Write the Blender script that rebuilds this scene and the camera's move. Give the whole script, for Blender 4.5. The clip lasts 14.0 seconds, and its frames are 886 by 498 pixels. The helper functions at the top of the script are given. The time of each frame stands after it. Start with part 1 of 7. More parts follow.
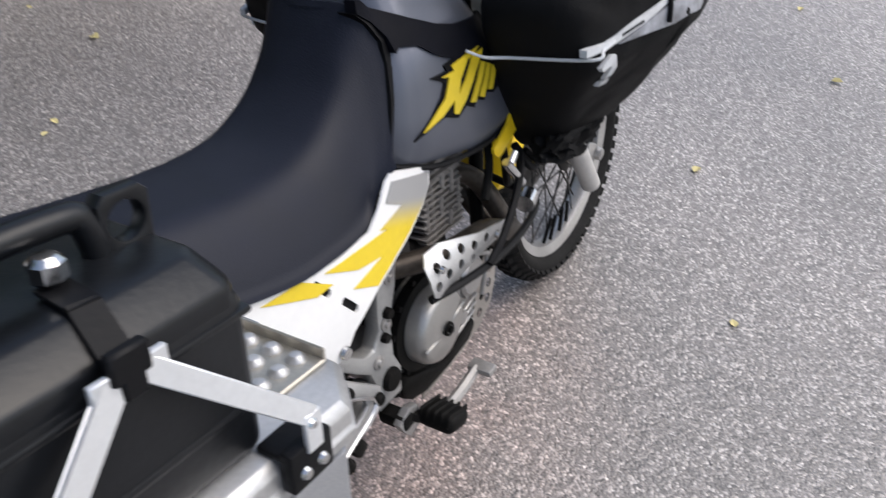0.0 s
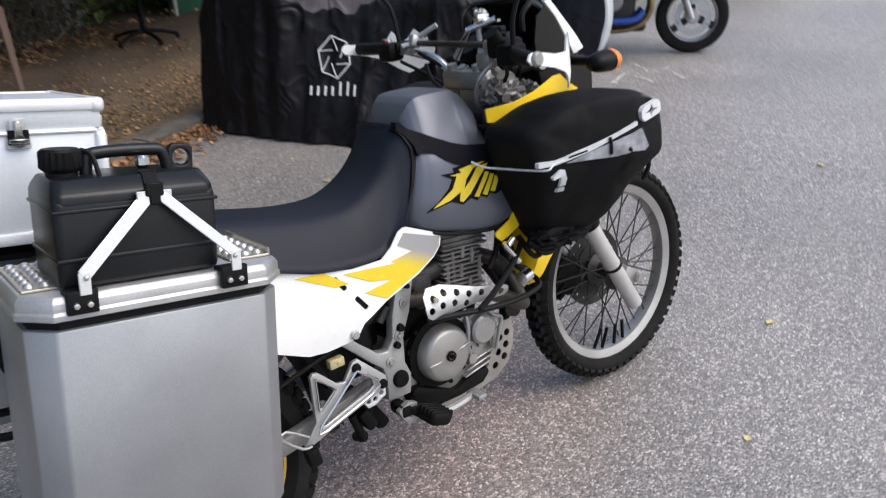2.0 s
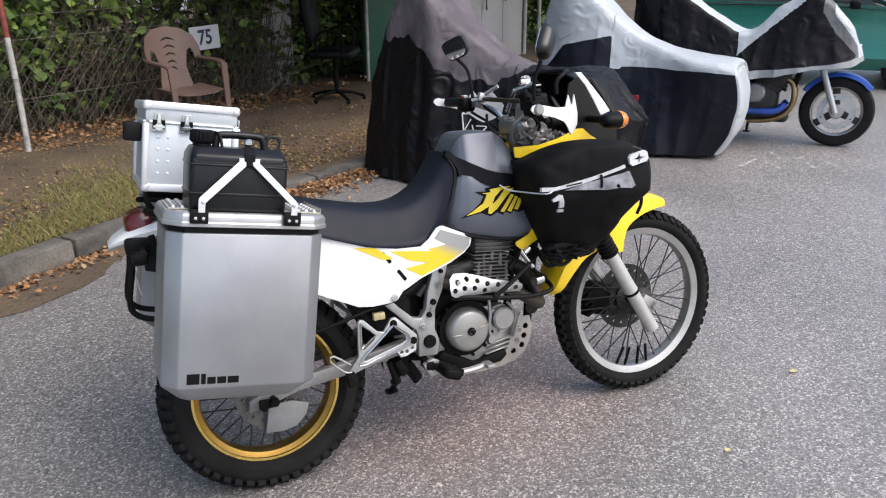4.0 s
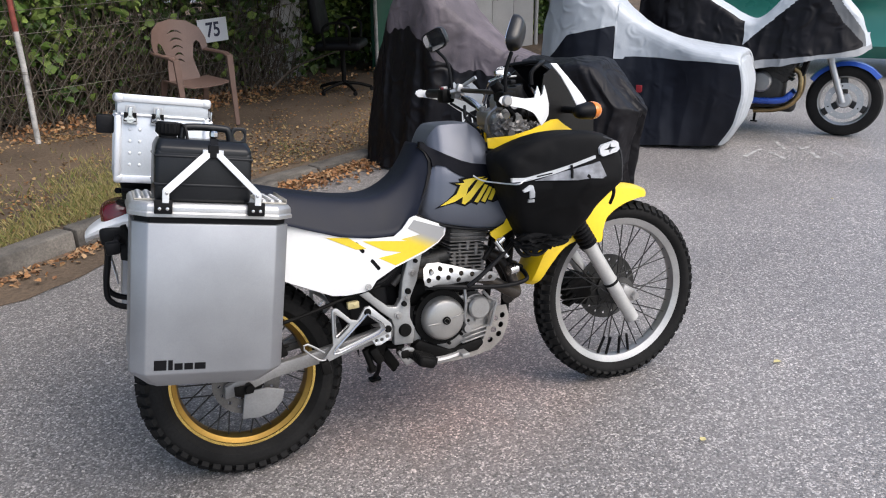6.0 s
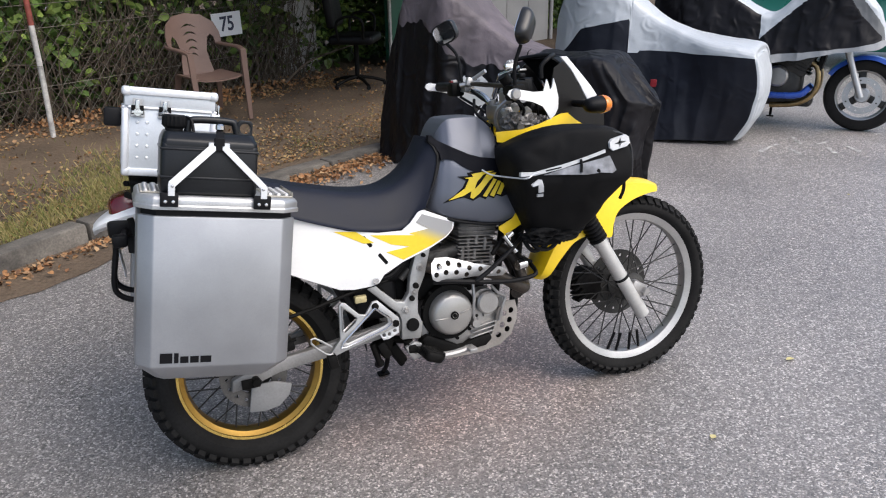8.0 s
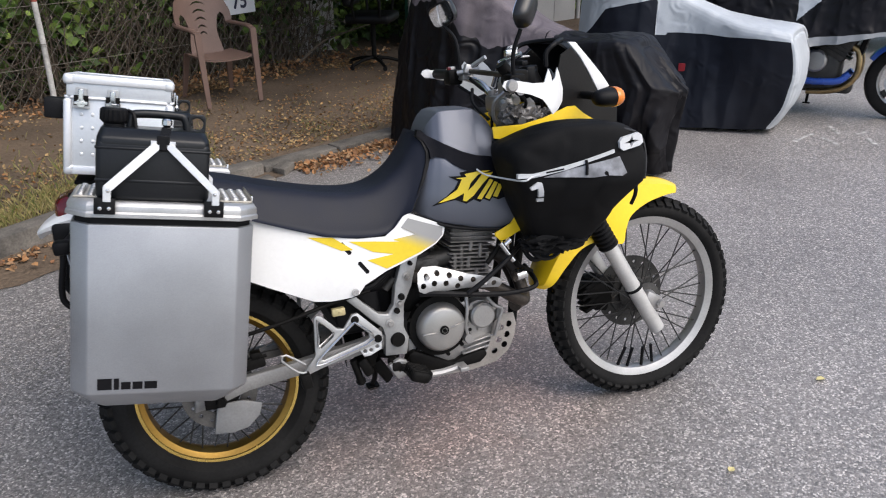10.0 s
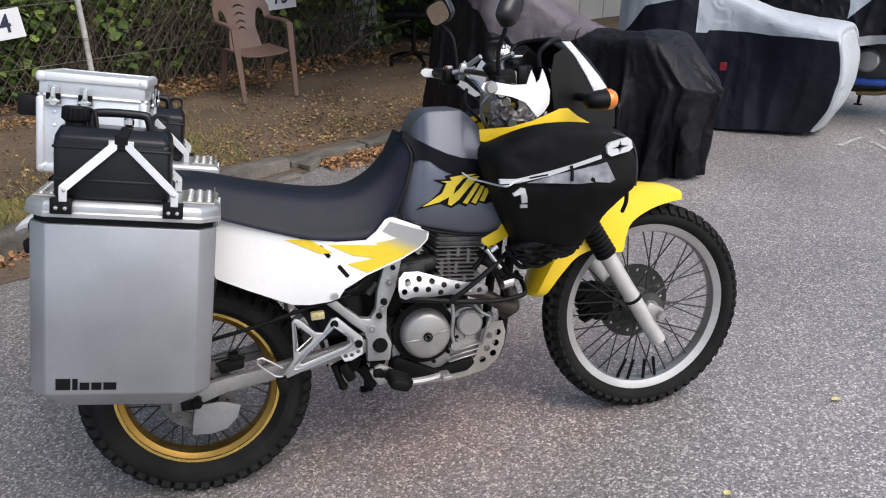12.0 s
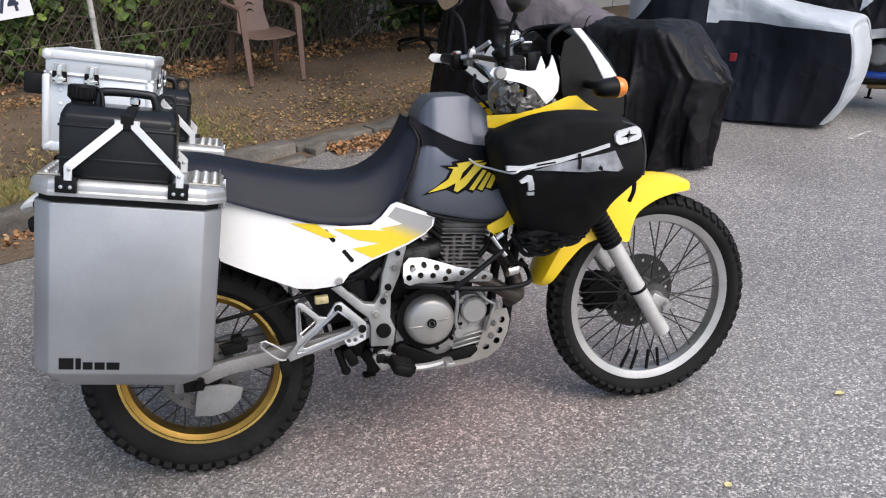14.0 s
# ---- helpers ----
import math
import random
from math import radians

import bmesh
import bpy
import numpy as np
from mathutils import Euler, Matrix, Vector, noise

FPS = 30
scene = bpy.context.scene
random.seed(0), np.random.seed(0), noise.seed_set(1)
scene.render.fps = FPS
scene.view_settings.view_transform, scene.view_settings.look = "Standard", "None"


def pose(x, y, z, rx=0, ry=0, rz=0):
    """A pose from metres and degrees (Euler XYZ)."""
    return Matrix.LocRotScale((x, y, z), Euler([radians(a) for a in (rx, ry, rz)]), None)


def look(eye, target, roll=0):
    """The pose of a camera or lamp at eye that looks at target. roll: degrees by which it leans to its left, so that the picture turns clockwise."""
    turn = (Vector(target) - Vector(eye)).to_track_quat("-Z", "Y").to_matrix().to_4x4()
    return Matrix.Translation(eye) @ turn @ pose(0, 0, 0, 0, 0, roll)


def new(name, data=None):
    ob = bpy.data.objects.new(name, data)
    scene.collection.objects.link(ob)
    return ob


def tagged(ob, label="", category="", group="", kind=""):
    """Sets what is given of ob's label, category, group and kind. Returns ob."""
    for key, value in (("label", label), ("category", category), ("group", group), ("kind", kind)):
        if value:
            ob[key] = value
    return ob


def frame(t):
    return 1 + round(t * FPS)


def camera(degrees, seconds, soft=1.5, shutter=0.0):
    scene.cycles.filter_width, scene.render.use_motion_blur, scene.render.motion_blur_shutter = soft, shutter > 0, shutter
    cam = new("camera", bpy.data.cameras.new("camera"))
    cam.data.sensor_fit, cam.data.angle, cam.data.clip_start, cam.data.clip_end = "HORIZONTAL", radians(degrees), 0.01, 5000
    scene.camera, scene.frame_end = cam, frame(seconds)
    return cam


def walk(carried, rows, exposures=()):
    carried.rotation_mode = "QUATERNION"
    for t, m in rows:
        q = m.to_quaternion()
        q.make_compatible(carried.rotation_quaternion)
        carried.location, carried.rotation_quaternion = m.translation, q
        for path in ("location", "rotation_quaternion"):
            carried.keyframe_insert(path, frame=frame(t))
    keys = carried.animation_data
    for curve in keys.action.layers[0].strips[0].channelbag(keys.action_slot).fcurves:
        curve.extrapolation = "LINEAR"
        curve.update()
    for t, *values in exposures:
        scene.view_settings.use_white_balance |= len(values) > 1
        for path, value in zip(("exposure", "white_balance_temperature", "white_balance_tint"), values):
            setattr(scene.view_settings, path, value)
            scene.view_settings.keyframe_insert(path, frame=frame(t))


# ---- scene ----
cam = camera(58.1, 14.0, 1.1, 0.5)
PATH = [
    (0, (-0.205, -0.574, 1.458), (1.113, 0.187, 0.161), 2.1),
    (0.5, (-0.248, -0.604, 1.476), (1.028, 0.333, 0.254), -1.2),
    (1, (-0.238, -0.855, 1.479), (0.846, 0.285, 0.242), -0.3),
    (1.5, (-0.308, -1.098, 1.495), (0.813, 0.127, 0.381), -0.0),
    (2, (-0.391, -1.388, 1.557), (0.725, 0.014, 0.669), -1.7),
    (2.5, (-0.325, -1.696, 1.562), (0.609, -0.133, 0.734), -2.0),
    (3, (-0.339, -1.909, 1.588), (0.495, -0.278, 0.785), -0.7),
    (3.5, (-0.425, -2.079, 1.595), (0.438, -0.447, 0.826), 2.2),
    (4, (-0.407, -2.186, 1.604), (0.374, -0.485, 0.9), -0.2),
    (4.2, (-0.359, -2.221, 1.615), (0.405, -0.516, 0.903), -0.1),
    (6.5, (-0.277, -2.276, 1.608), (0.439, -0.556, 0.881), -0.9),
    (7, (-0.27, -2.273, 1.605), (0.423, -0.544, 0.878), -0.7),
    (7.5, (-0.264, -2.275, 1.603), (0.417, -0.542, 0.872), -0.8),
    (8, (-0.257, -2.272, 1.604), (0.436, -0.547, 0.868), -0.9),
    (8.2, (-0.238, -2.275, 1.6), (0.457, -0.551, 0.863), -0.9),
    (10.3, (0.041, -2.043, 1.577), (0.623, -0.3, 0.789), -0.8),
    (10.5, (0.115, -2.054, 1.574), (0.646, -0.292, 0.792), -0.3),
    (11, (0.212, -2.069, 1.573), (0.678, -0.298, 0.771), -0.9),
    (11.5, (0.176, -2.06, 1.58), (0.677, -0.297, 0.779), -1.2),
    (12, (0.165, -2.051, 1.578), (0.654, -0.28, 0.787), -1.1),
    (12.5, (0.165, -2.05, 1.577), (0.651, -0.277, 0.789), -0.8),
    (13, (0.166, -2.052, 1.578), (0.673, -0.289, 0.781), -0.8),
    (13.5, (0.163, -2.05, 1.575), (0.664, -0.29, 0.769), -0.4),
    (14, (0.164, -2.043, 1.572), (0.639, -0.282, 0.752), -0.2),
]
walk(cam, [(t, look(eye, target, roll)) for t, eye, target, roll in PATH],
     [(0, 0.7), (0.5, 0.66), (1, 0.64), (1.5, 0.7), (2, 0.76), (3, 0.84), (4, 0.88), (6.5, 0.87), (8, 0.84), (10.3, 0.75), (12, 0.74), (13, 0.82), (14, 0.84)])

# ---- light ----
world = bpy.data.worlds.new("world")
scene.world = world
world.use_nodes = True
sky = world.node_tree.nodes.new("ShaderNodeTexSky")
sky.sky_type, sky.sun_disc = "NISHITA", False
sky.sun_elevation, sky.sun_rotation = radians(54), radians(145)
sky.dust_density, sky.ozone_density = 3.0, 1.0
haze = world.node_tree.nodes.new("ShaderNodeHueSaturation")
haze.inputs["Saturation"].default_value = 0.88
world.node_tree.links.new(sky.outputs[0], haze.inputs["Color"])
world.node_tree.links.new(haze.outputs[0], world.node_tree.nodes["Background"].inputs[0])
world.node_tree.nodes["Background"].inputs[1].default_value = 0.14
sun = new("sun", bpy.data.lights.new("sun", "SUN"))
sun.data.energy, sun.data.angle, sun.data.color = 1.35, radians(60), (1.0, 0.97, 0.95)
sun.matrix_world = look((2.8, -3.5, 6.0), (0.3, 0.0, 0.0))


# ---- materials ----
def material(name, base, rough=0.5, metal=0.0, var=0.15, scale=6.0, fine=140.0, bump=0.04, tint=None, coat=0.0, rvar=0.12, depth=0.002, spec=0.5, crease=0.0):
    """Principled surface with stains at one scale and grain at another."""
    m = bpy.data.materials.new(name)
    m.use_nodes = True
    nt = m.node_tree
    p = nt.nodes["Principled BSDF"]
    co = nt.nodes.new("ShaderNodeTexCoord")
    coarse, grain = nt.nodes.new("ShaderNodeTexNoise"), nt.nodes.new("ShaderNodeTexNoise")
    coarse.inputs["Scale"].default_value, coarse.inputs["Detail"].default_value = scale, 5.0
    grain.inputs["Scale"].default_value, grain.inputs["Detail"].default_value = fine, 3.0
    for n in (coarse, grain):
        nt.links.new(co.outputs["Object"], n.inputs["Vector"])
    ramp = nt.nodes.new("ShaderNodeMapRange")
    ramp.inputs["From Min"].default_value, ramp.inputs["From Max"].default_value = 0.3, 0.7
    nt.links.new(coarse.outputs["Fac"], ramp.inputs["Value"])
    mix = nt.nodes.new("ShaderNodeMix")
    mix.data_type = "RGBA"
    dark = tint or tuple(c * (1 - 2 * var) for c in base)
    mix.inputs["A"].default_value, mix.inputs["B"].default_value = (*dark, 1), (*base, 1)
    nt.links.new(ramp.outputs["Result"], mix.inputs["Factor"])
    speck = nt.nodes.new("ShaderNodeMix")
    speck.data_type, speck.blend_type = "RGBA", "MULTIPLY"
    speck.inputs["Factor"].default_value = 1.0
    gr = nt.nodes.new("ShaderNodeMapRange")
    gr.inputs["From Min"].default_value, gr.inputs["From Max"].default_value = 0.25, 0.75
    gr.inputs["To Min"].default_value, gr.inputs["To Max"].default_value = 1 - var, 1 + var * 0.5
    nt.links.new(grain.outputs["Fac"], gr.inputs["Value"])
    nt.links.new(mix.outputs["Result"], speck.inputs["A"])
    nt.links.new(gr.outputs["Result"], speck.inputs["B"])
    nt.links.new(speck.outputs["Result"], p.inputs["Base Color"])
    rr = nt.nodes.new("ShaderNodeMapRange")
    rr.inputs["To Min"].default_value, rr.inputs["To Max"].default_value = max(0.03, rough - rvar), min(1.0, rough + rvar)
    nt.links.new(coarse.outputs["Fac"], rr.inputs["Value"])
    nt.links.new(rr.outputs["Result"], p.inputs["Roughness"])
    p.inputs["Metallic"].default_value = metal
    p.inputs["Coat Weight"].default_value = coat
    p.inputs["Specular IOR Level"].default_value = spec
    b = nt.nodes.new("ShaderNodeBump")
    b.inputs["Strength"].default_value, b.inputs["Distance"].default_value = min(1.0, bump * 4), depth
    nt.links.new(grain.outputs["Fac"], b.inputs["Height"])
    nt.links.new(b.outputs["Normal"], p.inputs["Normal"])
    if crease:
        cr = nt.nodes.new("ShaderNodeTexNoise")
        cr.inputs["Scale"].default_value, cr.inputs["Detail"].default_value, cr.inputs["Distortion"].default_value = 7.0, 3.0, 1.2
        cr.noise_type = "RIDGED_MULTIFRACTAL"
        nt.links.new(co.outputs["Object"], cr.inputs["Vector"])
        b2 = nt.nodes.new("ShaderNodeBump")
        b2.inputs["Strength"].default_value, b2.inputs["Distance"].default_value = 0.6, crease
        nt.links.new(cr.outputs["Fac"], b2.inputs["Height"])
        nt.links.new(b2.outputs["Normal"], b.inputs["Normal"])
    return m


def asphalt_material():
    """Worn asphalt: pale and dark stone chips in a grey binder, with patches."""
    m = material("asphalt", (0.233, 0.22, 0.213), 0.46, var=0.15, scale=0.8, fine=38, bump=0.1, spec=0.9)
    nt = m.node_tree
    p = nt.nodes["Principled BSDF"]
    co = nt.nodes.new("ShaderNodeTexCoord")
    chips = nt.nodes.new("ShaderNodeTexVoronoi")
    chips.inputs["Scale"].default_value = 155.0
    fine = nt.nodes.new("ShaderNodeTexVoronoi")
    fine.inputs["Scale"].default_value = 320.0
    for v in (chips, fine):
        nt.links.new(co.outputs["Object"], v.inputs["Vector"])
    src = p.inputs["Base Color"].links[0].from_socket
    out = src
    for v, stops in ((chips, ((0.0, 0.4), (0.25, 0.72), (0.72, 1.0), (0.86, 1.65), (1.0, 2.4))), (fine, ((0.0, 0.62), (0.5, 0.95), (0.85, 1.1), (1.0, 1.6)))):
        sep = nt.nodes.new("ShaderNodeSeparateColor")
        nt.links.new(v.outputs["Color"], sep.inputs[0])
        r = nt.nodes.new("ShaderNodeValToRGB")
        els = r.color_ramp.elements
        while len(els) < len(stops):
            els.new(0.5)
        for k, (pos, val) in enumerate(stops):
            els[k].position, els[k].color = pos, (val, val * 0.99, val * 0.98, 1)
        nt.links.new(sep.outputs[0], r.inputs[0])
        mul = nt.nodes.new("ShaderNodeMix")
        mul.data_type, mul.blend_type = "RGBA", "MULTIPLY"
        mul.inputs["Factor"].default_value = 1.0
        nt.links.new(out, mul.inputs["A"])
        nt.links.new(r.outputs[0], mul.inputs["B"])
        out = mul.outputs["Result"]
    # reddish dust dried on the road beside the engine
    spot, reach, ragged = nt.nodes.new("ShaderNodeVectorMath"), nt.nodes.new("ShaderNodeMapRange"), nt.nodes.new("ShaderNodeTexNoise")
    spot.operation = "DISTANCE"
    spot.inputs[1].default_value = (0.75, 0.38, 0.0)
    ragged.inputs["Scale"].default_value, ragged.inputs["Detail"].default_value = 5.0, 5.0
    nt.links.new(co.outputs["Object"], spot.inputs[0])
    nt.links.new(co.outputs["Object"], ragged.inputs["Vector"])
    reach.interpolation_type = "SMOOTHSTEP"
    reach.inputs["From Min"].default_value, reach.inputs["From Max"].default_value = 0.95, 0.1
    nt.links.new(spot.outputs["Value"], reach.inputs["Value"])
    amount = nt.nodes.new("ShaderNodeMath")
    amount.operation = "MULTIPLY"
    nt.links.new(reach.outputs["Result"], amount.inputs[0])
    nt.links.new(ragged.outputs["Fac"], amount.inputs[1])
    dust = nt.nodes.new("ShaderNodeMix")
    dust.data_type, dust.blend_type = "RGBA", "MULTIPLY"
    nt.links.new(amount.outputs["Value"], dust.inputs["Factor"])
    nt.links.new(out, dust.inputs["A"])
    dust.inputs["B"].default_value = (1.95, 1.4, 1.24, 1)
    # brighter open-sky light towards the free end of the road, painted into the colour
    axis, lit_end, wave, painted_sky = nt.nodes.new("ShaderNodeSeparateXYZ"), nt.nodes.new("ShaderNodeMapRange"), nt.nodes.new("ShaderNodeMath"), nt.nodes.new("ShaderNodeMix")
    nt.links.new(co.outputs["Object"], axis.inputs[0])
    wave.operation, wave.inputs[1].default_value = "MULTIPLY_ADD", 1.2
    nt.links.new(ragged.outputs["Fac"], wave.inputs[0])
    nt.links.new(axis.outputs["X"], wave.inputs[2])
    lit_end.interpolation_type = "SMOOTHSTEP"
    lit_end.inputs["From Min"].default_value, lit_end.inputs["From Max"].default_value = 1.5, 3.6
    nt.links.new(wave.outputs["Value"], lit_end.inputs["Value"])
    painted_sky.data_type, painted_sky.blend_type = "RGBA", "MULTIPLY"
    painted_sky.inputs["B"].default_value = (1.24, 1.24, 1.25, 1)
    nt.links.new(lit_end.outputs["Result"], painted_sky.inputs["Factor"])
    nt.links.new(dust.outputs["Result"], painted_sky.inputs["A"])
    nt.links.new(painted_sky.outputs["Result"], p.inputs["Base Color"])
    b = nt.nodes.new("ShaderNodeBump")
    b.inputs["Strength"].default_value, b.inputs["Distance"].default_value = 0.6, 0.004
    nt.links.new(chips.outputs["Distance"], b.inputs["Height"])
    b.invert = True
    nt.links.new(b.outputs["Normal"], p.inputs["Normal"])
    return m


def varied_leaf(name, cols, rough=0.7, translucent=0.0):
    """Leaf colours that differ from piece to piece."""
    m = bpy.data.materials.new(name)
    m.use_nodes = True
    nt = m.node_tree
    p = nt.nodes["Principled BSDF"]
    p.inputs["Specular IOR Level"].default_value = 0.22
    g = nt.nodes.new("ShaderNodeNewGeometry")
    ramp = nt.nodes.new("ShaderNodeValToRGB")
    els = ramp.color_ramp.elements
    while len(els) < len(cols):
        els.new(0.5)
    for i, c in enumerate(cols):
        els[i].position, els[i].color = i / max(1, len(cols) - 1), (*c, 1)
    nt.links.new(g.outputs["Random Per Island"], ramp.inputs[0])
    nt.links.new(ramp.outputs[0], p.inputs["Base Color"])
    p.inputs["Roughness"].default_value = rough
    return m


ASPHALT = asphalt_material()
SOIL = material("dry_soil", (0.145, 0.105, 0.072), 0.95, var=0.25, scale=1.6, fine=45, bump=0.25, tint=(0.075, 0.056, 0.04), depth=0.012, spec=0.2)
CONCRETE = material("kerb_concrete", (0.19, 0.17, 0.145), 0.9, var=0.38, scale=5, fine=90, bump=0.15)
BRUSHED = material("brushed_aluminium", (0.41, 0.42, 0.44), 0.45, 0.72, var=0.17, scale=3.2, fine=900, bump=0.004)
SILVER = material("bright_aluminium", (0.5, 0.5, 0.5), 0.42, 0.7, var=0.1, scale=9, fine=200, bump=0.02)
TREAD = material("warm_tread_plate", (0.5, 0.465, 0.4), 0.35, 0.75, var=0.12, scale=14, fine=200, bump=0.02)
STRAP = material("satin_aluminium_strap", (0.72, 0.73, 0.74), 0.45, 0.6, var=0.06, scale=9, fine=200, bump=0.01)
CASE = material("case_aluminium_sheet", (0.6, 0.63, 0.66), 0.45, 0.45, var=0.05, scale=5, fine=160, bump=0.02)
PROFILE = material("case_edge_profile", (0.72, 0.73, 0.75), 0.42, 0.5, var=0.05, scale=8, fine=160, bump=0.02)
CAST = material("cast_alloy", (0.38, 0.37, 0.36), 0.4, 0.7, var=0.1, scale=14, fine=220, bump=0.05)
SATIN = material("satin_clutch_alloy", (0.34, 0.33, 0.315), 0.34, 0.65, var=0.05, scale=9, fine=220, bump=0.01)
DARKCAST = material("dark_engine_alloy", (0.065, 0.063, 0.06), 0.55, 0.5, var=0.3, scale=12, fine=160, bump=0.06)
FINS = material("dusty_cylinder_fins", (0.3, 0.28, 0.26), 0.58, 0.4, var=0.25, scale=14, fine=160, bump=0.05)
DARKPIPE = material("dull_exhaust_steel", (0.09, 0.075, 0.062), 0.5, 0.7, var=0.3, scale=14, fine=120, bump=0.04)
FRAME = material("silver_frame_paint", (0.37, 0.37, 0.365), 0.42, 0.5, var=0.1, scale=14, fine=150, bump=0.04)
DULLGUARD = material("dull_grey_plastic", (0.2, 0.2, 0.2), 0.6, var=0.15, scale=14, fine=150, bump=0.04)
DULLSKID = material("dusty_skid_plate", (0.38, 0.35, 0.32), 0.5, 0.55, var=0.15, scale=9, fine=200, bump=0.03)
DULLALLOY = material("dull_swinging_arm_alloy", (0.25, 0.245, 0.24), 0.5, 0.4, var=0.15, scale=10, fine=160, bump=0.04)
BLACK = material("black_plastic", (0.0065, 0.0065, 0.0075), 0.5, var=0.2, scale=12, fine=180, bump=0.04, spec=0.15)
GRIME = material("grimy_black_metal", (0.0085, 0.008, 0.0075), 0.6, 0.2, var=0.3, scale=16, fine=120, bump=0.08, spec=0.12)
JERRY = material("black_polyethylene", (0.0065, 0.0075, 0.0095), 0.36, var=0.2, scale=10, fine=160, bump=0.03, spec=0.32)
RUBBER = material("tyre_rubber", (0.017, 0.0165, 0.016), 0.85, var=0.25, scale=9, fine=110, bump=0.08, spec=0.15)
VINYL = material("seat_vinyl", (0.0115, 0.0135, 0.023), 0.52, var=0.15, scale=9, fine=420, bump=0.06, spec=0.22)
TANK = material("grey_metallic_paint", (0.118, 0.127, 0.155), 0.42, 0.45, var=0.06, scale=4, fine=500, bump=0.0, coat=0.12)
WHITE = material("white_plastic", (0.8, 0.8, 0.79), 0.35, var=0.03, scale=4, fine=90, bump=0.01, coat=0.2)
YELLOW = material("yellow_plastic", (0.86, 0.58, 0.012), 0.36, var=0.04, scale=5, fine=90, bump=0.01, coat=0.2)
DECAL = material("yellow_decal", (0.74, 0.55, 0.025), 0.4, var=0.05, scale=8, fine=90, bump=0.0)
FADE = material("fading_decal", (0.74, 0.55, 0.025), 0.4, var=0.05, scale=8, fine=90, bump=0.0)


def fade_print(m):
    """The print runs from yellow below to grey above and ahead."""
    nt = m.node_tree
    p = nt.nodes["Principled BSDF"]
    co, dot, ramp, mix = nt.nodes.new("ShaderNodeTexCoord"), nt.nodes.new("ShaderNodeVectorMath"), nt.nodes.new("ShaderNodeMapRange"), nt.nodes.new("ShaderNodeMix")
    dot.operation = "DOT_PRODUCT"
    dot.inputs[1].default_value = (0.45, 0.0, 0.89)
    ramp.interpolation_type = "SMOOTHSTEP"
    ramp.inputs["From Min"].default_value, ramp.inputs["From Max"].default_value = 0.862, 0.912
    mix.data_type = "RGBA"
    nt.links.new(co.outputs["Object"], dot.inputs[0])
    nt.links.new(dot.outputs["Value"], ramp.inputs["Value"])
    nt.links.new(ramp.outputs["Result"], mix.inputs["Factor"])
    nt.links.new(p.inputs["Base Color"].links[0].from_socket, mix.inputs["A"])
    mix.inputs["B"].default_value = (0.3, 0.3, 0.3, 1)
    nt.links.new(mix.outputs["Result"], p.inputs["Base Color"])


fade_print(FADE)
INK = material("black_ink", (0.006, 0.006, 0.007), 0.6, var=0.1, bump=0.0, spec=0.1)
GOLD = material("gold_anodised_rim", (0.3, 0.175, 0.04), 0.36, 0.9, var=0.1, scale=12, fine=160, bump=0.02)
RIM = material("dusty_alloy_rim", (0.47, 0.46, 0.45), 0.4, 0.8, var=0.1, scale=9, fine=160, bump=0.03)
SPOKE = material("dull_steel_spoke", (0.05, 0.048, 0.046), 0.5, 0.6, var=0.15, bump=0.0)
CLOTH = material("black_bag_nylon", (0.006, 0.006, 0.0065), 0.7, var=0.2, scale=7, fine=500, bump=0.1, spec=0.15, crease=0.012)
REFLECT = material("silver_reflective_tape", (0.62, 0.63, 0.64), 0.5, var=0.08, scale=20, fine=200, bump=0.02)
PANELPLASTIC = material("clear_map_pocket", (0.34, 0.35, 0.38), 0.22, var=0.3, scale=22, fine=60, bump=0.1)
ORANGE = material("orange_lens", (0.75, 0.2, 0.012), 0.2, var=0.05, bump=0.0, coat=0.5)
REDLENS = material("red_lens", (0.11, 0.004, 0.008), 0.2, var=0.1, bump=0.0, coat=0.3)
FORKLEG = material("pale_fork_alloy", (0.56, 0.55, 0.53), 0.42, 0.45, var=0.08, scale=16, fine=150, bump=0.03)
HARNESS = material("dark_harness_webbing", (0.0035, 0.004, 0.0075), 0.6, var=0.15, scale=12, fine=400, bump=0.08, spec=0.1)
# brighter copy of the rim gold, painting the highlight along the lip
GOLDLIP = material("gold_rim_lip_highlight", (0.72, 0.5, 0.14), 0.25, 0.9, var=0.08, scale=14, fine=160, bump=0.01)
MIRRORBACK = material("glossy_black_mirror_shell", (0.01, 0.01, 0.011), 0.3, var=0.1, bump=0.01, spec=0.5)
DULLDISC = material("dull_brake_steel", (0.16, 0.15, 0.14), 0.5, 0.6, var=0.2, scale=14, fine=160, bump=0.03)
PIPING = material("charcoal_piping", (0.03, 0.03, 0.033), 0.6, var=0.15, scale=20, fine=200, bump=0.05)
CHROME = material("chrome", (0.62, 0.62, 0.62), 0.18, 1.0, var=0.05, bump=0.0)
MIRROR = material("mirror_glass", (0.85, 0.86, 0.87), 0.03, 1.0, var=0.0, bump=0.0, rvar=0.0)
BRASS = material("brass_label", (0.55, 0.47, 0.25), 0.5, 0.3, var=0.15, bump=0.0)
COVERDARK = material("dark_rain_cover", (0.0068, 0.006, 0.0082), 0.48, var=0.25, scale=3, fine=220, bump=0.05, spec=0.2, crease=0.04)
COVERNAVY = material("navy_rain_cover", (0.011, 0.013, 0.021), 0.5, var=0.2, scale=3, fine=220, bump=0.06, spec=0.25, crease=0.012)
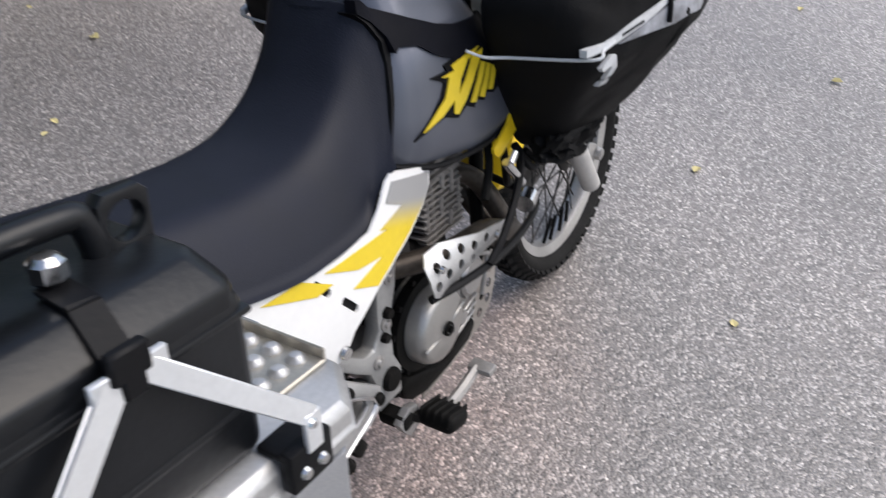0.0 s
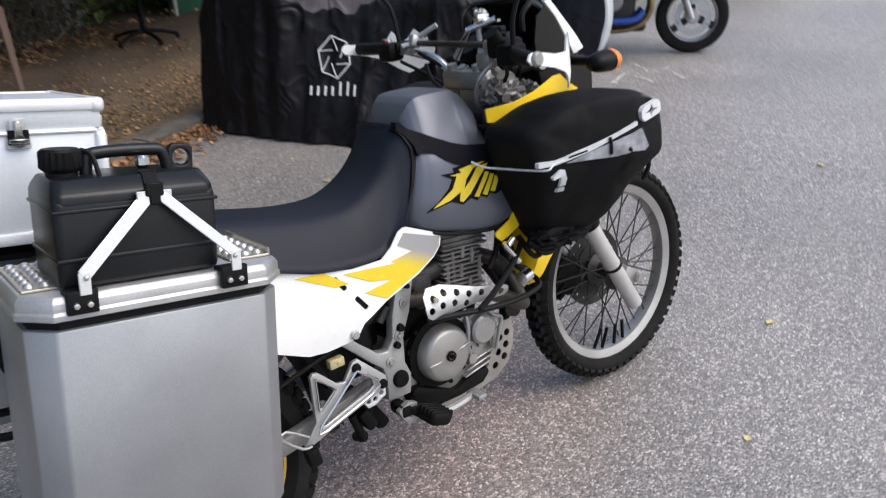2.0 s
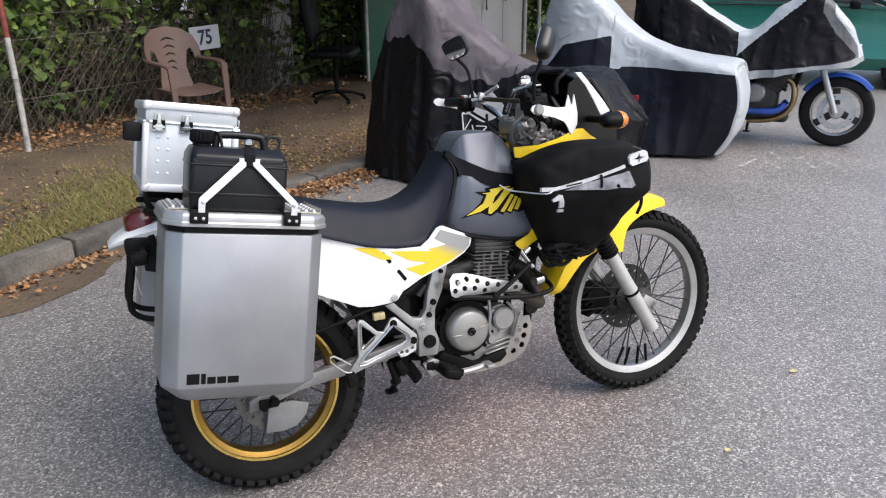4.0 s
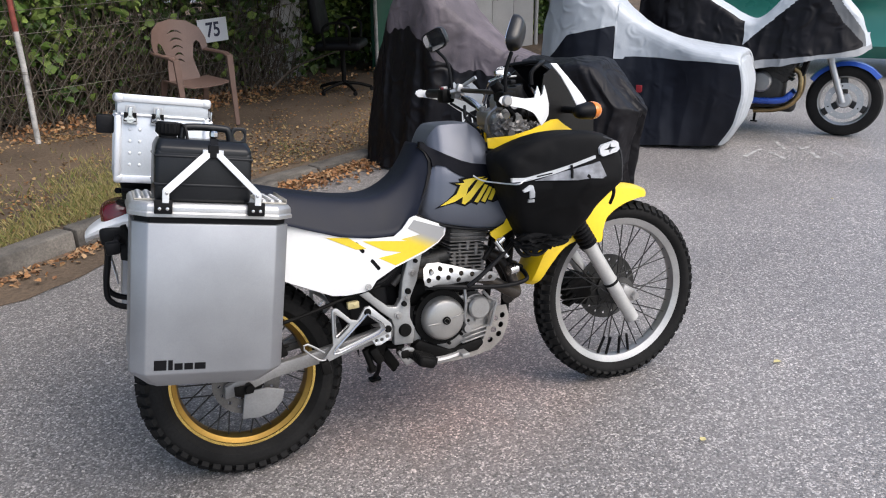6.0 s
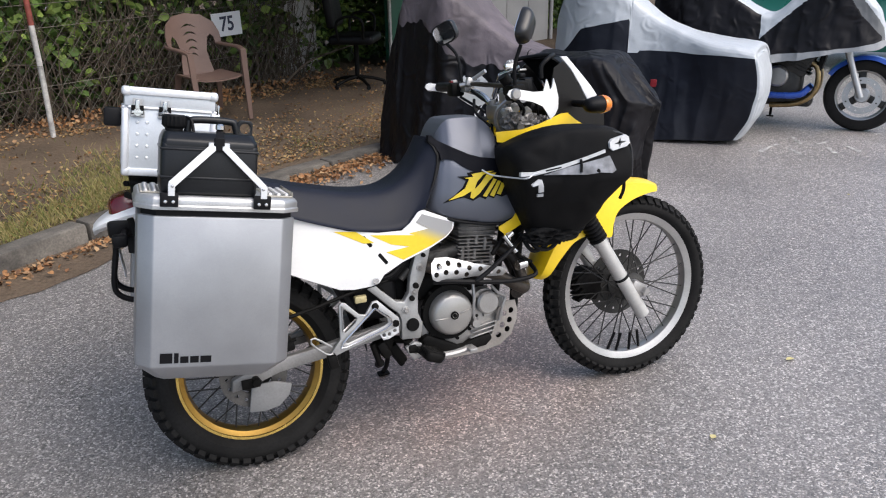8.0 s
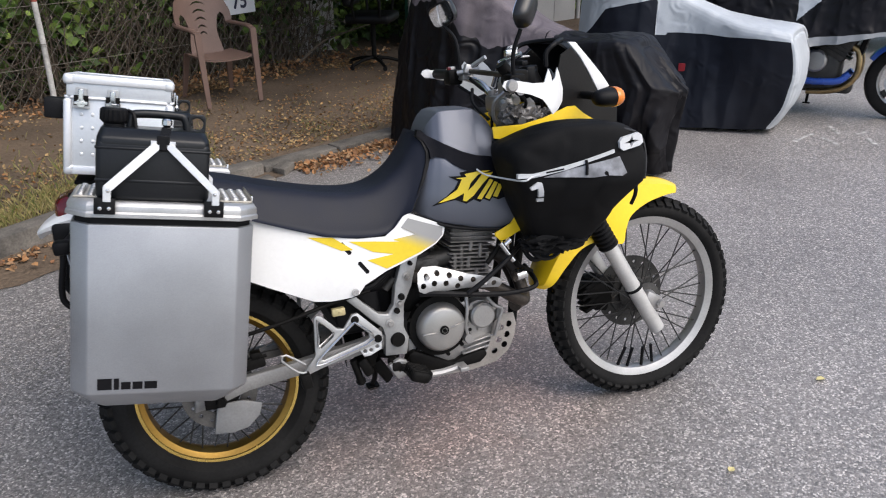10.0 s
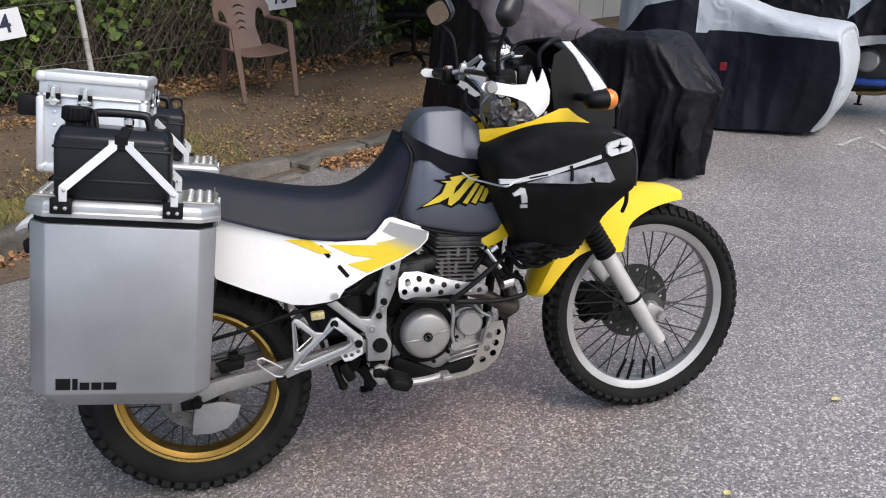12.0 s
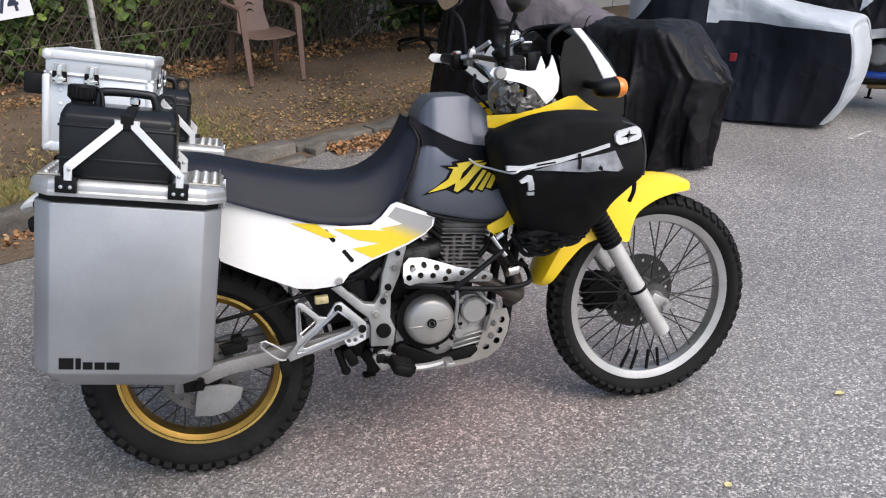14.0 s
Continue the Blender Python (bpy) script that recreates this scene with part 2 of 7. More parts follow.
COVERFADE = material("faded_purple_grey_cover", (0.15, 0.125, 0.14), 0.65, var=0.3, scale=4, tint=(0.055, 0.045, 0.052), fine=200, bump=0.05, crease=0.025)
CHEEK = material("dark_grey_fairing_plastic", (0.009, 0.0082, 0.008), 0.35, var=0.2, scale=9, fine=160, bump=0.04, spec=0.25)
WRAP = material("crinkled_grey_wrap", (0.23, 0.22, 0.215), 0.32, 0.2, var=0.35, scale=26, fine=60, bump=0.3)
REDCLOTH = material("red_tag_cloth", (0.36, 0.02, 0.03), 0.6, var=0.15, scale=30, fine=300, bump=0.05)
COVERGREY = material("grey_rain_cover_edge", (0.12, 0.125, 0.13), 0.5, 0.1, var=0.12, scale=3, fine=200, bump=0.05, crease=0.02)
COVERHEM = material("dull_silver_cover_hem", (0.27, 0.28, 0.29), 0.5, 0.1, var=0.12, scale=3, fine=200, bump=0.05, crease=0.02)
COVERSILVER = material("silver_rain_cover", (0.5, 0.53, 0.56), 0.5, 0.1, var=0.08, scale=3, fine=200, bump=0.05, crease=0.02)
CHAIRPLASTIC = material("brown_resin", (0.14, 0.086, 0.067), 0.55, var=0.1, scale=5, fine=120, bump=0.03)
POSTWHITE = material("chipped_white_paint", (0.55, 0.53, 0.5), 0.7, var=0.25, scale=14, fine=60, bump=0.06)
POSTRED = material("chipped_red_paint", (0.3, 0.07, 0.05), 0.7, var=0.25, scale=14, fine=60, bump=0.06)
SIGNWHITE = material("white_sign_plate", (0.75, 0.76, 0.78), 0.5, var=0.04, bump=0.0)
SIGNINK = material("navy_sign_figures", (0.02, 0.025, 0.06), 0.5, var=0.05, bump=0.0)
WIRE = material("galvanised_wire", (0.17, 0.15, 0.12), 0.6, 0.3, var=0.25, bump=0.0)
BARK = material("twig_bark", (0.12, 0.09, 0.062), 0.9, var=0.35, scale=20, fine=60, bump=0.1)
GREENPAINT = material("dark_green_paint", (0.012, 0.085, 0.05), 0.5, var=0.15, scale=3, fine=80, bump=0.03)
PALEPANEL = material("grey_white_panel", (0.42, 0.41, 0.4), 0.6, var=0.1, scale=2, fine=80, bump=0.03)
CARPAINT = material("teal_car_paint", (0.02, 0.17, 0.13), 0.25, 0.1, var=0.04, scale=2, fine=300, bump=0.0, coat=0.6)
GLASS = material("dark_window_glass", (0.02, 0.025, 0.025), 0.08, var=0.05, bump=0.0)
BLUE = material("blue_paint", (0.02, 0.08, 0.42), 0.3, 0.1, var=0.08, bump=0.0, coat=0.4)
BRONZE = material("heat_stained_exhaust", (0.5, 0.36, 0.18), 0.35, 0.9, var=0.3, scale=12, bump=0.02)
CHALK = material("chalk_marks", (0.55, 0.54, 0.52), 0.95, var=0.3, scale=18, fine=70, bump=0.1)
LEAFBROWN = varied_leaf("fallen_leaves", [(0.26, 0.115, 0.045), (0.34, 0.18, 0.08), (0.17, 0.08, 0.04), (0.4, 0.26, 0.14), (0.13, 0.07, 0.04)])
LEAFPALE = varied_leaf("pale_leaf_litter", [(0.27, 0.16, 0.075), (0.17, 0.1, 0.05), (0.38, 0.26, 0.12), (0.11, 0.07, 0.04), (0.27, 0.13, 0.05)])
GRASSMAT = varied_leaf("dry_grass_blades", [(0.17, 0.17, 0.05), (0.3, 0.24, 0.1), (0.11, 0.14, 0.035), (0.36, 0.28, 0.14)])
IVY = varied_leaf("ivy_leaves", [(0.02, 0.042, 0.01), (0.1, 0.17, 0.035), (0.02, 0.036, 0.012), (0.27, 0.36, 0.085), (0.04, 0.075, 0.02)], 0.5)
YELLOWLEAF = varied_leaf("yellow_leaf", [(0.6, 0.5, 0.2), (0.5, 0.45, 0.25)])


# ---- mesh helpers ----
def curve_points(pts, n=6, closed=False):
    """A smooth line through the given points."""
    p = [Vector(q) for q in pts]
    out, k = [], len(p)
    for i in range(k if closed else k - 1):
        a = p[(i - 1) % k] if closed or i > 0 else p[0] * 2 - p[1]
        b, c = p[i], p[(i + 1) % k]
        d = p[(i + 2) % k] if closed or i + 2 < k else c * 2 - b
        for j in range(n):
            t = j / n
            out.append(0.5 * ((2 * b) + (c - a) * t + (2 * a - 5 * b + 4 * c - d) * t * t + (3 * b - a - 3 * c + d) * t ** 3))
    if not closed:
        out.append(p[-1])
    return out


def merge(*bms):
    out = bmesh.new()
    for b in bms:
        me = bpy.data.meshes.new("tmp")
        b.to_mesh(me)
        out.from_mesh(me)
        bpy.data.meshes.remove(me)
        b.free()
    return out


def moved(bm, m):
    bm.transform(m)
    return bm


def mirrored(bm):
    bm.transform(Matrix.Diagonal((1, -1, 1, 1)))
    bmesh.ops.reverse_faces(bm, faces=bm.faces)
    return bm


def box(size, at=(0, 0, 0), bevel=0.003, seg=2, rot=(0, 0, 0)):
    bm = bmesh.new()
    bmesh.ops.create_cube(bm, size=1.0)
    bm.transform(Matrix.Diagonal((*size, 1)))
    if bevel:
        bmesh.ops.bevel(bm, geom=bm.edges, offset=bevel, segments=seg, affect="EDGES", profile=0.5)
    bm.transform(pose(*at, *rot))
    return bm


def tube(pts, r, seg=10, smooth=5, closed=False, radii=None):
    """A round rod along a smooth line."""
    p = curve_points(pts, smooth, closed) if smooth > 1 else [Vector(q) for q in pts]
    bm = bmesh.new()
    rings, up = [], None
    n = len(p)
    for i, c in enumerate(p):
        d = ((p[(i + 1) % n] - p[i - 1]) if closed else (p[min(i + 1, n - 1)] - p[max(i - 1, 0)])).normalized()
        if up is None:
            up = d.orthogonal().normalized()
        up = (up - d * up.dot(d)).normalized()
        side = d.cross(up)
        rr = r if radii is None else radii[0] + (radii[1] - radii[0]) * i / (n - 1)
        rings.append([bm.verts.new(c + (up * math.cos(a) + side * math.sin(a)) * rr) for a in (2 * math.pi * k / seg for k in range(seg))])
    for i in range(n if closed else n - 1):
        a, b = rings[i], rings[(i + 1) % n]
        for k in range(seg):
            bm.faces.new((a[k], a[(k + 1) % seg], b[(k + 1) % seg], b[k]))
    if not closed:
        bm.faces.new(rings[0][::-1])
        bm.faces.new(rings[-1])
    return bm


def rod(a, b, r, seg=12):
    return tube([a, b], r, seg, 1)


def lathe(profile, seg=48, at=(0, 0, 0), closed=True):
    """Turns a profile of (radius, y) about the y axis."""
    bm = bmesh.new()
    rings = []
    for r, y in profile:
        if r < 1e-5:
            rings.append([bm.verts.new((at[0], at[1] + y, at[2]))])
        else:
            rings.append([bm.verts.new((at[0] + r * math.cos(a), at[1] + y, at[2] + r * math.sin(a))) for a in (2 * math.pi * k / seg for k in range(seg))])
    last = len(rings)
    for i in range(last if closed else last - 1):
        a, b = rings[i], rings[(i + 1) % last]
        for k in range(seg):
            q = (k + 1) % seg
            if len(a) == 1 and len(b) == 1:
                continue
            if len(a) == 1:
                bm.faces.new((a[0], b[q], b[k]))
            elif len(b) == 1:
                bm.faces.new((a[k], a[q], b[0]))
            else:
                bm.faces.new((a[k], a[q], b[q], b[k]))
    return bm


def circle(cx, cz, r, n=14):
    return [(cx + r * math.cos(2 * math.pi * k / n), cz + r * math.sin(2 * math.pi * k / n)) for k in range(n)]


def plate(outline, yfun, thick, step=0.0, holes=(), smooth=0, bevel=0.0):
    """A sheet cut to an outline in x and z, following y = yfun(x, z), with holes through it."""
    bm = bmesh.new()
    if smooth:
        outline = [(q.x, q.z) for q in curve_points([(x, 0, z) for x, z in outline], smooth, True)]
    edges = []
    for loop in (outline, *holes):
        vs = [bm.verts.new((x, 0, z)) for x, z in loop]
        edges += [bm.edges.new((vs[i], vs[(i + 1) % len(vs)])) for i in range(len(vs))]
    bmesh.ops.triangle_fill(bm, edges=edges, use_beauty=True)
    bmesh.ops.dissolve_limit(bm, angle_limit=0.01, verts=bm.verts, edges=bm.edges, use_dissolve_boundaries=False) if not holes else None
    if step:
        xs, zs = [v.co.x for v in bm.verts], [v.co.z for v in bm.verts]
        for lo, hi, no in ((min(xs), max(xs), (1, 0, 0)), (min(zs), max(zs), (0, 0, 1))):
            k = lo + step
            while k < hi:
                bmesh.ops.bisect_plane(bm, geom=[*bm.verts, *bm.edges, *bm.faces], plane_co=Vector(no) * k, plane_no=no)
                k += step
    ext = bmesh.ops.extrude_face_region(bm, geom=list(bm.faces), use_keep_orig=True)
    back = {v for v in ext["geom"] if isinstance(v, bmesh.types.BMVert)}
    fun = yfun if callable(yfun) else (lambda x, z: yfun)
    for v in bm.verts:
        v.co.y = fun(v.co.x, v.co.z) + (thick if v in back else 0.0)
    bmesh.ops.recalc_face_normals(bm, faces=bm.faces)
    if bevel:
        sharp = [e for e in bm.edges if len(e.link_faces) == 2 and e.calc_face_angle(0) > 0.9]
        bmesh.ops.bevel(bm, geom=sharp, offset=bevel, segments=2, affect="EDGES", profile=0.5)
    return bm


def loft(sections, nu=4, nv=3, caps=True):
    """A smooth skin over closed rings of equal count."""
    k = len(sections[0])
    rings = [curve_points(s, nv, True) for s in sections]
    cols = [curve_points([r[j] for r in rings], nu) for j in range(k * nv)]
    bm = bmesh.new()
    grid = [[bm.verts.new(c[i]) for c in cols] for i in range(len(cols[0]))]
    for a, b in zip(grid, grid[1:]):
        for j in range(len(a)):
            q = (j + 1) % len(a)
            bm.faces.new((a[j], a[q], b[q], b[j]))
    if caps:
        bm.faces.new(grid[0][::-1])
        bm.faces.new(grid[-1])
    bmesh.ops.recalc_face_normals(bm, faces=bm.faces)
    return bm


def finish(name, bm, mats, smooth=38):
    me = bpy.data.meshes.new(name)
    bmesh.ops.recalc_face_normals(bm, faces=bm.faces)
    bm.to_mesh(me)
    bm.free()
    for m in mats if isinstance(mats, (list, tuple)) else (mats,):
        me.materials.append(m)
    if smooth:
        me.shade_smooth()
        me.set_sharp_from_angle(angle=radians(smooth))
    return me


def part(name, bm, mat, parent, label="", smooth=38):
    """Links a bmesh as one mesh object under a thing or a part."""
    ob = new(name, finish(name, bm, mat, smooth))
    ob.parent = parent
    if label:
        ob["label"] = label
    return ob


def thing(name, m, label, category, group=""):
    ob = new(name)
    ob.empty_display_size = 0.05
    ob.matrix_world = m
    return tagged(ob, label, category, group)


def solid(name, bm, mat, label, category="", kind="", group="", smooth=38):
    return tagged(new(name, finish(name, bm, mat, smooth)), label, category, group, kind)


def between(x, xs, ys):
    """Straight-line reading of a table."""
    for x0, x1, y0, y1 in zip(xs, xs[1:], ys, ys[1:]):
        if x <= x1:
            return y0 + (y1 - y0) * max(0.0, (x - x0) / (x1 - x0))
    return ys[-1]


# ---- ground ----
def ground_sheet():
    bm = bmesh.new()
    bmesh.ops.create_grid(bm, x_segments=40, y_segments=40, size=60)
    return bm


KERB = [(-6.0, -1.2), (-2.2, 1.3), (-0.95, 2.05), (-0.5, 2.4), (0.17, 2.82), (0.68, 3.1), (1.4, 3.47), (3.0, 4.25), (6.0, 5.6), (12.0, 8.2), (30.0, 16.0)]
VERGE = 0.11


def sunk(x):
    """How far the kerb has sunk at x."""
    f = min(1.0, max(0.0, (x + 0.1) / 0.7))
    return 0.062 * f * f * (3 - 2 * f)


def kerb_line(n=8):
    return curve_points([(x, y, 0) for x, y in KERB], n)


def verge_sheet():
    """Bare earth from the kerb's back edge outwards, slightly uneven."""
    line = kerb_line(10)
    bm = bmesh.new()
    rows = []
    for i, p in enumerate(line):
        d = (line[min(i + 1, len(line) - 1)] - line[max(i - 1, 0)]).normalized()
        nrm = Vector((-d.y, d.x, 0))
        rows.append([])
        for j in range(26):
            off = 0.13 + 0.12 * j + 0.02 * j * j
            q = p + nrm * off
            z = VERGE - 0.012 + (0.02 * noise.noise(q * 2.1) + 0.012 * noise.noise(q * 7.0)) * min(1, j / 3)
            rows[-1].append(bm.verts.new((q.x, q.y, z - sunk(p.x) * math.exp(-off / 0.7))))
    for a, b in zip(rows, rows[1:]):
        for j in range(25):
            bm.faces.new((a[j], b[j], b[j + 1], a[j + 1]))
    return bm


def kerb_stones(parent):
    """Kerb stones laid end to end along the edge of the road."""
    line = kerb_line(40)
    pts, want, run = [line[0]], 0.62, 0.0
    for a, b in zip(line, line[1:]):
        run += (b - a).length
        if run >= want:
            pts.append(b)
            run = 0.0
    for i, (a, b) in enumerate(zip(pts, pts[1:])):
        if a.x > 14:
            break
        d = b - a
        mid = (a + b) / 2 + Vector((-d.y, d.x, 0)).normalized() * 0.075
        rnd = random.Random(i)
        bm = box((d.length - 0.012, 0.15, 0.24), (0, 0, 0), 0.018, 2)
        for v in bm.verts:
            v.co += Vector((0, 0.006, 0.006)) * noise.noise(v.co * 9 + Vector((i, 0, 0)))
        ob = part("kerb_stone", bm, CONCRETE, parent)
        ob.matrix_world = pose(mid.x, mid.y, rnd.uniform(-0.008, 0.006) - sunk(mid.x), rnd.uniform(-2, 2), rnd.uniform(-0.8, 0.8), math.degrees(math.atan2(d.y, d.x)) + rnd.uniform(-1, 1))


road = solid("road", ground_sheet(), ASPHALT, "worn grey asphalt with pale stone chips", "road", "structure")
verge = solid("ground", verge_sheet(), SOIL, "dry earth verge with leaf litter behind the kerb", "ground", "structure")
kerb = tagged(new("kerb"), "weathered concrete kerb along the asphalt", "kerb", kind="structure")
kerb_stones(kerb)

from mathutils.bvhtree import BVHTree

# ---- the motorcycle, upright in its own frame, leaning on its stand ----
LEANING = pose(0, 0, 0, -9, 0, 0)
bike = thing("motorcycle", LEANING, "white, yellow and grey trail motorcycle leaning on its side stand", "motorcycle")


def wheel(name, cx, cz, r_tyre, r_rim, w_tyre, w_rim, rim_mat, hub_r, spokes, knob_n):
    """A spoked wheel: rim with its tyre, hub and spokes."""
    half = [(0.0, w_rim / 2 - 0.003), (0.08, w_rim / 2 + 0.003), (0.28, w_tyre * 0.47), (0.48, w_tyre * 0.5), (0.66, w_tyre * 0.46), (0.8, w_tyre * 0.38), (0.92, w_tyre * 0.25), (1.0, 0.0)]
    rise = r_tyre - 0.009 - r_rim
    prof = [(r_rim + rise * t, -w) for t, w in half] + [(r_rim + rise * t, w) for t, w in reversed(half[:-1])]
    tyre = lathe(prof, 72, closed=True)
    w = w_rim / 2
    rim = lathe([(r_rim - 0.003, -w), (r_rim + 0.004, -w - 0.002), (r_rim + 0.004, -w + 0.006), (r_rim - 0.012, -w * 0.55), (r_rim - 0.012, w * 0.55), (r_rim + 0.004, w - 0.006),
                 (r_rim + 0.004, w + 0.002), (r_rim - 0.003, w), (r_rim - 0.02, w * 0.75), (r_rim - 0.026, 0), (r_rim - 0.02, -w * 0.75)], 72)
    ob = part(name, rim, rim_mat, bike)
    ob.location = (cx, 0, cz)
    if rim_mat is GOLD:
        for sd in (-1, 1):
            part("rim_lip", lathe([(r_rim + 0.004, sd * (w + 0.003)), (r_rim - 0.004, sd * (w + 0.003)), (r_rim - 0.006, sd * (w - 0.002)), (r_rim + 0.004, sd * (w - 0.004))], 72), GOLDLIP, ob, "gold rim lip with its highlight put into the colour")
    part("tyre", tyre, RUBBER, ob, "black knobbly tyre, dusty")
    bm = bmesh.new()
    me = bmesh.new()
    blocks = []
    for i in range(knob_n):
        a = 2 * math.pi * i / knob_n
        for y, wd, ln, tilt in ((-0.4, 0.17, 0.58, 34), (-0.27, 0.14, 0.55, 20), (-0.1, 0.16, 0.55, 4), (0.1, 0.16, 0.55, -4), (0.27, 0.14, 0.55, -20), (0.4, 0.17, 0.58, -34)):
            ph = a + (0.5 if abs(y) < 0.2 else 0.0) * 2 * math.pi / knob_n
            size = (2 * math.pi * r_tyre / knob_n * ln, w_tyre * wd, 0.02)
            rr = r_tyre - 0.0085 - 0.2 * w_tyre * max(0.0, abs(y) - 0.12) ** 1.0 - (0.011 if abs(y) > 0.35 else 0.002 if abs(y) > 0.2 else 0.0)
            b = box(size, (0, 0, 0), 0.0)
            b.transform(Matrix.Rotation(math.pi / 2 - ph, 4, "Y") @ Matrix.Translation((0, y * w_tyre, rr)) @ Matrix.Rotation(radians(-tilt * 1.6 if y > 0 else -tilt * 1.6), 4, "X"))
            blocks.append(b)
    part("tread", merge(*blocks), RUBBER, ob, smooth=0)
    hub = lathe([(0.0, -0.06), (0.016, -0.06), (0.018, -0.05), (hub_r, -0.042), (hub_r, -0.036), (hub_r * 0.55, -0.02), (hub_r * 0.55, 0.02), (hub_r, 0.036), (hub_r, 0.042), (0.018, 0.05), (0.016, 0.06), (0.0, 0.06)], 32, closed=False)
    part("hub", hub, DARKCAST, ob)
    mesh = None
    for i in range(spokes):
        a = 2 * math.pi * i / spokes
        side = -1 if i % 2 else 1
        lead = 0.55 if (i // 2) % 2 else -0.55
        p0 = (hub_r * 0.97 * math.cos(a + lead), side * 0.039, hub_r * 0.97 * math.sin(a + lead))
        p1 = ((r_rim - 0.02) * math.cos(a), side * 0.006, (r_rim - 0.02) * math.sin(a))
        part("spoke", rod(p0, p1, 0.0025, 5), SPOKE, ob)
    return ob


front = wheel("front_wheel", 1.43, 0.345, 0.348, 0.279, 0.095, 0.055, RIM, 0.055, 36, 58)
rear = wheel("rear_wheel", 0.0, 0.318, 0.322, 0.226, 0.128, 0.07, GOLD, 0.065, 36, 50)


def disc(r, inner, y, holes, hub=0.05):
    out = circle(0, 0, r, 48)
    return plate(out, y, 0.004, holes=[circle(0, 0, inner, 24)] + [circle((r - 0.022) * math.cos(a), (r - 0.022) * math.sin(a), 0.006, 8) for a in (2 * math.pi * k / holes for k in range(holes))])


part("brake_disc", merge(disc(0.128, 0.075, 0.06, 18), lathe([(0.0, 0.05), (0.085, 0.055), (0.085, 0.066), (0.0, 0.068)], 24, closed=False)), DARKCAST, front, "dark drilled brake disc")
part("brake_disc", disc(0.105, 0.06, -0.075, 16), DULLDISC, rear, "steel brake disc")
part("speedometer_drive", lathe([(0.0, -0.066), (0.03, -0.066), (0.034, -0.05), (0.0, -0.05)], 20, closed=False), CAST, front)

# fork, 30 degree rake, with the axle ahead of the legs
FD = Vector((0.5, 0, -0.866))
FB = Vector((1.435, 0, 0.255))


def on_fork(d, y=0.0, ahead=0.0):
    """A point d metres up the fork leg from its foot."""
    p = FB - FD * d + Vector((0.866, 0, 0.5)) * ahead
    return (p.x, y, p.z)


for s in (-1, 1):
    y = 0.098 * s
    leg = part("fork_leg", merge(rod(on_fork(0, y), on_fork(0.36, y), 0.0252, 18), rod(on_fork(0.0, y), on_fork(0.012, y), 0.023, 18), rod(on_fork(0.175, y), on_fork(0.19, y), 0.0275, 18)), FORKLEG, bike, "silver lower fork leg")
    part("axle_clamp", merge(box((0.06, 0.035, 0.05), on_fork(0.105, y, 0.03), 0.008, 2, (0, 30, 0)), rod((1.43, y - 0.03, 0.345), (1.43, y + 0.03, 0.345), 0.012, 6)), CAST, leg)
    ribs = [(0.0, 0.355)] + [q for k in range(12) for q in ((0.027, 0.36 + 0.016 * k), (0.034, 0.364 + 0.016 * k), (0.034, 0.37 + 0.016 * k), (0.027, 0.374 + 0.016 * k))] + [(0.0, 0.56)]
    part("fork_boot", moved(lathe(ribs, 16, closed=False), Matrix.Translation(on_fork(0, y)) @ Matrix.Rotation(radians(-30), 4, "Y") @ Matrix.Rotation(radians(90), 4, "X")), BLACK, leg, "black ribbed rubber fork boot")
    part("stanchion", rod(on_fork(0.54, y), on_fork(0.88, y), 0.0205, 16), CHROME, leg)
    part("clamp_band", rod(on_fork(0.178, y), on_fork(0.188, y), 0.03, 16), BLACK, leg)
part("brake_caliper", merge(box((0.09, 0.06, 0.12), (1.305, 0.07, 0.36), 0.012, 2, (0, 20, 0)), box((0.05, 0.07, 0.05), (1.27, 0.07, 0.4), 0.01), box((0.14, 0.02, 0.07), (1.37, 0.075, 0.31), 0.01, 2, (0, 15, 0))), GRIME, bike, "black brake caliper")
part("fork_brace", merge(box((0.05, 0.24, 0.03), on_fork(0.62), 0.008, 2, (0, 30, 0)), box((0.055, 0.24, 0.028), on_fork(0.84), 0.01, 2, (0, 30, 0))), CAST, bike, "alloy fork yokes")
part("steering_head", rod((1.0, 0, 0.97), (1.075, 0, 0.8), 0.03, 16), GRIME, bike)


# mudguard following the wheel, with side skirts by the fork
def front_mudguard():
    secs = []
    for k, (deg, r, w, skirt) in enumerate([(69, 0.398, 0.012, 0.004), (72, 0.404, 0.042, 0.012), (80, 0.412, 0.064, 0.03), (92, 0.418, 0.074, 0.055), (104, 0.42, 0.08, 0.08), (111, 0.42, 0.084, 0.115), (117, 0.42, 0.086, 0.15), (123, 0.42, 0.086, 0.13), (130, 0.42, 0.086, 0.085), (140, 0.42, 0.084, 0.052), (152, 0.42, 0.08, 0.036), (162, 0.425, 0.07, 0.024), (166, 0.425, 0.04, 0.012)]):
        a = radians(deg)
        c, s = math.cos(a), math.sin(a)
        half = [(0.0, r), (w * 0.55, r - 0.004), (w * 0.9, r - 0.016), (w, r - 0.02 - skirt)]
        inner = [(y * 0.955, rr - 0.004) for y, rr in reversed(half[:-1])]
        inner = [(w * 0.95, half[-1][1])] + inner
        ring = [(-y, rr) for y, rr in reversed(half)][:-1] + half + inner + [(-y, rr) for y, rr in reversed(inner)][1:]
        secs.append([(1.43 + rr * c, y, 0.345 + rr * s) for y, rr in ring])
    return loft(secs, 4, 1)


part("front_mudguard", front_mudguard(), YELLOW, bike, "yellow plastic front mudguard")


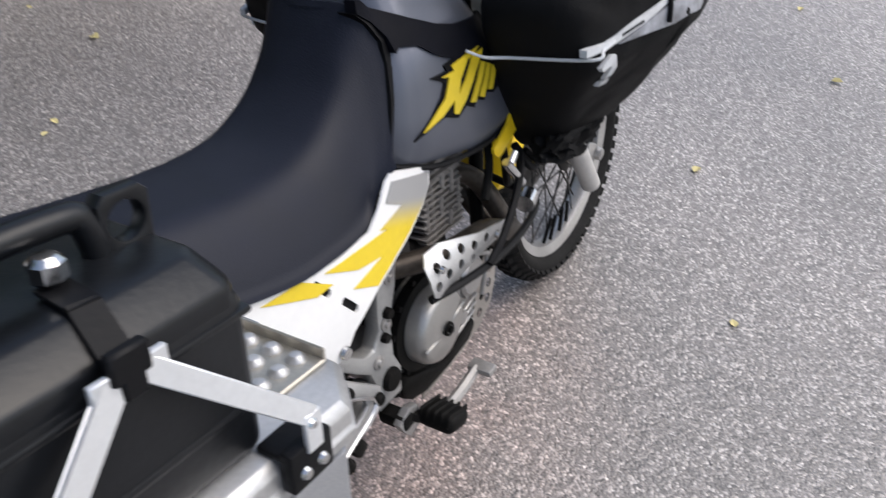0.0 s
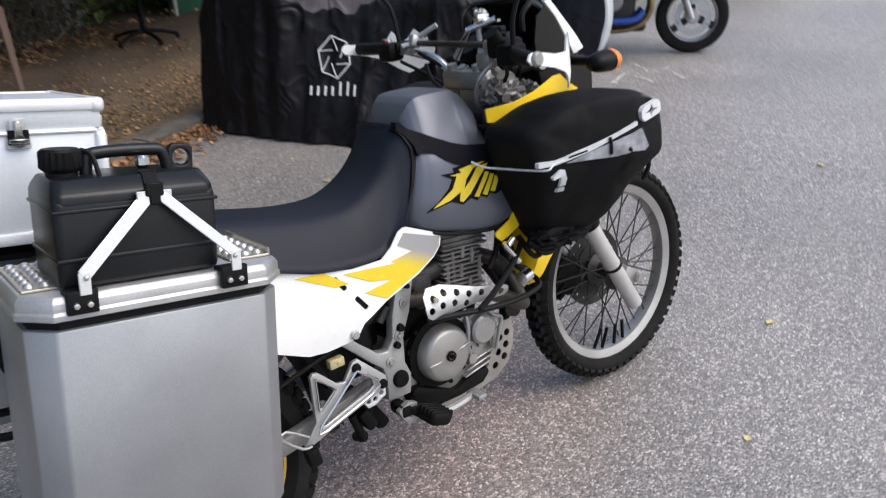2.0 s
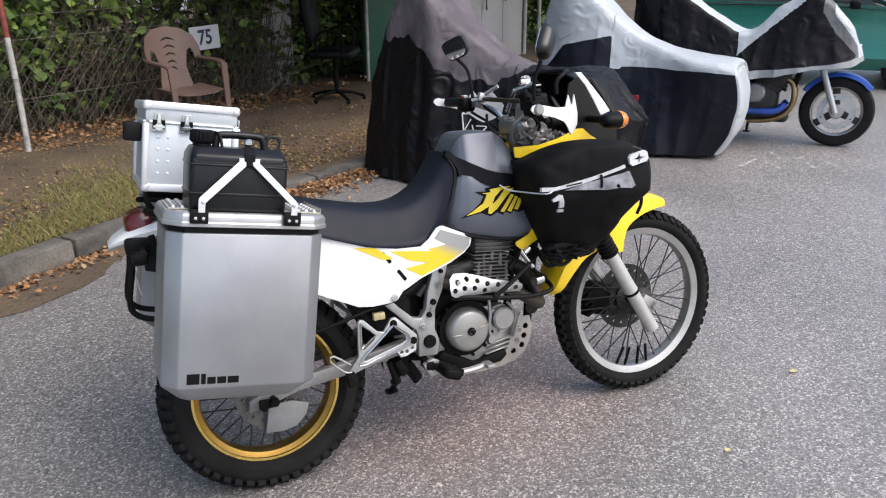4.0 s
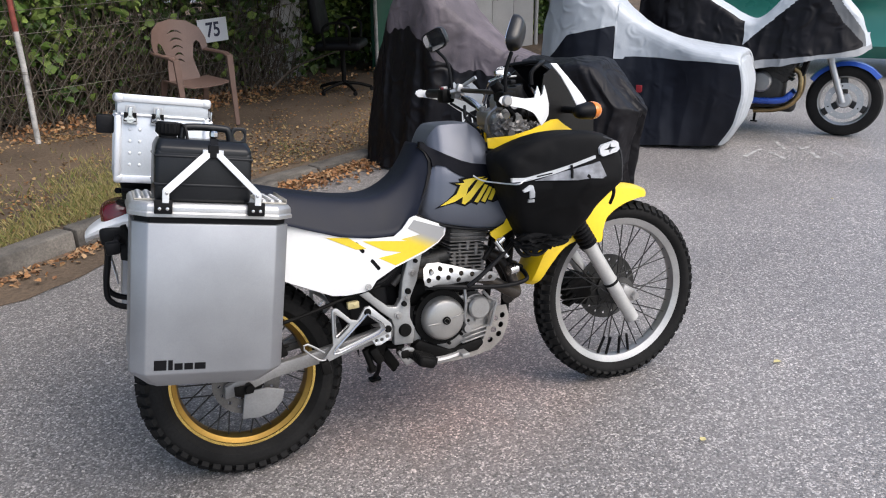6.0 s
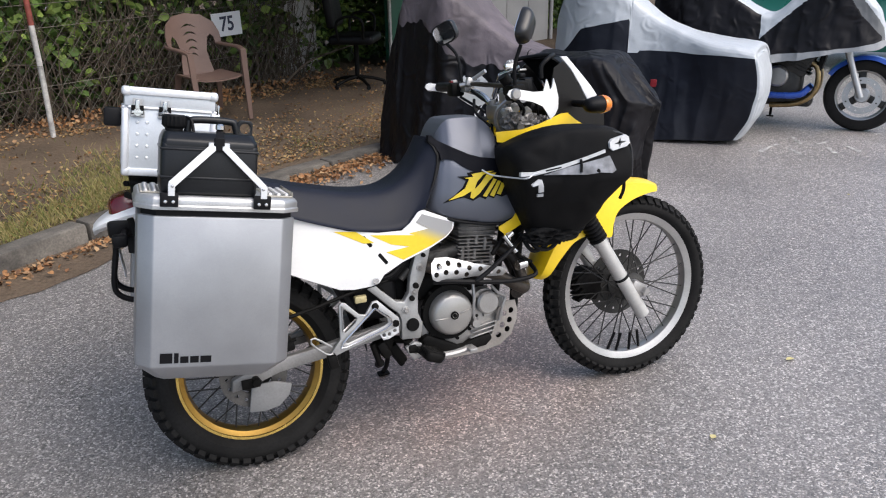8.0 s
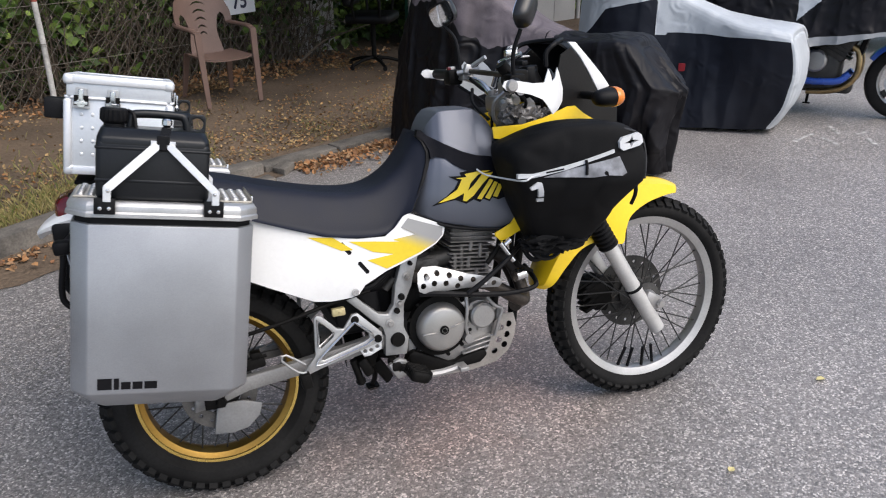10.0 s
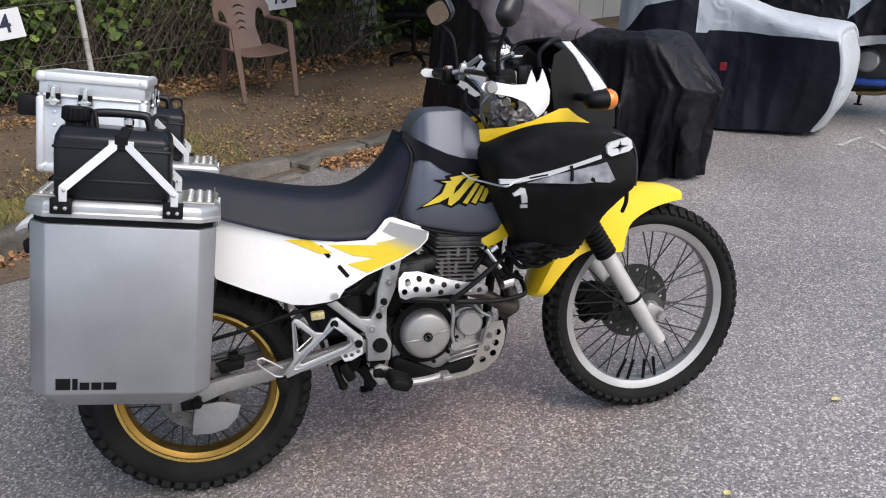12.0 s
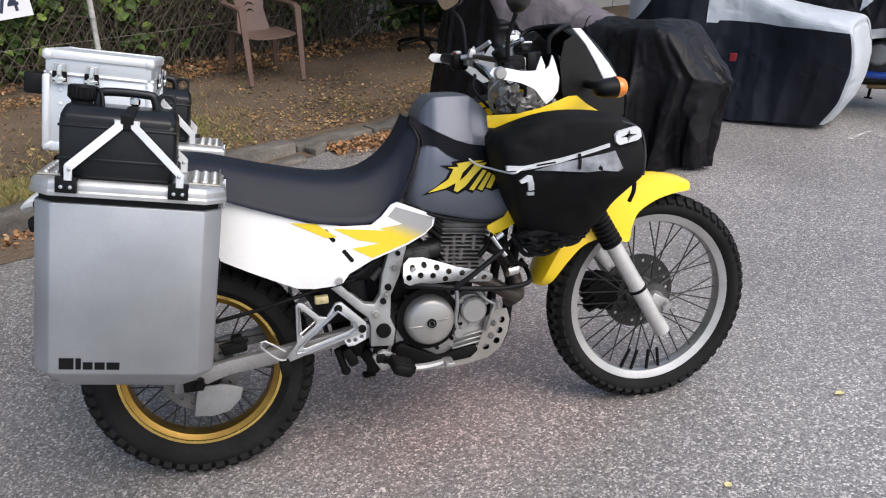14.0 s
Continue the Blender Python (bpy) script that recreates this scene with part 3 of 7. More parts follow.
# engine
def ypl(y):
    return lambda x, z: y


case = [(0.556, 0.335), (0.566, 0.415), (0.585, 0.455), (0.62, 0.488), (0.66, 0.498), (0.71, 0.486), (0.76, 0.468), (0.822, 0.452), (0.84, 0.4), (0.835, 0.33), (0.78, 0.265), (0.6, 0.275)]
engine = part("engine", plate(case, -0.1, 0.2, smooth=3, bevel=0.012), CAST, bike, "dusty silver single-cylinder engine")
part("crankcase_top", merge(box((0.26, 0.16, 0.09), (0.68, 0.0, 0.5), 0.02, 3), lathe([(0.075, -0.012), (0.094, -0.01), (0.096, 0.01)], 48, (0.656, -0.105, 0.413), closed=False)), GRIME, engine, "black upper crankcase with a dark ring round the clutch cover")
part("clutch_cover", merge(lathe([(0, -0.03), (0.011, -0.03), (0.0125, -0.026), (0.022, -0.025), (0.058, -0.022), (0.066, -0.018), (0.07, -0.012), (0.074, -0.004), (0.075, 0.04)], 48, (0.656, -0.132, 0.413), closed=False),
                           box((0.05, 0.006, 0.006), (0.698, -0.155, 0.42), 0.002, 1, (0, -14, 0)), box((0.05, 0.006, 0.006), (0.613, -0.155, 0.406), 0.002, 1), ), SATIN, engine, "round silver clutch cover")
part("cover_bolt", merge(lathe([(0.0, -0.008), (0.006, -0.008), (0.007, 0.0)], 6, (0.656, -0.162, 0.413), closed=False), lathe([(0.009, -0.005), (0.013, -0.005), (0.014, 0.0)], 20, (0.656, -0.16, 0.413), closed=False)), GRIME, engine)
for ang in (20, 140, 260):
    part("cap_bolt", rod((0.792 + 0.046 * math.cos(radians(ang)), -0.122, 0.425 + 0.046 * math.sin(radians(ang))), (0.792 + 0.046 * math.cos(radians(ang)), -0.1, 0.425 + 0.046 * math.sin(radians(ang))), 0.0075, 8), SATIN, engine)
part("oil_filter_cap", merge(lathe([(0.0, -0.022), (0.034, -0.022), (0.04, -0.016), (0.042, 0.02)], 32, (0.792, -0.115, 0.425), closed=False), lathe([(0.0, -0.012), (0.05, -0.012), (0.052, 0.02)], 32, (0.785, -0.1, 0.42), closed=False)), CAST, engine, "small round alloy cap")
part("case_rib", merge(*[box((0.09, 0.03, 0.006), (0.785 - 0.008 * k, -0.102, 0.345 - 0.016 * k), 0.002, 1, (0, -8, 0)) for k in range(4)]), CAST, engine)
part("oil_pipe", tube([(0.81, -0.125, 0.48), (0.832, -0.13, 0.452), (0.856, -0.13, 0.435), (0.845, -0.13, 0.404), (0.83, -0.125, 0.352)], 0.0055, 8), CAST, engine, "thin alloy oil pipe")
part("oil_line", merge(tube([(0.745, -0.12, 0.5), (0.742, -0.13, 0.45), (0.735, -0.13, 0.4), (0.742, -0.13, 0.362)], 0.006, 8), lathe([(0.0, -0.012), (0.014, -0.012), (0.016, 0.01)], 16, (0.742, -0.125, 0.362), closed=False)), CAST, engine)
bolts = []
for k in range(12):
    a = 2 * math.pi * k / 12 + 0.2
    bolts.append(lathe([(0.0, -0.008), (0.006, -0.008), (0.007, 0.0)], 6, (0.66 + 0.1 * math.cos(a), -0.105, 0.413 + 0.1 * math.sin(a)), closed=False))
for b in bolts:
    part("case_bolt", b, GRIME, engine)
part("sprocket_cover", merge(plate([(0.555, 0.31), (0.57, 0.35), (0.68, 0.29), (0.72, 0.3), (0.8, 0.31), (0.78, 0.27), (0.62, 0.27)], -0.12, 0.05, smooth=2, bevel=0.006)), GRIME, engine)
barrel = part("cylinder", box((0.1, 0.15, 0.14), (0.775, 0, 0.585), 0.02), DARKCAST, engine, "dark cylinder barrel")
for k in range(10):
    part("cooling_fin", box((0.122 + 0.012 * (k % 2), 0.2, 0.0055), (0.775, 0.0, 0.53 + 0.0125 * k), 0.0015, 1, (0, 6, 0)), FINS, barrel)
head_ = part("cylinder_head", merge(box((0.14, 0.2, 0.05), (0.785, 0, 0.675), 0.015, 3, (0, 6, 0)), box((0.12, 0.13, 0.05), (0.79, 0, 0.71), 0.015)), FINS, engine, "dusty grey cylinder head")
for k in range(3):
    part("cooling_fin", box((0.145, 0.215, 0.005), (0.784, 0, 0.655 + 0.014 * k), 0.001, 1, (0, 6, 0)), FINS, head_)
for x, y, z, h in ((0.745, -0.09, 0.53, 0.12), (0.722, -0.094, 0.56, 0.06), (0.765, -0.097, 0.575, 0.035), (0.788, -0.098, 0.54, 0.03), (0.805, -0.097, 0.6, 0.045), (0.826, -0.094, 0.55, 0.06), (0.775, -0.098, 0.625, 0.03)):
    part("stud_boss", rod((x, y, z), (x + 0.006, y, z + h), 0.0065, 8), FINS, barrel)

# exhaust with its drilled shield
part("exhaust_pipe", merge(tube([(0.86, -0.04, 0.6), (0.915, -0.08, 0.56), (0.93, -0.13, 0.47), (0.9, -0.16, 0.47), (0.8, -0.165, 0.535), (0.68, -0.16, 0.565), (0.58, -0.1, 0.58), (0.48, -0.04, 0.62)], 0.02, 12),
                           tube([(0.86, 0.04, 0.6), (0.925, 0.0, 0.55), (0.94, -0.08, 0.45), (0.9, -0.13, 0.44)], 0.02, 12)), DARKPIPE, bike, "dark heat-stained exhaust header")
SHY = lambda x, z: -0.205 + 0.9 * (z - 0.565) ** 2 * 10
holes = [circle(x, z, 0.0085, 12) for x, z in ((0.601, 0.597), (0.634, 0.601), (0.669, 0.591), (0.702, 0.577), (0.588, 0.572), (0.621, 0.575), (0.656, 0.57), (0.691, 0.557), (0.74, 0.568), (0.775, 0.553), (0.805, 0.547))]
shield = part("heat_shield", plate([(0.571, 0.58), (0.578, 0.608), (0.596, 0.621), (0.635, 0.619), (0.68, 0.604), (0.723, 0.588), (0.77, 0.575), (0.814, 0.563), (0.829, 0.554), (0.831, 0.54), (0.822, 0.53), (0.77, 0.537), (0.721, 0.546), (0.655, 0.547), (0.587, 0.55), (0.574, 0.559)], SHY, 0.003, 0.02, holes), SILVER, bike, "drilled aluminium exhaust heat shield")
for x, z in ((0.601, 0.597), (0.775, 0.553)):
    part("shield_bolt", lathe([(0.0, -0.006), (0.006, -0.006), (0.007, 0.0)], 10, (x, -0.204, z), closed=False), CHROME, shield)

# skid plate
skid_holes = [circle(x, z, 0.0105, 12) for x, z in ((0.856, 0.37), (0.883, 0.377), (0.846, 0.331), (0.875, 0.344), (0.865, 0.312), (0.831, 0.297))]
for s in (-1, 1):
    sk = plate([(0.9, 0.412), (0.908, 0.375), (0.9, 0.335), (0.879, 0.292), (0.836, 0.26), (0.757, 0.248), (0.69, 0.248), (0.615, 0.25), (0.615, 0.262), (0.697, 0.27), (0.758, 0.274), (0.8, 0.293), (0.818, 0.335), (0.834, 0.392), (0.868, 0.414)], lambda x, z: -0.115 + 0.1 * max(0, 0.3 - z), 0.003, 0.0, skid_holes)
    part("skid_plate_side", sk if s < 0 else mirrored(sk), DULLSKID, bike, "drilled aluminium skid plate")
part("skid_plate", tube([(0.9, 0, 0.4), (0.885, 0, 0.31), (0.835, 0, 0.266), (0.72, 0, 0.25), (0.6, 0, 0.252)], 0.012, 6), SILVER, bike)

# frame, footrests and swinging arm
part("frame", merge(*[tube([(1.03, 0.02 * s, 0.88), (0.98, 0.06 * s, 0.75), (0.93, 0.07 * s, 0.5), (0.88, 0.08 * s, 0.29), (0.7, 0.09 * s, 0.26), (0.55, 0.1 * s, 0.33)], 0.015, 10) for s in (-1, 1)],
                    tube([(1.0, 0, 0.95), (0.85, 0, 0.88), (0.65, 0, 0.74)], 0.028, 12),
                    *[tube([(0.6, 0.09 * s, 0.72), (0.3, 0.11 * s, 0.76), (0.0, 0.11 * s, 0.83), (-0.22, 0.1 * s, 0.88)], 0.012, 8) for s in (-1, 1)],
                    *[tube([(0.43, 0.11 * s, 0.52), (0.2, 0.12 * s, 0.7), (0.02, 0.12 * s, 0.8)], 0.011, 8) for s in (-1, 1)]), GRIME, bike, "black tubular frame")
for s in (-1, 1):
    fr = plate([(0.552, 0.64), (0.603, 0.644), (0.577, 0.557), (0.549, 0.502), (0.543, 0.434), (0.556, 0.397), (0.546, 0.346), (0.479, 0.352), (0.484, 0.416), (0.477, 0.442), (0.445, 0.472), (0.408, 0.512), (0.365, 0.556), (0.394, 0.566), (0.425, 0.53), (0.47, 0.487), (0.498, 0.48), (0.516, 0.506), (0.526, 0.564)], -0.125, 0.03, bevel=0.005)
    pl = part("frame_side_plate", fr if s < 0 else mirrored(fr), FRAME, bike, "silver-painted frame plate")
    for x, z, r in ((0.52, 0.398, 0.022), (0.541, 0.528, 0.01), (0.524, 0.488, 0.009), (0.575, 0.625, 0.007)):
        part("plug", lathe([(0.0, -0.012), (r * 0.85, -0.012), (r, -0.006), (r, 0.0)], 20, (x, -0.124 if s < 0 else 0.136, z), closed=False), GRIME, pl)
    tri = plate([(0.276, 0.513), (0.284, 0.521), (0.297, 0.518), (0.338, 0.474), (0.358, 0.468), (0.385, 0.506), (0.402, 0.508), (0.468, 0.438), (0.47, 0.412), (0.295, 0.366), (0.248, 0.352), (0.232, 0.36), (0.27, 0.404)], -0.15, 0.012,
                holes=[[(0.287, 0.503), (0.33, 0.463), (0.325, 0.45), (0.287, 0.421)], [(0.392, 0.478), (0.428, 0.444), (0.431, 0.428), (0.416, 0.42), (0.292, 0.386), (0.284, 0.392)]], bevel=0.0025)
    tr = part("footrest_bracket", tri if s < 0 else mirrored(tri), SILVER, bike, "polished alloy pillion footrest bracket")
    web = merge(tube([(0.389, -0.158, 0.487), (0.437, -0.158, 0.444), (0.442, -0.158, 0.426), (0.418, -0.158, 0.412), (0.288, -0.158, 0.377), (0.268, -0.158, 0.378), (0.276, -0.158, 0.394), (0.389, -0.158, 0.487)], 0.0032, 6, 1), tube([(0.28, -0.158, 0.43), (0.284, -0.158, 0.512), (0.327, -0.158, 0.466), (0.28, -0.158, 0.43)], 0.003, 6, 1))
    part("bracket_edge", web if s < 0 else mirrored(web), CHROME, tr, "polished raised edge")
    for x, z in ((0.392, 0.49), (0.455, 0.422)):
        part("bracket_bolt", lathe([(0.0, -0.01), (0.008, -0.01), (0.011, -0.006), (0.012, 0.0)], 12, (x, -0.15 if s < 0 else 0.158, z), closed=False), GRIME, tr)
    rubber = merge(box((0.062, 0.075, 0.036), (0.552, 0.2 * s, 0.31), 0.014, 3, (0, 22, 0)), *[box((0.066, 0.006, 0.026), (0.555, (0.172 + 0.014 * k) * s, 0.318), 0.004, 1, (0, 22, 0)) for k in range(5)], box((0.03, 0.06, 0.03), (0.5, 0.14 * s, 0.33), 0.008))
    part("footrest", rubber, GRIME, bike, "black rubber footrest")
    peg = part("pillion_footrest", box((0.03, 0.03, 0.044), (0.232, 0.18 * s, 0.349), 0.006, 2, (0, -8, 0)), GRIME, bike, "folded pillion footrest with a wire loop")
    part("wire_loop", tube([(0.236, 0.178 * s, 0.372), (0.214, 0.178 * s, 0.376), (0.172, 0.176 * s, 0.418), (0.185, 0.174 * s, 0.432), (0.236, 0.17 * s, 0.392)], 0.0034, 8, 2), FRAME, peg, "silver wire loop")
    arm = plate([(-0.075, 0.285), (-0.07, 0.325), (0.0, 0.35), (0.08, 0.365), (0.235, 0.382), (0.48, 0.42), (0.5, 0.4), (0.48, 0.375), (0.235, 0.338), (0.08, 0.322), (0.0, 0.298)], -0.112, 0.03, bevel=0.006)
    part("swinging_arm", arm if s < 0 else mirrored(arm), DULLALLOY, bike, "silver swinging arm")
part("disc_guard", plate([(-0.03, 0.207), (0.02, 0.2), (0.066, 0.208), (0.1, 0.238), (0.112, 0.274), (0.06, 0.292), (-0.012, 0.294)], -0.1, 0.01, bevel=0.003), DULLGUARD, bike, "grey disc guard")
part("rear_axle", merge(rod((0, -0.15, 0.318), (0, 0.15, 0.318), 0.011, 12), lathe([(0.0, -0.01), (0.014, -0.01), (0.016, 0.0)], 6, (0, -0.142, 0.318), closed=False), box((0.05, 0.01, 0.03), (-0.02, -0.128, 0.312), 0.003)), GRIME, bike)
part("rear_brake_caliper", merge(box((0.07, 0.03, 0.035), (0.1, -0.09, 0.395), 0.008, 2, (0, -8, 0)), box((0.03, 0.034, 0.02), (0.11, -0.092, 0.42), 0.005), rod((0.06, -0.1, 0.405), (0.14, -0.1, 0.415), 0.005)), GRIME, bike)
part("brake_hose", tube([(0.06, -0.13, 0.49), (0.2, -0.135, 0.515), (0.33, -0.135, 0.545), (0.45, -0.12, 0.56)], 0.006, 8), GRIME, bike)
part("brake_pedal", merge(tube([(0.575, -0.19, 0.298), (0.63, -0.19, 0.296), (0.685, -0.19, 0.302)], 0.011, 8), box((0.028, 0.05, 0.014), (0.69, -0.2, 0.304), 0.004)), CAST, bike, "worn steel rear brake pedal")
part("pedal_arm", tube([(0.51, -0.15, 0.34), (0.53, -0.165, 0.315), (0.555, -0.185, 0.3), (0.58, -0.19, 0.297)], 0.012, 8), GRIME, bike)
part("battery_box", merge(box((0.15, 0.17, 0.2), (0.415, 0.0, 0.52), 0.02, 3), box((0.08, 0.1, 0.1), (0.5, 0.02, 0.5), 0.02, 2)), BLACK, bike, "black battery box")
part("rear_hose", tube([(0.37, -0.1, 0.6), (0.44, -0.12, 0.57), (0.5, -0.115, 0.6), (0.56, -0.1, 0.66)], 0.009, 8), BLACK, bike)
part("shock_reservoir", merge(rod((0.42, -0.095, 0.58), (0.47, -0.11, 0.6), 0.018, 12), rod((0.5, -0.1, 0.55), (0.53, -0.1, 0.58), 0.012, 10)), DARKCAST, bike)
part("linkage", merge(box((0.05, 0.1, 0.05), (0.44, -0.03, 0.335), 0.01, 2, (0, 20, 0)), rod((0.385, -0.1, 0.35), (0.405, -0.1, 0.275), 0.011), rod((0.405, -0.1, 0.28), (0.41, -0.06, 0.262), 0.014), box((0.03, 0.08, 0.06), (0.42, -0.08, 0.325), 0.008, 2, (0, -25, 0)), box((0.034, 0.06, 0.08), (0.487, -0.02, 0.275), 0.01, 2, (0, -30, 0)), rod((0.46, 0.0, 0.3), (0.512, 0.0, 0.22), 0.011), rod((0.43, 0.0, 0.33), (0.55, 0.0, 0.3), 0.014)), GRIME, bike, "grimy suspension linkage")
part("drilled_lug", plate([(0.398, 0.396), (0.412, 0.369), (0.432, 0.37), (0.466, 0.384), (0.468, 0.414), (0.44, 0.408)], -0.14, 0.008, holes=[circle(x, z, 0.006, 10) for x, z in ((0.416, 0.386), (0.434, 0.386), (0.453, 0.394))], bevel=0.002), STRAP, bike, "drilled alloy lug")
part("side_stand", merge(tube([(0.5, 0.1, 0.3), (0.52, 0.22, 0.15), (0.535, 0.340, 0.068)], 0.009, 10), box((0.045, 0.03, 0.01), (0.535, 0.340, 0.062), 0.003, 2, (9, 0, 0))), GRIME, bike, "black side stand on the asphalt")
part("reservoir", merge(box((0.038, 0.02, 0.022), (0.349, -0.14, 0.52), 0.003), box((0.01, 0.024, 0.01), (0.352, -0.14, 0.521), 0.003)), BRASS, bike, "yellowed brake fluid reservoir")
part("shock", tube([(0.42, 0, 0.34), (0.36, 0, 0.72)], 0.03, 12, 1), GRIME, bike)
part("inner_mudguard", loft([[(x, y * w, z + dz) for y, z in ((-1, -0.05), (-0.9, 0.0), (0, 0.02), (0.9, 0.0), (1, -0.05), (0.9, -0.06), (0, -0.02), (-0.9, -0.06))] for x, w, dz in ((-0.3, 0.07, 0.82), (-0.1, 0.09, 0.76), (0.1, 0.095, 0.72), (0.26, 0.095, 0.64), (0.345, 0.09, 0.5), (0.37, 0.08, 0.38))], 5, 2), BLACK, bike, "black rear mudguard")
part("airbox", merge(box((0.2, 0.2, 0.18), (0.47, 0, 0.63), 0.03, 3), box((0.1, 0.16, 0.1), (0.62, 0, 0.6), 0.03, 3)), BLACK, bike)
part("carburettor", merge(rod((0.6, -0.06, 0.6), (0.72, -0.06, 0.61), 0.028), box((0.06, 0.1, 0.08), (0.65, -0.04, 0.58), 0.012), rod((0.64, -0.09, 0.55), (0.64, -0.02, 0.55), 0.02)), DARKCAST, bike)


# bodywork
def half_ring(xt, zt, xb, zb, prof, bow=0.0):
    """A ring from half a profile of (y, share of the height from the top); x leans from top to bottom, bowed forward between."""
    pts = [(xt + (xb - xt) * f + bow * math.sin(math.pi * f ** 0.7), y, zt + (zb - zt) * f) for y, f in prof]
    return [(x, -y, z) for x, y, z in reversed(pts)][:-1] + pts + [(xb + 0.0, 0, zb)]


SEATP = lambda w: [(0, 0), (w * 0.42, 0.01), (w * 0.6, 0.07), (w * 0.74, 0.25), (w * 0.9, 0.62), (w, 0.92), (w, 1.0)]
seat = part("seat", loft([half_ring(*q, SEATP(w), bow) for *q, w, bow in ((-0.1, 0.945, -0.1, 0.88, 0.1, 0), (-0.02, 0.94, -0.03, 0.862, 0.125, 0), (0.08, 0.926, 0.06, 0.846, 0.14, 0), (0.21, 0.89, 0.19, 0.796, 0.15, 0), (0.35, 0.857, 0.335, 0.746, 0.155, 0), (0.44, 0.847, 0.415, 0.731, 0.153, 0), (0.5, 0.855, 0.475, 0.725, 0.149, 0.002), (0.56, 0.888, 0.519, 0.73, 0.141, 0.008), (0.602, 0.934, 0.547, 0.754, 0.137, 0.02), (0.625, 0.972, 0.57, 0.772, 0.144, 0.034), (0.638, 0.996, 0.584, 0.782, 0.147, 0.041), (0.632, 0.988, 0.58, 0.785, 0.1, 0.038))], 5, 3), VINYL, bike, "dark blue-black vinyl dual seat")
TANKP = lambda w: [(0, 0), (w * 0.44, 0.004), (w * 0.49, 0.016), (w * 0.53, 0.045), (w * 0.82, 0.33), (w * 0.85, 0.36), (w * 0.87, 0.39), (w * 0.96, 0.5), (w, 0.75), (w * 0.93, 1.0)]
tank = part("fuel_tank", loft([half_ring(*q, TANKP(w)) for *q, w in ((0.658, 0.968, 0.594, 0.79, 0.08), (0.67, 1.0, 0.61, 0.77, 0.12), (0.687, 1.026, 0.63, 0.756, 0.139), (0.7, 1.039, 0.65, 0.748, 0.147), (0.722, 1.05, 0.68, 0.735, 0.156), (0.8, 1.049, 0.77, 0.712, 0.17), (0.818, 1.044, 0.79, 0.706, 0.172), (0.848, 1.018, 0.83, 0.702, 0.176), (0.87, 0.985, 0.87, 0.7, 0.178), (0.885, 0.955, 0.9, 0.705, 0.177), (0.95, 0.935, 0.95, 0.72, 0.17), (1.0, 0.92, 1.0, 0.78, 0.13))], 3, 2), TANK, bike, "grey metallic fuel tank")


def side_of(ob):
    """The right-hand surface of a body as a function of x and z."""
    me = ob.data
    tree = BVHTree.FromPolygons([v.co for v in me.vertices], [p.vertices for p in me.polygons])

    def fun(x, z):
        hit = tree.ray_cast(Vector((x, -1.0, z)), Vector((0, 1, 0)))[0]
        return hit.y if hit else -0.13
    return fun


tank_skin = side_of(tank)


def tank_side(x, z):
    return tank_skin(x, z) - 0.002


def rear_skin(x, z):
    """Where the harness runs off the tank on to the seat's front edge."""
    y = tank_side(max(x, 0.674), min(z, 0.984))
    return min(y, -between(z, (0.78, 0.86, 0.94, 0.99), (0.149, 0.136, 0.114, 0.088))) if x < 0.664 else y


part("tank_band", plate([(0.634, 0.985), (0.638, 1.002), (0.648, 1.0), (0.665, 0.984), (0.706, 0.958), (0.753, 0.933), (0.79, 0.92), (0.84, 0.911), (0.9, 0.9), (0.9, 0.856), (0.835, 0.86), (0.8, 0.866), (0.77, 0.873), (0.74, 0.887), (0.722, 0.899), (0.7, 0.919), (0.672, 0.926), (0.66, 0.922), (0.661, 0.945), (0.652, 0.968)], lambda x, z: rear_skin(x, z) - 0.003, 0.02, 0.018), HARNESS, tank, "black bag harness strap across the tank")
part("seat_seam", plate([(0.632, 0.985), (0.645, 0.984), (0.662, 0.968), (0.669, 0.94), (0.664, 0.92), (0.654, 0.899), (0.629, 0.85), (0.594, 0.785), (0.586, 0.781), (0.606, 0.82), (0.629, 0.866), (0.647, 0.909), (0.653, 0.94), (0.646, 0.966)], lambda x, z: -between(z, (0.78, 0.86, 0.94, 0.99), (0.149, 0.136, 0.114, 0.088)), 0.03, 0.02), BLACK, seat, "black gap between seat and tank")
badge = [(0.649, 0.788), (0.69, 0.811), (0.716, 0.832), (0.728, 0.852), (0.702, 0.868), (0.738, 0.866), (0.735, 0.876), (0.784, 0.882), (0.84, 0.88), (0.87, 0.86), (0.868, 0.795), (0.842, 0.788), (0.824, 0.796), (0.815, 0.786), (0.796, 0.795), (0.786, 0.786), (0.768, 0.796), (0.745, 0.786), (0.715, 0.8), (0.69, 0.797)]
emblem = part("tank_emblem", plate(badge, lambda x, z: tank_side(x, z) - 0.0015, 0.004, 0.02), INK, tank, "jagged yellow emblem outlined in black")
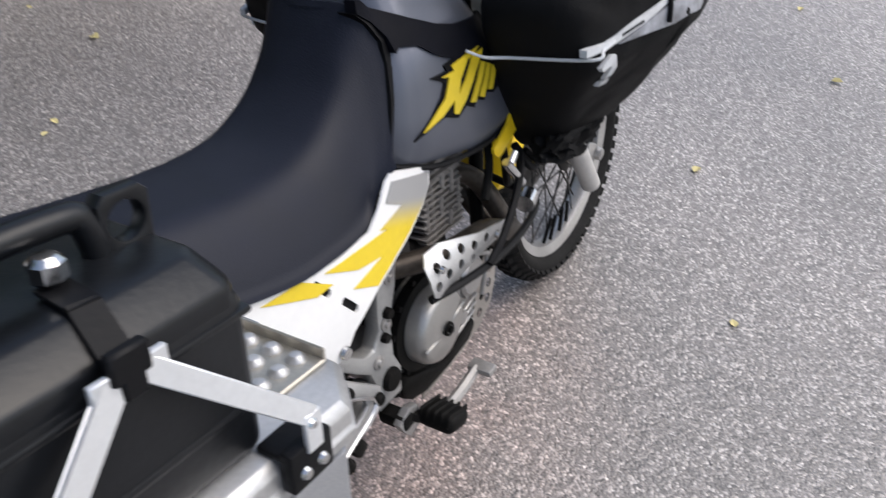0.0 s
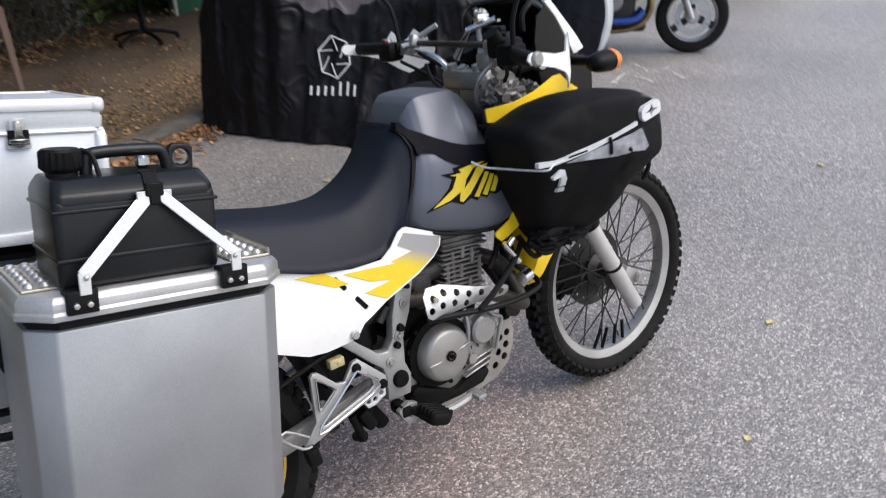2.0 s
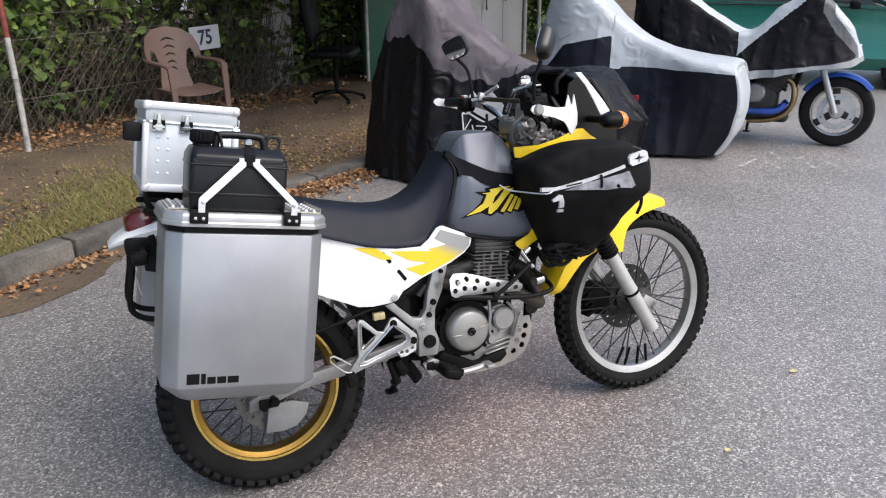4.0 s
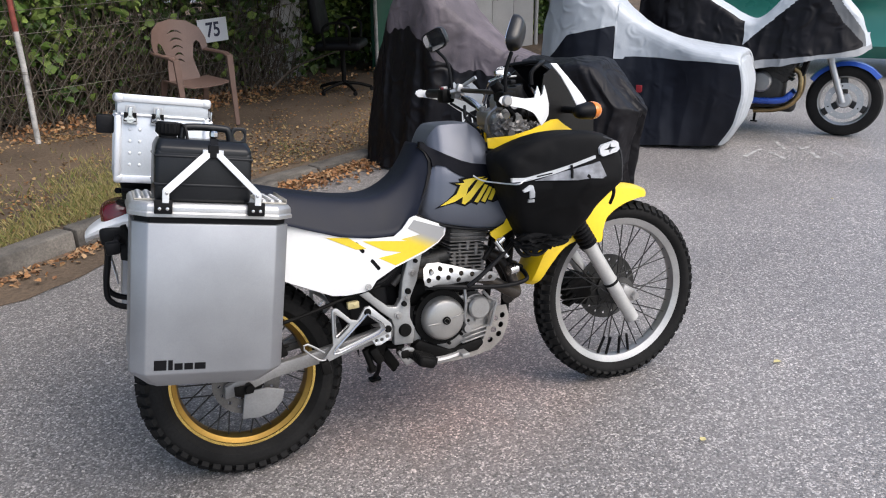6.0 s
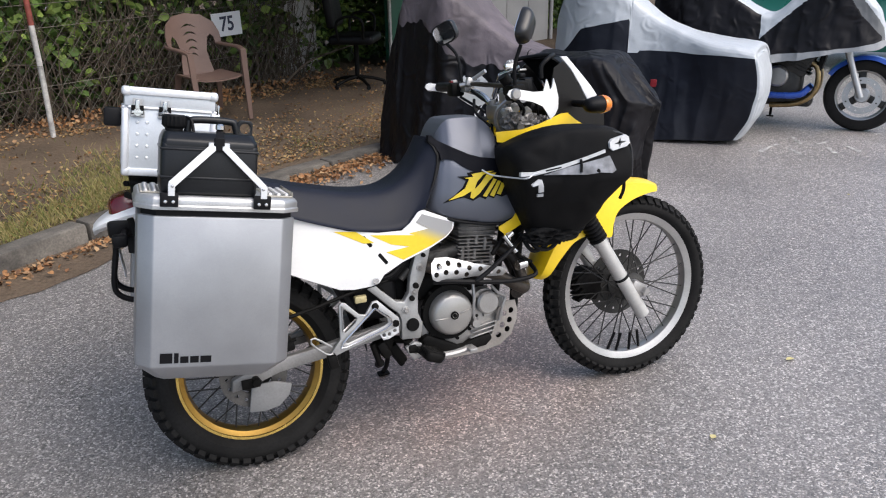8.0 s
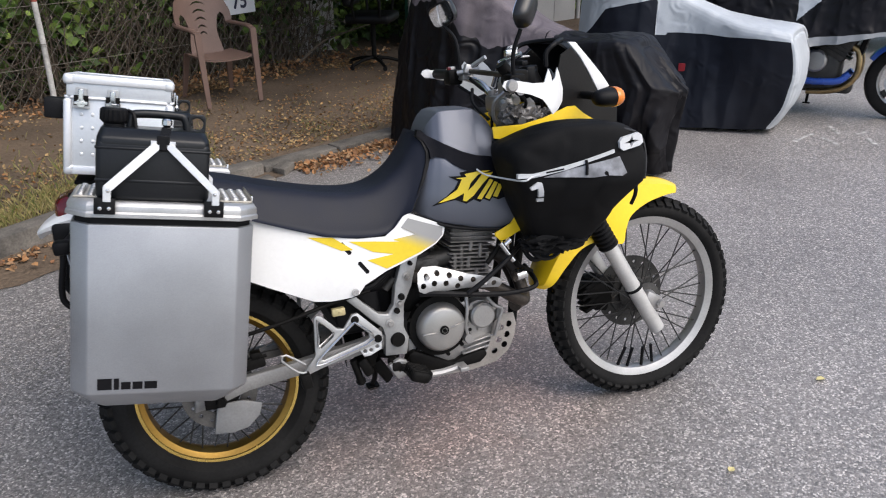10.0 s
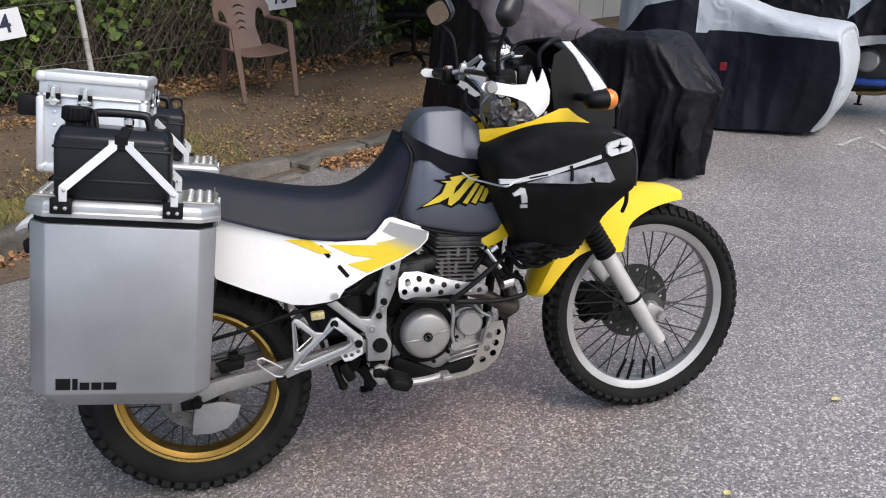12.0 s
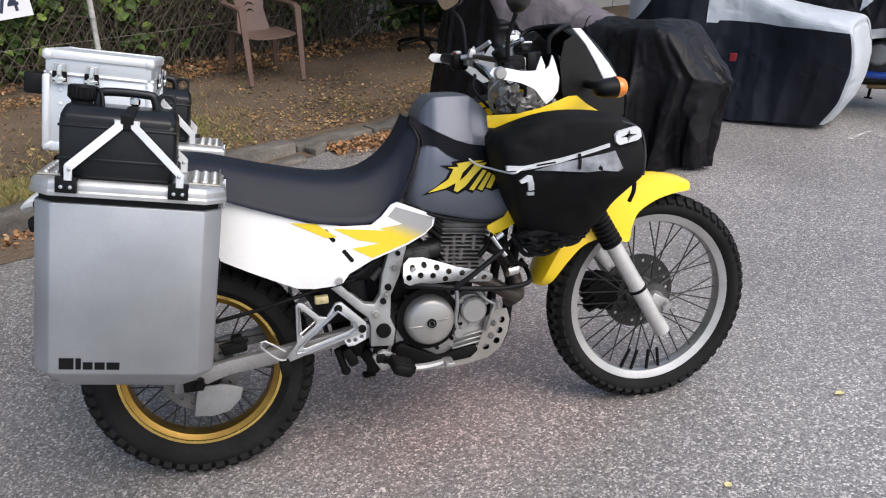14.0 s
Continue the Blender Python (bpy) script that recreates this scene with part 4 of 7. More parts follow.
for shape in ([(0.666, 0.796), (0.722, 0.829), (0.738, 0.857), (0.722, 0.862), (0.752, 0.862), (0.748, 0.871), (0.79, 0.876), (0.824, 0.874), (0.786, 0.866), (0.762, 0.845), (0.752, 0.822), (0.772, 0.838), (0.8, 0.868), (0.832, 0.868), (0.796, 0.838), (0.768, 0.808), (0.745, 0.793), (0.736, 0.797), (0.742, 0.818), (0.712, 0.805)],
              [(0.778, 0.798), (0.82, 0.85), (0.83, 0.846), (0.79, 0.794)],
              [(0.802, 0.798), (0.834, 0.842), (0.843, 0.838), (0.814, 0.792)],
              [(0.826, 0.8), (0.846, 0.834), (0.858, 0.83), (0.838, 0.796)]):
    part("emblem_patch", plate(shape, lambda x, z: tank_side(x, z) - 0.004, 0.003, 0.02), DECAL, emblem)
part("tank_seam", tube([(0.6, -0.118, 0.765), (0.7, -0.155, 0.722), (0.84, -0.168, 0.698), (0.89, -0.17, 0.715)], 0.005, 8), BLACK, tank)


def panel_side(x, z):
    """The side panel's surface, slightly domed."""
    return -0.162 + 0.25 * (x - 0.42) ** 2 + 0.6 * max(0, 0.62 - z) ** 1.5 + (0.03 * max(0.0, 0.15 - x) / 0.3)


PANEL = [(0.577, 0.778), (0.684, 0.727), (0.682, 0.712), (0.677, 0.698), (0.652, 0.677), (0.6, 0.654), (0.494, 0.622), (0.43, 0.59), (0.412, 0.565), (0.388, 0.558), (0.33, 0.556), (0.285, 0.563), (0.11, 0.65), (-0.02, 0.72), (-0.2, 0.78), (-0.36, 0.838), (-0.372, 0.848), (-0.28, 0.905), (-0.1, 0.885), (0.02, 0.862), (0.134, 0.818), (0.225, 0.782), (0.326, 0.746), (0.42, 0.727), (0.5, 0.722), (0.53, 0.742), (0.558, 0.772)]
SLOT = lambda cx, cz: [(cx + u * 0.574 + v * 0.819, cz - u * 0.819 + v * 0.574) for u, v in ((-0.02, -0.006), (0.02, -0.006), (0.023, 0), (0.02, 0.006), (-0.02, 0.006), (-0.023, 0))]
for s in (-1, 1):
    sp = plate(PANEL, panel_side, 0.004, 0.045, holes=[SLOT(0.384, 0.704), SLOT(0.43, 0.642)])
    panel = part("side_panel", sp if s < 0 else mirrored(sp), WHITE, bike, "white plastic side panel with yellow flashes")
    for shape, m, note in (([(0.282, 0.75), (0.35, 0.741), (0.372, 0.724), (0.405, 0.698), (0.372, 0.7)], DECAL, "yellow decal"),
                           ([(0.395, 0.723), (0.468, 0.713), (0.542, 0.701), (0.522, 0.71), (0.589, 0.715), (0.548, 0.741), (0.571, 0.765), (0.676, 0.722), (0.673, 0.7), (0.65, 0.681), (0.598, 0.66), (0.496, 0.629), (0.442, 0.662), (0.52, 0.668), (0.46, 0.684)], FADE, "yellow decal fading into grey")):
        d = plate(shape, lambda x, z: panel_side(x, z) - 0.0015, 0.001, 0.045)
        part("flash", d if s < 0 else mirrored(d), m, panel, note)
    for cx, cz in ((0.384, 0.704), (0.43, 0.642)):
        d = plate([(x, z) for x, z in SLOT(cx, cz)], lambda x, z: panel_side(x, z) + 0.006, 0.002)
        part("slot_backing", d if s < 0 else mirrored(d), BLACK, panel)
    part("panel_bolt", lathe([(0.0, -0.006), (0.009, -0.006), (0.011, 0.0)], 12, (0.4, -0.16 if s < 0 else 0.166, 0.574), closed=False), CHROME, panel)
part("tail", loft([[(x, y * w, z + dz) for y, dz in ((-1, 0.0), (-0.9, h), (0, h * 1.1), (0.9, h), (1, 0.0), (0, -0.02))] for x, w, z, h in ((-0.385, 0.045, 0.83, 0.008), (-0.362, 0.07, 0.84, 0.016), (-0.3, 0.09, 0.852, 0.03), (-0.15, 0.13, 0.87, 0.035), (0.0, 0.14, 0.85, 0.02))], 4, 2), WHITE, bike, "white tail fairing")
light = part("tail_light", loft([[(x, y * w, z + dz) for y, dz in ((-1, -h), (-1, h * 0.6), (-0.6, h), (0.6, h), (1, h * 0.6), (1, -h), (0, -h * 1.1))] for x, w, z, h in ((-0.335, 0.04, 0.886, 0.016), (-0.324, 0.064, 0.886, 0.03), (-0.295, 0.072, 0.89, 0.036), (-0.265, 0.072, 0.895, 0.032))], 4, 2), REDLENS, bike, "dark red tail light")
part("number_plate_holder", merge(box((0.07, 0.2, 0.05), (-0.31, 0, 0.835), 0.01), tube([(-0.33, -0.06, 0.82), (-0.335, -0.06, 0.76), (-0.352, -0.06, 0.68), (-0.345, -0.06, 0.64), (-0.3, -0.06, 0.615), (-0.2, -0.06, 0.6)], 0.0085, 10),
                              tube([(-0.33, 0.06, 0.82), (-0.335, 0.06, 0.76), (-0.352, 0.06, 0.68), (-0.345, 0.06, 0.64), (-0.3, 0.06, 0.615), (-0.2, 0.06, 0.6)], 0.0085, 10)), BLACK, bike, "black tubular plate holder")
part("number_plate", box((0.004, 0.1, 0.12), (-0.325, 0.02, 0.74), 0.002, 1, (0, -6, 0)), SIGNWHITE, bike, "white number plate")
for s in (-1, 1):
    part("rear_indicator", merge(rod((-0.3, 0.1 * s, 0.83), (-0.31, 0.18 * s, 0.825), 0.008), box((0.04, 0.045, 0.034), (-0.315, 0.195 * s, 0.82), 0.008)), BLACK, bike, "black rear indicator")

# luggage rack, sloping up to the rear
part("luggage_rack", merge(*[tube([(0.08, 0.19 * s, 0.87), (-0.1, 0.2 * s, 0.9), (-0.24, 0.19 * s, 0.925), (-0.28, 0.14 * s, 0.935)], 0.009, 8) for s in (-1, 1)], *[tube([(0.06, 0.2 * s, 0.86), (0.07, 0.21 * s, 0.6), (-0.2, 0.21 * s, 0.56), (-0.28, 0.21 * s, 0.88)], 0.009, 8, 3) for s in (-1, 1)],
                           rod((-0.26, -0.17, 0.93), (-0.26, 0.17, 0.93), 0.009), rod((0.0, -0.2, 0.885), (0.0, 0.2, 0.885), 0.009), box((0.26, 0.28, 0.012), (-0.14, 0, 0.945), 0.004, 2, (0, 9.5, 0))), GRIME, bike, "black tubular luggage rack")

# headlamp fairing
for s in (-1, 1):
    f = plate([(0.834, 0.966), (0.832, 0.998), (0.925, 0.997), (0.992, 1.009), (1.074, 1.034), (1.1, 1.034), (1.13, 1.01), (1.172, 0.985), (1.19, 0.9), (1.15, 0.82), (1.02, 0.74), (0.9, 0.685), (0.862, 0.668), (0.843, 0.664), (0.826, 0.68), (0.825, 0.69), (0.876, 0.712), (0.9, 0.745), (0.92, 0.8), (0.925, 0.95)], lambda x, z: -0.19 + 0.35 * max(0, x - 1.0) ** 1.6 + 0.12 * abs(z - 0.9) * 0.3, 0.005, 0.04)
    part("fairing_side", f if s < 0 else mirrored(f), YELLOW, bike, "yellow plastic fairing side")
part("headlamp_fairing", loft([[(x, y * w, z + h * v) for y, v in ((-1, -0.3), (-0.85, 0.5), (-0.5, 0.9), (0, 1.0), (0.5, 0.9), (0.85, 0.5), (1, -0.3), (0.8, -0.9), (0, -1.0), (-0.8, -0.9))] for x, w, z, h in ((1.1, 0.12, 0.99, 0.07), (1.17, 0.125, 1.0, 0.09), (1.23, 0.115, 1.0, 0.085), (1.265, 0.09, 0.99, 0.065), (1.29, 0.05, 0.99, 0.04))], 4, 2), BLACK, bike, "dark headlamp fairing")
part("headlamp", lathe([(0.0, -0.012), (0.06, -0.008), (0.07, 0.01)], 24, closed=False), GLASS, bike).matrix_local = pose(1.285, 0, 0.99, 0, 0, 90)


def screen_sheet():
    secs = []
    for x, z, w in ((1.31, 1.055, 0.13), (1.28, 1.11, 0.127), (1.235, 1.168, 0.12), (1.19, 1.21, 0.11), (1.175, 1.218, 0.1)):
        out = [(x - 0.085 * (abs(y) ** 2.0), y * w, z - 0.004 * abs(y)) for y in (-1, -0.75, -0.4, 0, 0.4, 0.75, 1)]
        secs.append(out + [(px - 0.006, py * 0.985, pz - 0.003) for px, py, pz in reversed(out)])
    return loft(secs, 4, 1)


screen = part("screen", screen_sheet(), BLACK, bike, "short black windscreen")
part("screen_hood", tube([(1.04, -0.118, 1.15), (1.043, -0.118, 1.19), (1.075, -0.115, 1.215), (1.12, -0.06, 1.222), (1.15, 0.0, 1.222), (1.12, 0.06, 1.222), (1.075, 0.115, 1.215), (1.043, 0.118, 1.19), (1.04, 0.118, 1.15)], 0.0075, 8), BLACK, screen)
for s in (-1, 1):
    st = plate([(1.108, 1.216), (1.134, 1.214), (1.18, 1.162), (1.222, 1.112), (1.246, 1.078), (1.206, 1.066), (1.18, 1.116), (1.146, 1.172)], -0.13, 0.012, 0.03, bevel=0.003)
    part("screen_strip", st if s < 0 else mirrored(st), WHITE, screen, "white edge strip")
    ck = plate([(1.1, 0.95), (1.08, 1.03), (1.072, 1.12), (1.085, 1.18), (1.115, 1.2), (1.15, 1.16), (1.2, 1.07), (1.245, 1.06), (1.27, 1.02), (1.268, 0.965), (1.2, 0.94)], lambda x, z: -0.13 + 0.12 * max(0, 1.12 - x), 0.006, 0.04)
    part("fairing_cheek", ck if s < 0 else mirrored(ck), CHEEK, bike, "dark inner fairing cheek")
    ring8 = ((1, 0), (0.7, 0.7), (0, 1), (-0.7, 0.7), (-1, 0), (-0.7, -0.7), (0, -1), (0.7, -0.7))
    ind = part("front_indicator", merge(rod((1.15, 0.14 * s, 1.06), (1.14, 0.25 * s, 1.06), 0.012), loft([[(1.105 + d, (0.275 + 0.034 * a * k) * s, 1.058 + 0.027 * b * k) for a, b in ring8] for d, k in ((0.0, 0.3), (0.008, 0.72), (0.03, 0.95), (0.06, 1.02))], 3, 2)), BLACK, bike, "front indicator with an orange lens")
    part("lens", loft([[(1.165 + d, (0.275 + 0.035 * a * k) * s, 1.058 + 0.028 * b * k) for a, b in ring8] for d, k in ((0.0, 1.04), (0.014, 1.0), (0.026, 0.78), (0.032, 0.3))], 3, 2), ORANGE, ind, "orange lens")
part("instrument_cluster", merge(*[rod((1.03, y, 1.07), (1.0, y, 1.125), 0.042, 20) for y in (-0.05, 0.05)], box((0.08, 0.22, 0.03), (1.04, 0, 1.06), 0.01), box((0.03, 0.05, 0.05), (0.99, -0.1, 1.13), 0.008), box((0.02, 0.09, 0.014), (0.97, -0.08, 1.165), 0.004), box((0.02, 0.07, 0.012), (0.985, -0.07, 1.14), 0.004)), BLACK, bike, "black instruments and dashboard")

# handlebar
bar = part("handlebar", tube([(0.83, -0.39, 1.105), (0.87, -0.26, 1.12), (0.925, -0.12, 1.105), (0.94, -0.05, 1.06), (0.94, 0.05, 1.06), (0.925, 0.12, 1.105), (0.885, 0.26, 1.135), (0.875, 0.39, 1.135)], 0.011, 12), CHROME, bike, "chromed handlebar")
part("bar_clamp", merge(box((0.05, 0.16, 0.05), (0.945, 0, 1.045), 0.01), box((0.04, 0.1, 0.09), (0.95, -0.02, 1.0), 0.01), *[rod((0.95, y, 1.0), (0.935, y, 1.085), 0.014) for y in (-0.05, 0.05)]), CAST, bar, "alloy bar clamps")
part("switchgear", merge(box((0.05, 0.06, 0.05), (0.88, -0.24, 1.118), 0.01), box((0.06, 0.07, 0.045), (0.9, -0.2, 1.13), 0.01), rod((0.89, -0.2, 1.13), (0.86, -0.2, 1.17), 0.018)), GRIME, bar, "black switch block")
part("switchgear", merge(box((0.05, 0.06, 0.05), (0.88, 0.24, 1.125), 0.01), box((0.05, 0.04, 0.03), (0.9, 0.22, 1.135), 0.008)), GRIME, bar, "black switch block")
part("start_button", box((0.012, 0.02, 0.012), (0.868, 0.245, 1.153), 0.003), REDLENS, bar, "red button")
part("accessory_arm", merge(rod((0.93, 0.02, 1.1), (0.93, -0.04, 1.17), 0.009), rod((0.93, -0.04, 1.17), (0.97, -0.1, 1.19), 0.008), box((0.04, 0.02, 0.02), (0.95, -0.07, 1.195), 0.005)), CHROME, bar, "silver accessory clamp")
part("brake_master_cylinder", merge(box((0.05, 0.08, 0.028), (0.915, -0.17, 1.135), 0.006), rod((0.93, -0.2, 1.12), (0.9, -0.11, 1.12), 0.013), box((0.03, 0.05, 0.04), (0.9, -0.13, 1.1), 0.008)), CAST, bar, "alloy brake master cylinder")
part("clutch_perch", merge(box((0.04, 0.05, 0.03), (0.905, 0.19, 1.13), 0.006), rod((0.9, 0.2, 1.13), (0.88, 0.26, 1.125), 0.011), box((0.02, 0.03, 0.02), (0.88, 0.25, 1.15), 0.004)), CAST, bar, "alloy clutch lever perch")
part("top_yoke", merge(box((0.07, 0.23, 0.03), (0.975, 0, 1.0), 0.012, 3, (0, 30, 0)), *[rod((0.975, y, 1.0), (0.962, y, 1.03), 0.023, 14) for y in (-0.098, 0.098)], rod((0.98, 0, 0.99), (0.96, 0, 1.03), 0.016, 6)), CAST, bar, "alloy top yoke")
for s in (-1, 1):
    z = 1.11 if s < 0 else 1.125
    part("grip", rod((0.832 if s < 0 else 0.874, 0.385 * s, z + (-0.003 if s < 0 else 0.009)), (0.868 if s < 0 else 0.884, 0.27 * s, z + 0.008), 0.017, 14), BLACK, bar, "black rubber grip")
    part("lever", tube([(0.89, 0.22 * s, z + 0.01), (0.91, 0.3 * s, z), (0.88, 0.38 * s, z - 0.005)], 0.006, 8), CAST, bar)
    gp = [(0.773, 1.122), (0.779, 1.133), (0.79, 1.136), (0.817, 1.132), (0.856, 1.123), (0.894, 1.122), (0.902, 1.138), (0.912, 1.155), (0.924, 1.134), (0.926, 1.121), (0.942, 1.129), (0.956, 1.155), (0.969, 1.136), (0.99, 1.096), (0.983, 1.063), (0.96, 1.045), (0.934, 1.035), (0.918, 1.048), (0.887, 1.079), (0.851, 1.095), (0.816, 1.104), (0.784, 1.11)]
    hg = plate([(x + (0.05 if s > 0 else 0.0), v + (0.015 if s > 0 else 0.0)) for x, v in gp], lambda x, zz: -0.405 + 2.2 * max(0, x - 0.87) ** 1.5 + 1.5 * max(0.0, 1.07 - zz) ** 1.5, 0.005, 0.012)
    g = part("hand_guard", hg if s < 0 else mirrored(hg), WHITE, bar, "white plastic hand guard")
    part("guard_bolt", lathe([(0.0, -0.008), (0.012, -0.008), (0.016, -0.004), (0.017, 0.0)], 16, (0.798 if s < 0 else 0.848, -0.405 if s < 0 else 0.411, z + 0.011), closed=False), CAST, g)
stalk = part("mirror_stalk", tube([(0.9, 0.22, 1.14), (0.895, 0.235, 1.24), (0.87, 0.27, 1.29)], 0.006, 8), BLACK, bar, "black mirror on a stalk")
def mirror_head(m):
    """Oval shell with its glass set into the rear face."""
    shell = bmesh.new()
    bmesh.ops.create_uvsphere(shell, u_segments=24, v_segments=14, radius=1.0)
    for v in shell.verts:
        v.co = Vector((max(v.co.x, -0.15) * 0.034, math.copysign(abs(v.co.y) ** 0.5, v.co.y) * 0.052 * (1 + 0.12 * v.co.z), math.copysign(abs(v.co.z) ** 0.55, v.co.z) * 0.038))
    part("mirror_shell", moved(shell, m), MIRRORBACK, stalk)
    glass = plate([(math.copysign(abs(y) ** 0.55, y) * 0.046, math.copysign(abs(z) ** 0.6, z) * 0.032) for y, z in circle(0, 0, 1, 28)], 0.0, 0.002)
    part("mirror_glass", moved(glass, m @ pose(-0.0075, 0, 0, 0, 0, 90)), MIRROR, stalk, "mirror glass")


mirror_head(pose(0.866, 0.268, 1.326, -18, -16, 30))
stalk = part("mirror_stalk", tube([(0.87, -0.26, 1.13), (0.868, -0.27, 1.2), (0.885, -0.285, 1.26)], 0.006, 8), BLACK, bar, "black mirror on a stalk")
mirror_head(pose(0.888, -0.295, 1.312, 52, 8, -46))
for k, line in enumerate(([(0.9, 0.2, 1.12), (0.98, 0.16, 1.08), (1.05, 0.06, 1.0)], [(0.9, -0.2, 1.12), (1.0, -0.14, 1.08), (1.06, -0.05, 0.99)], [(0.9, -0.18, 1.1), (0.97, -0.12, 1.05), (0.95, -0.06, 0.98)], [(0.88, 0.2, 1.1), (0.95, 0.12, 1.03), (0.93, 0.05, 0.97)], [(1.04, 0.06, 1.1), (1.12, 0.1, 0.95), (1.2, 0.11, 0.7), (1.33, 0.1, 0.46)])):
    part("control_cable", tube(line, 0.005, 6), BLACK, bar)
for line in ([(0.97, -0.06, 0.54), (0.95, -0.18, 0.525), (0.929, -0.2, 0.511), (0.843, -0.212, 0.511), (0.731, -0.218, 0.528), (0.638, -0.21, 0.544), (0.579, -0.19, 0.546)], [(0.9, -0.19, 0.645), (0.858, -0.21, 0.622), (0.812, -0.22, 0.594), (0.76, -0.225, 0.562), (0.715, -0.222, 0.535)], [(0.9, -0.18, 0.66), (0.93, -0.2, 0.6), (1.0, -0.17, 0.6), (1.05, -0.12, 0.64)]):
    part("crash_bar", tube(line, 0.0075, 8), BLACK, bike, "black crash bar")
part("crash_bar_clamp", merge(rod((0.868, -0.212, 0.56), (0.9, -0.205, 0.562), 0.018, 14), rod((0.832, -0.2, 0.664), (0.869, -0.208, 0.606), 0.009, 10)), CHROME, bike, "bright clamp")

# wiring and metal under the handlebar
def crinkled(size, at, seed, amount=0.012):
    """A lump of crumpled sheet."""
    bm = bmesh.new()
    bmesh.ops.create_icosphere(bm, subdivisions=4, radius=0.5)
    for v in bm.verts:
        n = noise.noise(v.co * 5 + Vector((seed, 0, 0)))
        q = Vector((v.co.x * size[0], v.co.y * size[1], v.co.z * size[2]))
        v.co = q + v.co.normalized() * amount * (1.0 - 4 * abs(n)) + Vector(at)
    return bm


part("wiring_wrap", merge(crinkled((0.11, 0.1, 0.075), (0.985, -0.085, 1.0), 1), crinkled((0.07, 0.07, 0.06), (0.93, -0.1, 1.02), 5, 0.009), crinkled((0.06, 0.08, 0.05), (1.04, -0.1, 1.0), 8, 0.009)), WRAP, bar, "crinkled grey wrap over the wiring")
part("ignition_lock", merge(rod((0.97, 0.02, 1.02), (0.945, 0.02, 1.07), 0.019, 16), rod((0.95, 0.02, 1.06), (0.942, 0.02, 1.078), 0.012, 12)), CAST, bar, "alloy ignition lock")
part("bar_cross_brace", merge(rod((0.9, -0.19, 1.135), (0.905, 0.19, 1.145), 0.008, 12)), DARKPIPE, bar, "dull bronze cross brace")
part("lever_clamp", merge(box((0.03, 0.022, 0.03), (0.9, 0.15, 1.15), 0.005, 2, (0, 20, 0)), rod((0.9, 0.16, 1.15), (0.94, 0.1, 1.185), 0.007, 10), rod((0.87, 0.17, 1.14), (0.93, 0.13, 1.15), 0.008, 10)), SILVER, bar, "bright lever clamp")
part("dashboard_box", box((0.05, 0.045, 0.055), (1.03, -0.02, 1.125), 0.006, 2, (0, -6, 0)), BLACK, bar, "small black box on the dashboard")
part("phone_mount", merge(box((0.05, 0.05, 0.006), (0.985, -0.05, 1.182), 0.002), rod((0.955, -0.05, 1.14), (0.955, -0.05, 1.205), 0.008, 10), crinkled((0.03, 0.03, 0.02), (0.965, -0.05, 1.205), 3, 0.003)), SILVER, bar, "silver accessory mount")
for k, line in enumerate(([(0.9, 0.14, 1.12), (0.93, 0.08, 1.08), (0.99, 0.0, 1.04), (1.03, -0.05, 0.97)], [(0.9, -0.16, 1.1), (0.86, -0.14, 1.06), (0.88, -0.1, 1.0), (0.95, -0.07, 0.97)], [(0.89, 0.1, 1.09), (0.87, 0.05, 1.05), (0.9, 0.0, 1.0)])):
    part("control_cable", tube(line, 0.0055, 6), (GRIME, CAST, BLACK)[k], bar)
for c, r in (((0.99, -0.1, 1.04), 0.014), ((0.93, -0.13, 1.06), 0.012), ((0.905, -0.1, 1.045), 0.011), ((0.95, -0.12, 1.0), 0.013)):
    part("cable_nut", rod((c[0], c[1] - 0.012, c[2]), (c[0] + 0.006, c[1] + 0.014, c[2] + 0.01), r, 8), SILVER, bar)
part("crash_bar_clamp", rod((0.845, -0.2, 0.655), (0.865, -0.2, 0.668), 0.008, 10), CHROME, bike, "bright clamp")
for line in ([(0.9, -0.15, 0.7), (0.88, -0.17, 0.64), (0.9, -0.16, 0.58), (0.96, -0.13, 0.54)], [(0.86, -0.15, 0.69), (0.84, -0.16, 0.64), (0.8, -0.17, 0.6)]):
    part("breather_hose", tube(line, 0.008, 8), GRIME, bike)

# wraps on four lower spokes, axle clamp, front caliper
for a in (-112, -103, -90, -80):
    c, s = math.cos(radians(a)), math.sin(radians(a))
    part("spoke_sleeve", rod((0.185 * c, -0.02, 0.185 * s), (0.262 * c, -0.008, 0.262 * s), 0.0055, 8), BLACK, front, "black spoke wrap")
part("axle_clamp", merge(box((0.042, 0.026, 0.042), (1.43, -0.103, 0.348), 0.012, 3), lathe([(0.0, -0.012), (0.011, -0.012), (0.014, 0.0)], 16, (1.435, -0.118, 0.35), closed=False)), CAST, bike, "alloy axle clamp")
part("front_caliper", merge(box((0.08, 0.06, 0.11), (1.29, 0.055, 0.365), 0.014, 2, (0, -25, 0)), *[box((0.085, 0.05, 0.012), (1.272 - 0.006 * k, 0.05, 0.325 + 0.022 * k), 0.003, 1, (0, -25, 0)) for k in range(5)]), GRIME, bike, "dark front brake caliper")
for x, z in ((0.562, 0.585), (0.535, 0.509), (0.5, 0.452)):
    part("frame_bolt", lathe([(0.0, -0.008), (0.006, -0.008), (0.008, -0.004), (0.013, -0.003), (0.013, 0.0)], 14, (x, -0.125, z), closed=False), CAST, bike)
